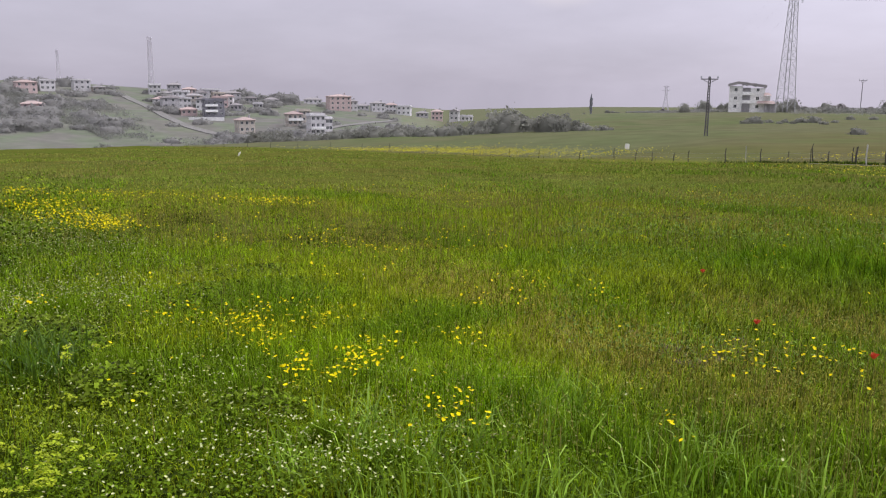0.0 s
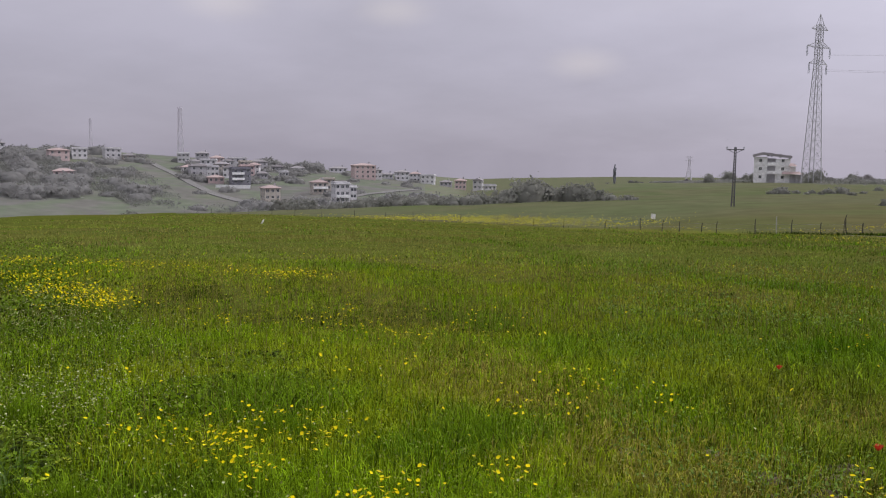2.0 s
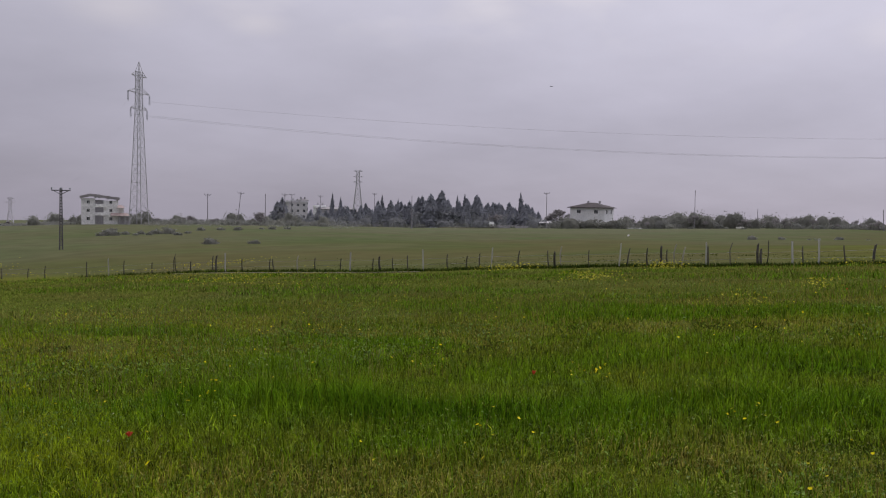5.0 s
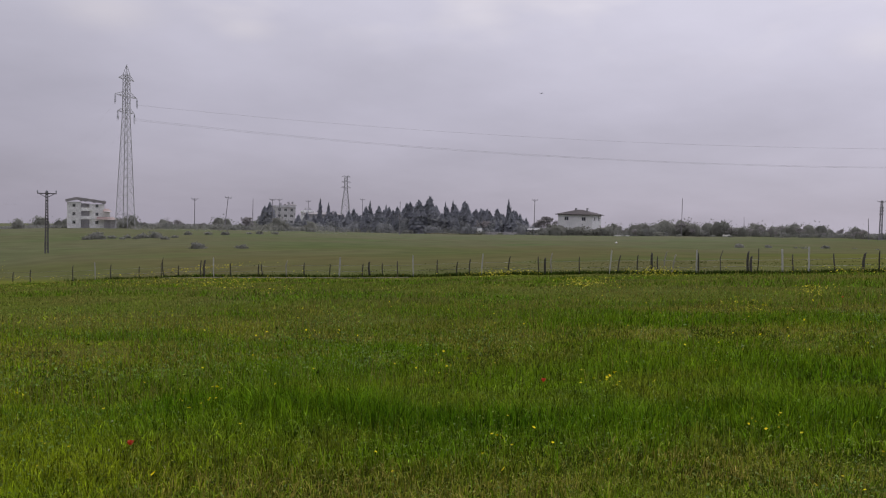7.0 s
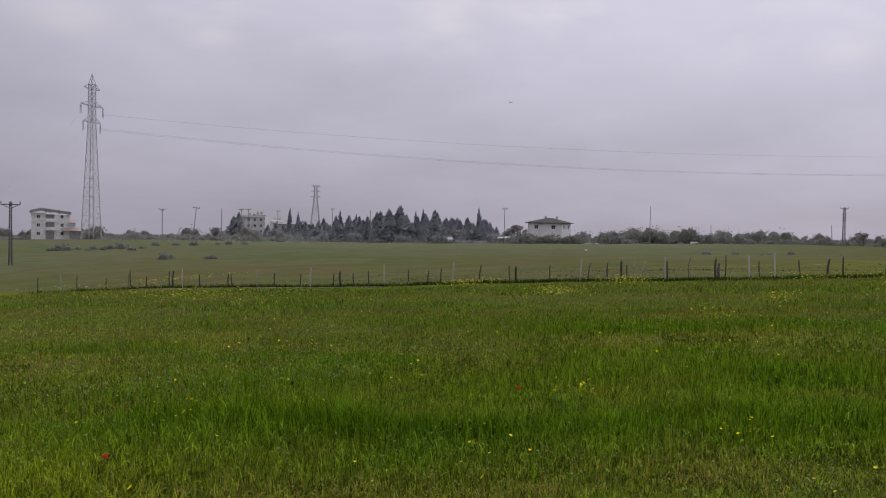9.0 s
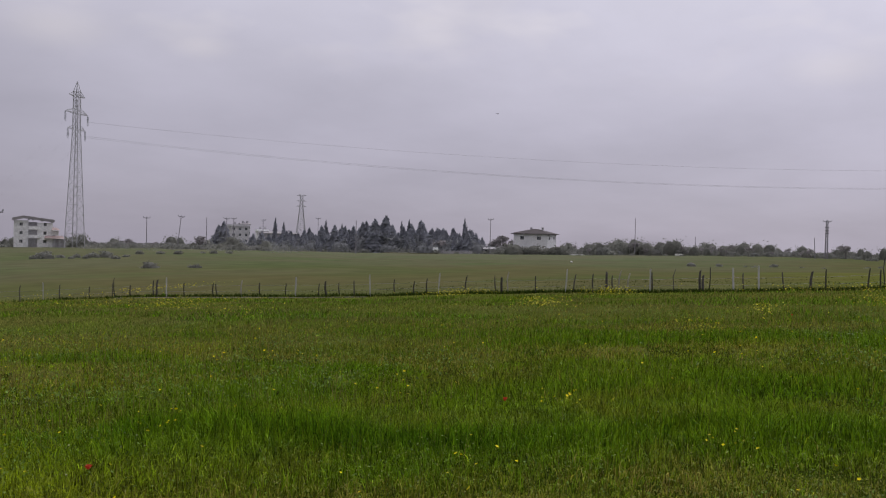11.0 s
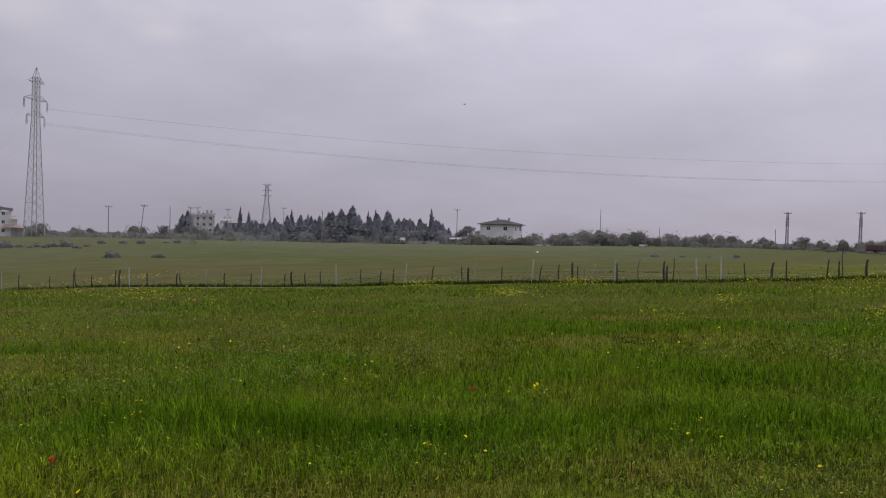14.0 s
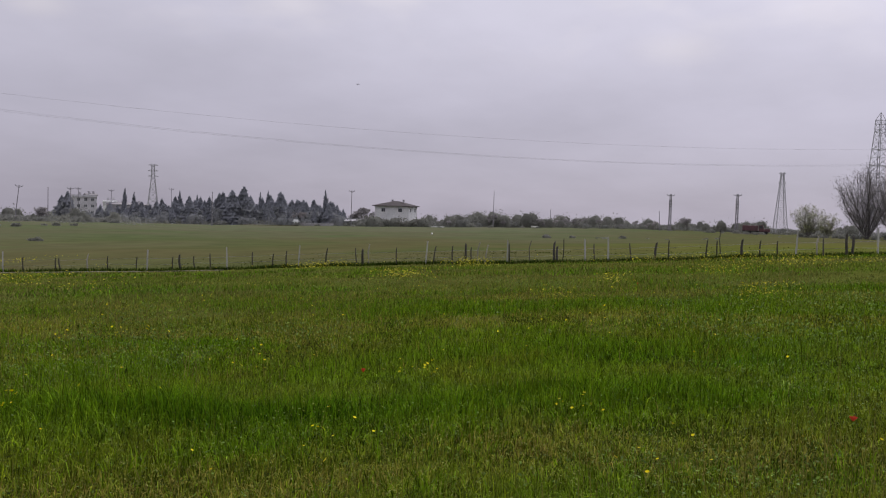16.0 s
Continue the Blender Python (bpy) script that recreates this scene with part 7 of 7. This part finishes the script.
# buttercups: place, spread, how many
CUPS = ((-1.37, 5.70, 0.22, 30), (-1.40, 5.50, 0.20, 16), (-1.14, 5.20, 0.16, 22), (-0.87, 5.95, 0.20, 26), (-1.05, 5.95, 0.15, 8), (-1.32, 6.21, 0.25, 16), (-1.97, 5.82, 0.30, 24), (-0.42, 4.95, 0.16, 20), (-0.46, 4.72, 0.13, 30),
        (-0.55, 4.60, 0.14, 14), (-0.79, 4.31, 0.15, 16), (-0.86, 4.65, 0.12, 10), (-0.62, 4.35, 0.12, 8), (0.04, 3.86, 0.17, 14), (-0.02, 3.62, 0.16, 10), (0.13, 3.68, 0.14, 6), (0.13, 5.29, 0.18, 16), (-3.19, 6.04, 0.30, 12),
        (1.71, 4.74, 0.24, 22), (2.22, 4.85, 0.34, 26), (2.0, 5.3, 0.3, 10), (1.05, 3.52, 0.16, 8), (0.80, 7.54, 0.35, 22), (0.34, 6.61, 0.35, 14), (-0.76, 8.13, 0.5, 16), (-8.10, 16.42, 1.1, 130), (-6.21, 13.70, 0.9, 120), (-4.87, 11.97, 0.6, 130),
        (-5.5, 12.8, 0.6, 60), (-3.49, 17.61, 0.9, 110), (-4.6, 17.9, 1.3, 60), (-10.37, 20.24, 1.2, 130), (-10.2, 18.3, 0.9, 40), (-8.4, 19.8, 1.0, 50), (-7.2, 19.0, 1.1, 50), (-6.8, 14.5, 0.8, 30), (-5.35, 12.9, 0.5, 25), (-0.74, 10.17, 0.9, 50), (-1.74, 11.23, 0.9, 40), (0.10, 11.34, 0.7, 16), (-2.9, 10.6, 0.7, 22), (-5.44, 9.26, 0.7, 14), (1.36, 6.88, 0.3, 10),
        (7.06, 7.64, 0.4, 14), (3.82, 9.68, 0.3, 9), (6.21, 5.43, 0.2, 6), (4.25, 6.45, 0.5, 6), (7.91, 13.67, 0.8, 10), (6.63, 9.59, 0.5, 8))
xs, ys = [], []
for cx, cy, r, n in CUPS:
    n = int(n * 1.45)
    xs.append(rg.normal(cx, r * 0.5, n))
    ys.append(rg.normal(cy, r * 0.5, n))
x, y = sector(900, 3.0, 26, 1.2)
x, y = keep(x, y, 0.25 + 0.5 * (waves(x, y, 0.5, 12) > 0.55))
x, y = np.concatenate(xs + [x]), np.concatenate(ys + [y])
dd = np.hypot(x, y)
h = rg.uniform(0.20, 0.34, len(x)) + 0.04 * soft_step(9, 14, dd)
big_mesh("buttercups", *cups(x, y, ground_z(x, y) + h, rg.uniform(0.007, 0.0112, len(x)) * (1 + 0.03 * dd + 0.15 * soft_step(9, 14, dd))), M_YELLOW, "bright yellow buttercups in loose clusters", "flowers")
big_mesh("buttercup_stems", *blades(x, y, h + 0.02, np.full(len(x), 0.004), np.zeros(len(x)), False), M_WEED, "thin green buttercup stems", "flower stems")

# yellow mustard along the fence and in tufts
xs, ys = [], []
for cx, cy, r, n in ((-8.5, 130, 8, 900), (-1.5, 124, 6, 900), (4.7, 116, 5, 900), (9.4, 110, 5, 800), (14.2, 104, 5, 420), (18.4, 97, 4, 300), (36.0, 36.5, 1.8, 200), (17.84, 36.3, 1.6, 70), (24.0, 21.0, 0.9, 260), (33.2, 24.2, 1.1, 200), (23.1, 12.5, 0.45, 110), (16.0, 10.8, 0.4, 70), (18.4, 7.1, 0.55, 130), (28.9, 11.0, 0.9, 130), (36.5, 10.0, 2.0, 200), (15.2, 26.3, 1.0, 30), (23.15, 45.38, 3.0, 200),
                     (19.26, 48.47, 3, 90), (17.32, 29.92, 1.5, 40), (39.76, 17.73, 2.5, 120), (40.64, 13.32, 2.5, 160), (38.87, 8.01, 3, 160), (35.34, 12.43, 2, 60), (40.2, 40.2, 1.6, 50), (42.0, 30.2, 1.3, 60), (35.5, 71.0, 3.0, 160)):
    xs.append(rg.normal(cx, r * 0.7, n))
    ys.append(rg.normal(cy, r * (0.45 if cy > 60 else 0.6), n))
for n, a0, a1, out in ((70, -88, -20, 1.5), (200, -25, 12, 2.5)):
    a = rg.uniform(a0, a1, n)
    d = np.array([fence_d(k) for k in a]) - np.abs(rg.normal(0, out, n)) - (1.2 if a1 < -15 else -0.5)
    xs.append(STAND[0] - d * np.sin(np.radians(a)))
    ys.append(STAND[1] + d * np.cos(np.radians(a)))
x, y = np.concatenate(xs), np.concatenate(ys)
dd = np.hypot(x, y)
big_mesh("wild_mustard", *cups(x, y, ground_z(x, y) + rg.uniform(0.25, 0.55, len(x)), (0.008 + 0.0005 * dd) * rg.uniform(0.6, 1.3, len(x)), 0.6, 5), M_RAPE, "yellow wild mustard in drifts along the fence", "flowers")

# feathery bright clumps among the clover
fx, fy, fh = [], [], []
for cx, cy, r, n, hh in ((-1.11, 4.5, 0.16, 2600, 0.24), (-0.57, 3.82, 0.15, 2400, 0.2), (-2.05, 5.1, 0.22, 2600, 0.22), (-2.7, 5.05, 0.25, 2600, 0.28), (-0.2, 3.5, 0.2, 1500, 0.2), (-1.3, 6.6, 0.3, 2200, 0.22), (-3.1, 6.6, 0.35, 2200, 0.3)):
    q = rg.normal(0, r * 0.55, (2, n))
    fx.append(cx + q[0])
    fy.append(cy + q[1])
    fh.append(hh * np.exp(-(q[0] ** 2 + q[1] ** 2) / r ** 2) * rg.uniform(0.5, 1.1, n) + 0.03)
fx, fy, fh = np.concatenate(fx), np.concatenate(fy), np.concatenate(fh)
big_mesh("feathery_weeds", *blades(fx, fy, fh, rg.uniform(0.003, 0.006, len(fx)), np.abs(rg.normal(0.45, 0.3, len(fx)))), M_LUSH, "feathery bright green weed clumps among clover", "weeds")

# crumbs of bare soil in the worn spots, each a small squashed clod
sx, sy = np.concatenate([rg.normal(cx, r * 0.55, 110) for cx, cy, r in WORN]), np.concatenate([rg.normal(cy, r * 0.55, 110) for cx, cy, r in WORN])
sr = rg.uniform(0.006, 0.022, len(sx))
c = np.stack([sx, sy, ground_z(sx, sy) + sr * 0.3], -1)
turn = rg.uniform(0, np.pi, len(sx))
ex = np.stack([np.cos(turn), np.sin(turn), 0 * turn], -1) * (sr * rg.uniform(0.7, 1.3, len(sx)))[:, None]
ey = np.stack([-np.sin(turn), np.cos(turn), 0 * turn], -1) * (sr * rg.uniform(0.7, 1.3, len(sx)))[:, None]
ez = np.stack([0 * sr, 0 * sr, sr * rg.uniform(0.4, 0.8, len(sx))], -1)
i = (np.arange(len(sx)) * 6)[:, None]
big_mesh("soil_crumbs", np.stack([c + ex, c + ey, c - ex, c - ey, c + ez, c - ez], 1).reshape(-1, 3),
         np.concatenate([i + [k, (k + 1) % 4, 4] for k in range(4)] + [i + [(k + 1) % 4, k, 5] for k in range(4)], 1).reshape(-1, 3), M_SOIL, "dry crumbly soil in worn spots of the sward", "soil")

# white clover heads
x, y = sector(36000, 2.3, 18, 1.0, -30, 42)
x, y = keep(x, y, soft_step(0.3, 0.8, weedy(x, y)) * (0.12 + 0.88 * soft_step(0.4, 0.62, waves(x, y, 0.8, 31))) + 0.008)
px, py = [x], [y]
for cx, cy, r, n in ((-0.82, 3.14, 0.22, 110), (-0.62, 3.22, 0.2, 100), (-0.45, 3.2, 0.2, 70), (-0.9, 3.45, 0.25, 80), (-1.15, 3.44, 0.2, 50), (-2.18, 4.24, 0.3, 40), (-0.9, 2.95, 0.2, 60), (-3.93, 6.46, 0.35, 190), (-3.58, 6.54, 0.3, 160), (-3.23, 6.9, 0.35, 160), (-3.02, 7.3, 0.4, 150), (-3.4, 7.7, 0.5, 170), (-2.5, 7.8, 0.5, 110), (-3.75, 10.5, 0.7, 130), (-4.6, 8.2, 0.6, 160), (-4.4, 9.2, 0.6, 110), (-1.45, 4.67, 0.22, 90), (-1.31, 4.78, 0.2, 70), (-2.5, 4.39, 0.25, 70)):
    n = n if cy > 5 else n // 2
    px.append(rg.normal(cx, r * 1.2, n))
    py.append(rg.normal(cy, r * 1.2, n))
x, y = np.concatenate(px), np.concatenate(py)
big_mesh("clover_flowers", *cups(x, y, ground_z(x, y) + rg.uniform(0.13, 0.24, len(x)), rg.uniform(0.0045, 0.0075, len(x)) * (1 + 0.012 * np.hypot(x, y)), 0.9, 5), M_WHITE_FLOWER, "small white clover flowers", "flowers")


def poppy(px, py, hgt):
    e = thing("poppy", "single red poppy standing among grass", "flower", (px, py, float(ground_z(px, py))), 30, "poppies")
    bm = bmesh.new()
    strut(bm, (0, 0, -0.03), (0.01, 0.01, hgt), 0.003, 0.002, 4)
    part("stem", bm, M_WEED, e)
    for k in range(4):
        bm = bmesh.new()
        rows = []
        for i in range(3):
            r = 0.004 + 0.007 * i
            wv = 0.006 + 0.007 * i
            rows.append([bm.verts.new((r, s * wv, 0.016 * i + 0.003 * abs(s))) for s in (-1, 0, 1)])
        for a, b in zip(rows, rows[1:]):
            for s in range(2):
                bm.faces.new((a[s], a[s + 1], b[s + 1], b[s]))
        p = part("petal", bm, M_RED_PETAL, e)
        p.matrix_basis = pose(0.01, 0.01, hgt + 0.002 * (k % 2), 10, 0, 90 * k + 20)
    bm = bmesh.new()
    bmesh.ops.create_icosphere(bm, subdivisions=1, radius=0.007)
    c = part("seed_head", bm, M_DARK, e)
    c.location = (0.01, 0.01, hgt + 0.008)


for px, py, hgt in ((6.36, 7.77, 0.31), (2.74, 8.72, 0.15), (6.80, 3.53, 0.17), (22.7, 11.6, 0.22), (2.59, 4.85, 0.22), (2.30, 5.97, 0.2)):
    poppy(px, py, hgt)
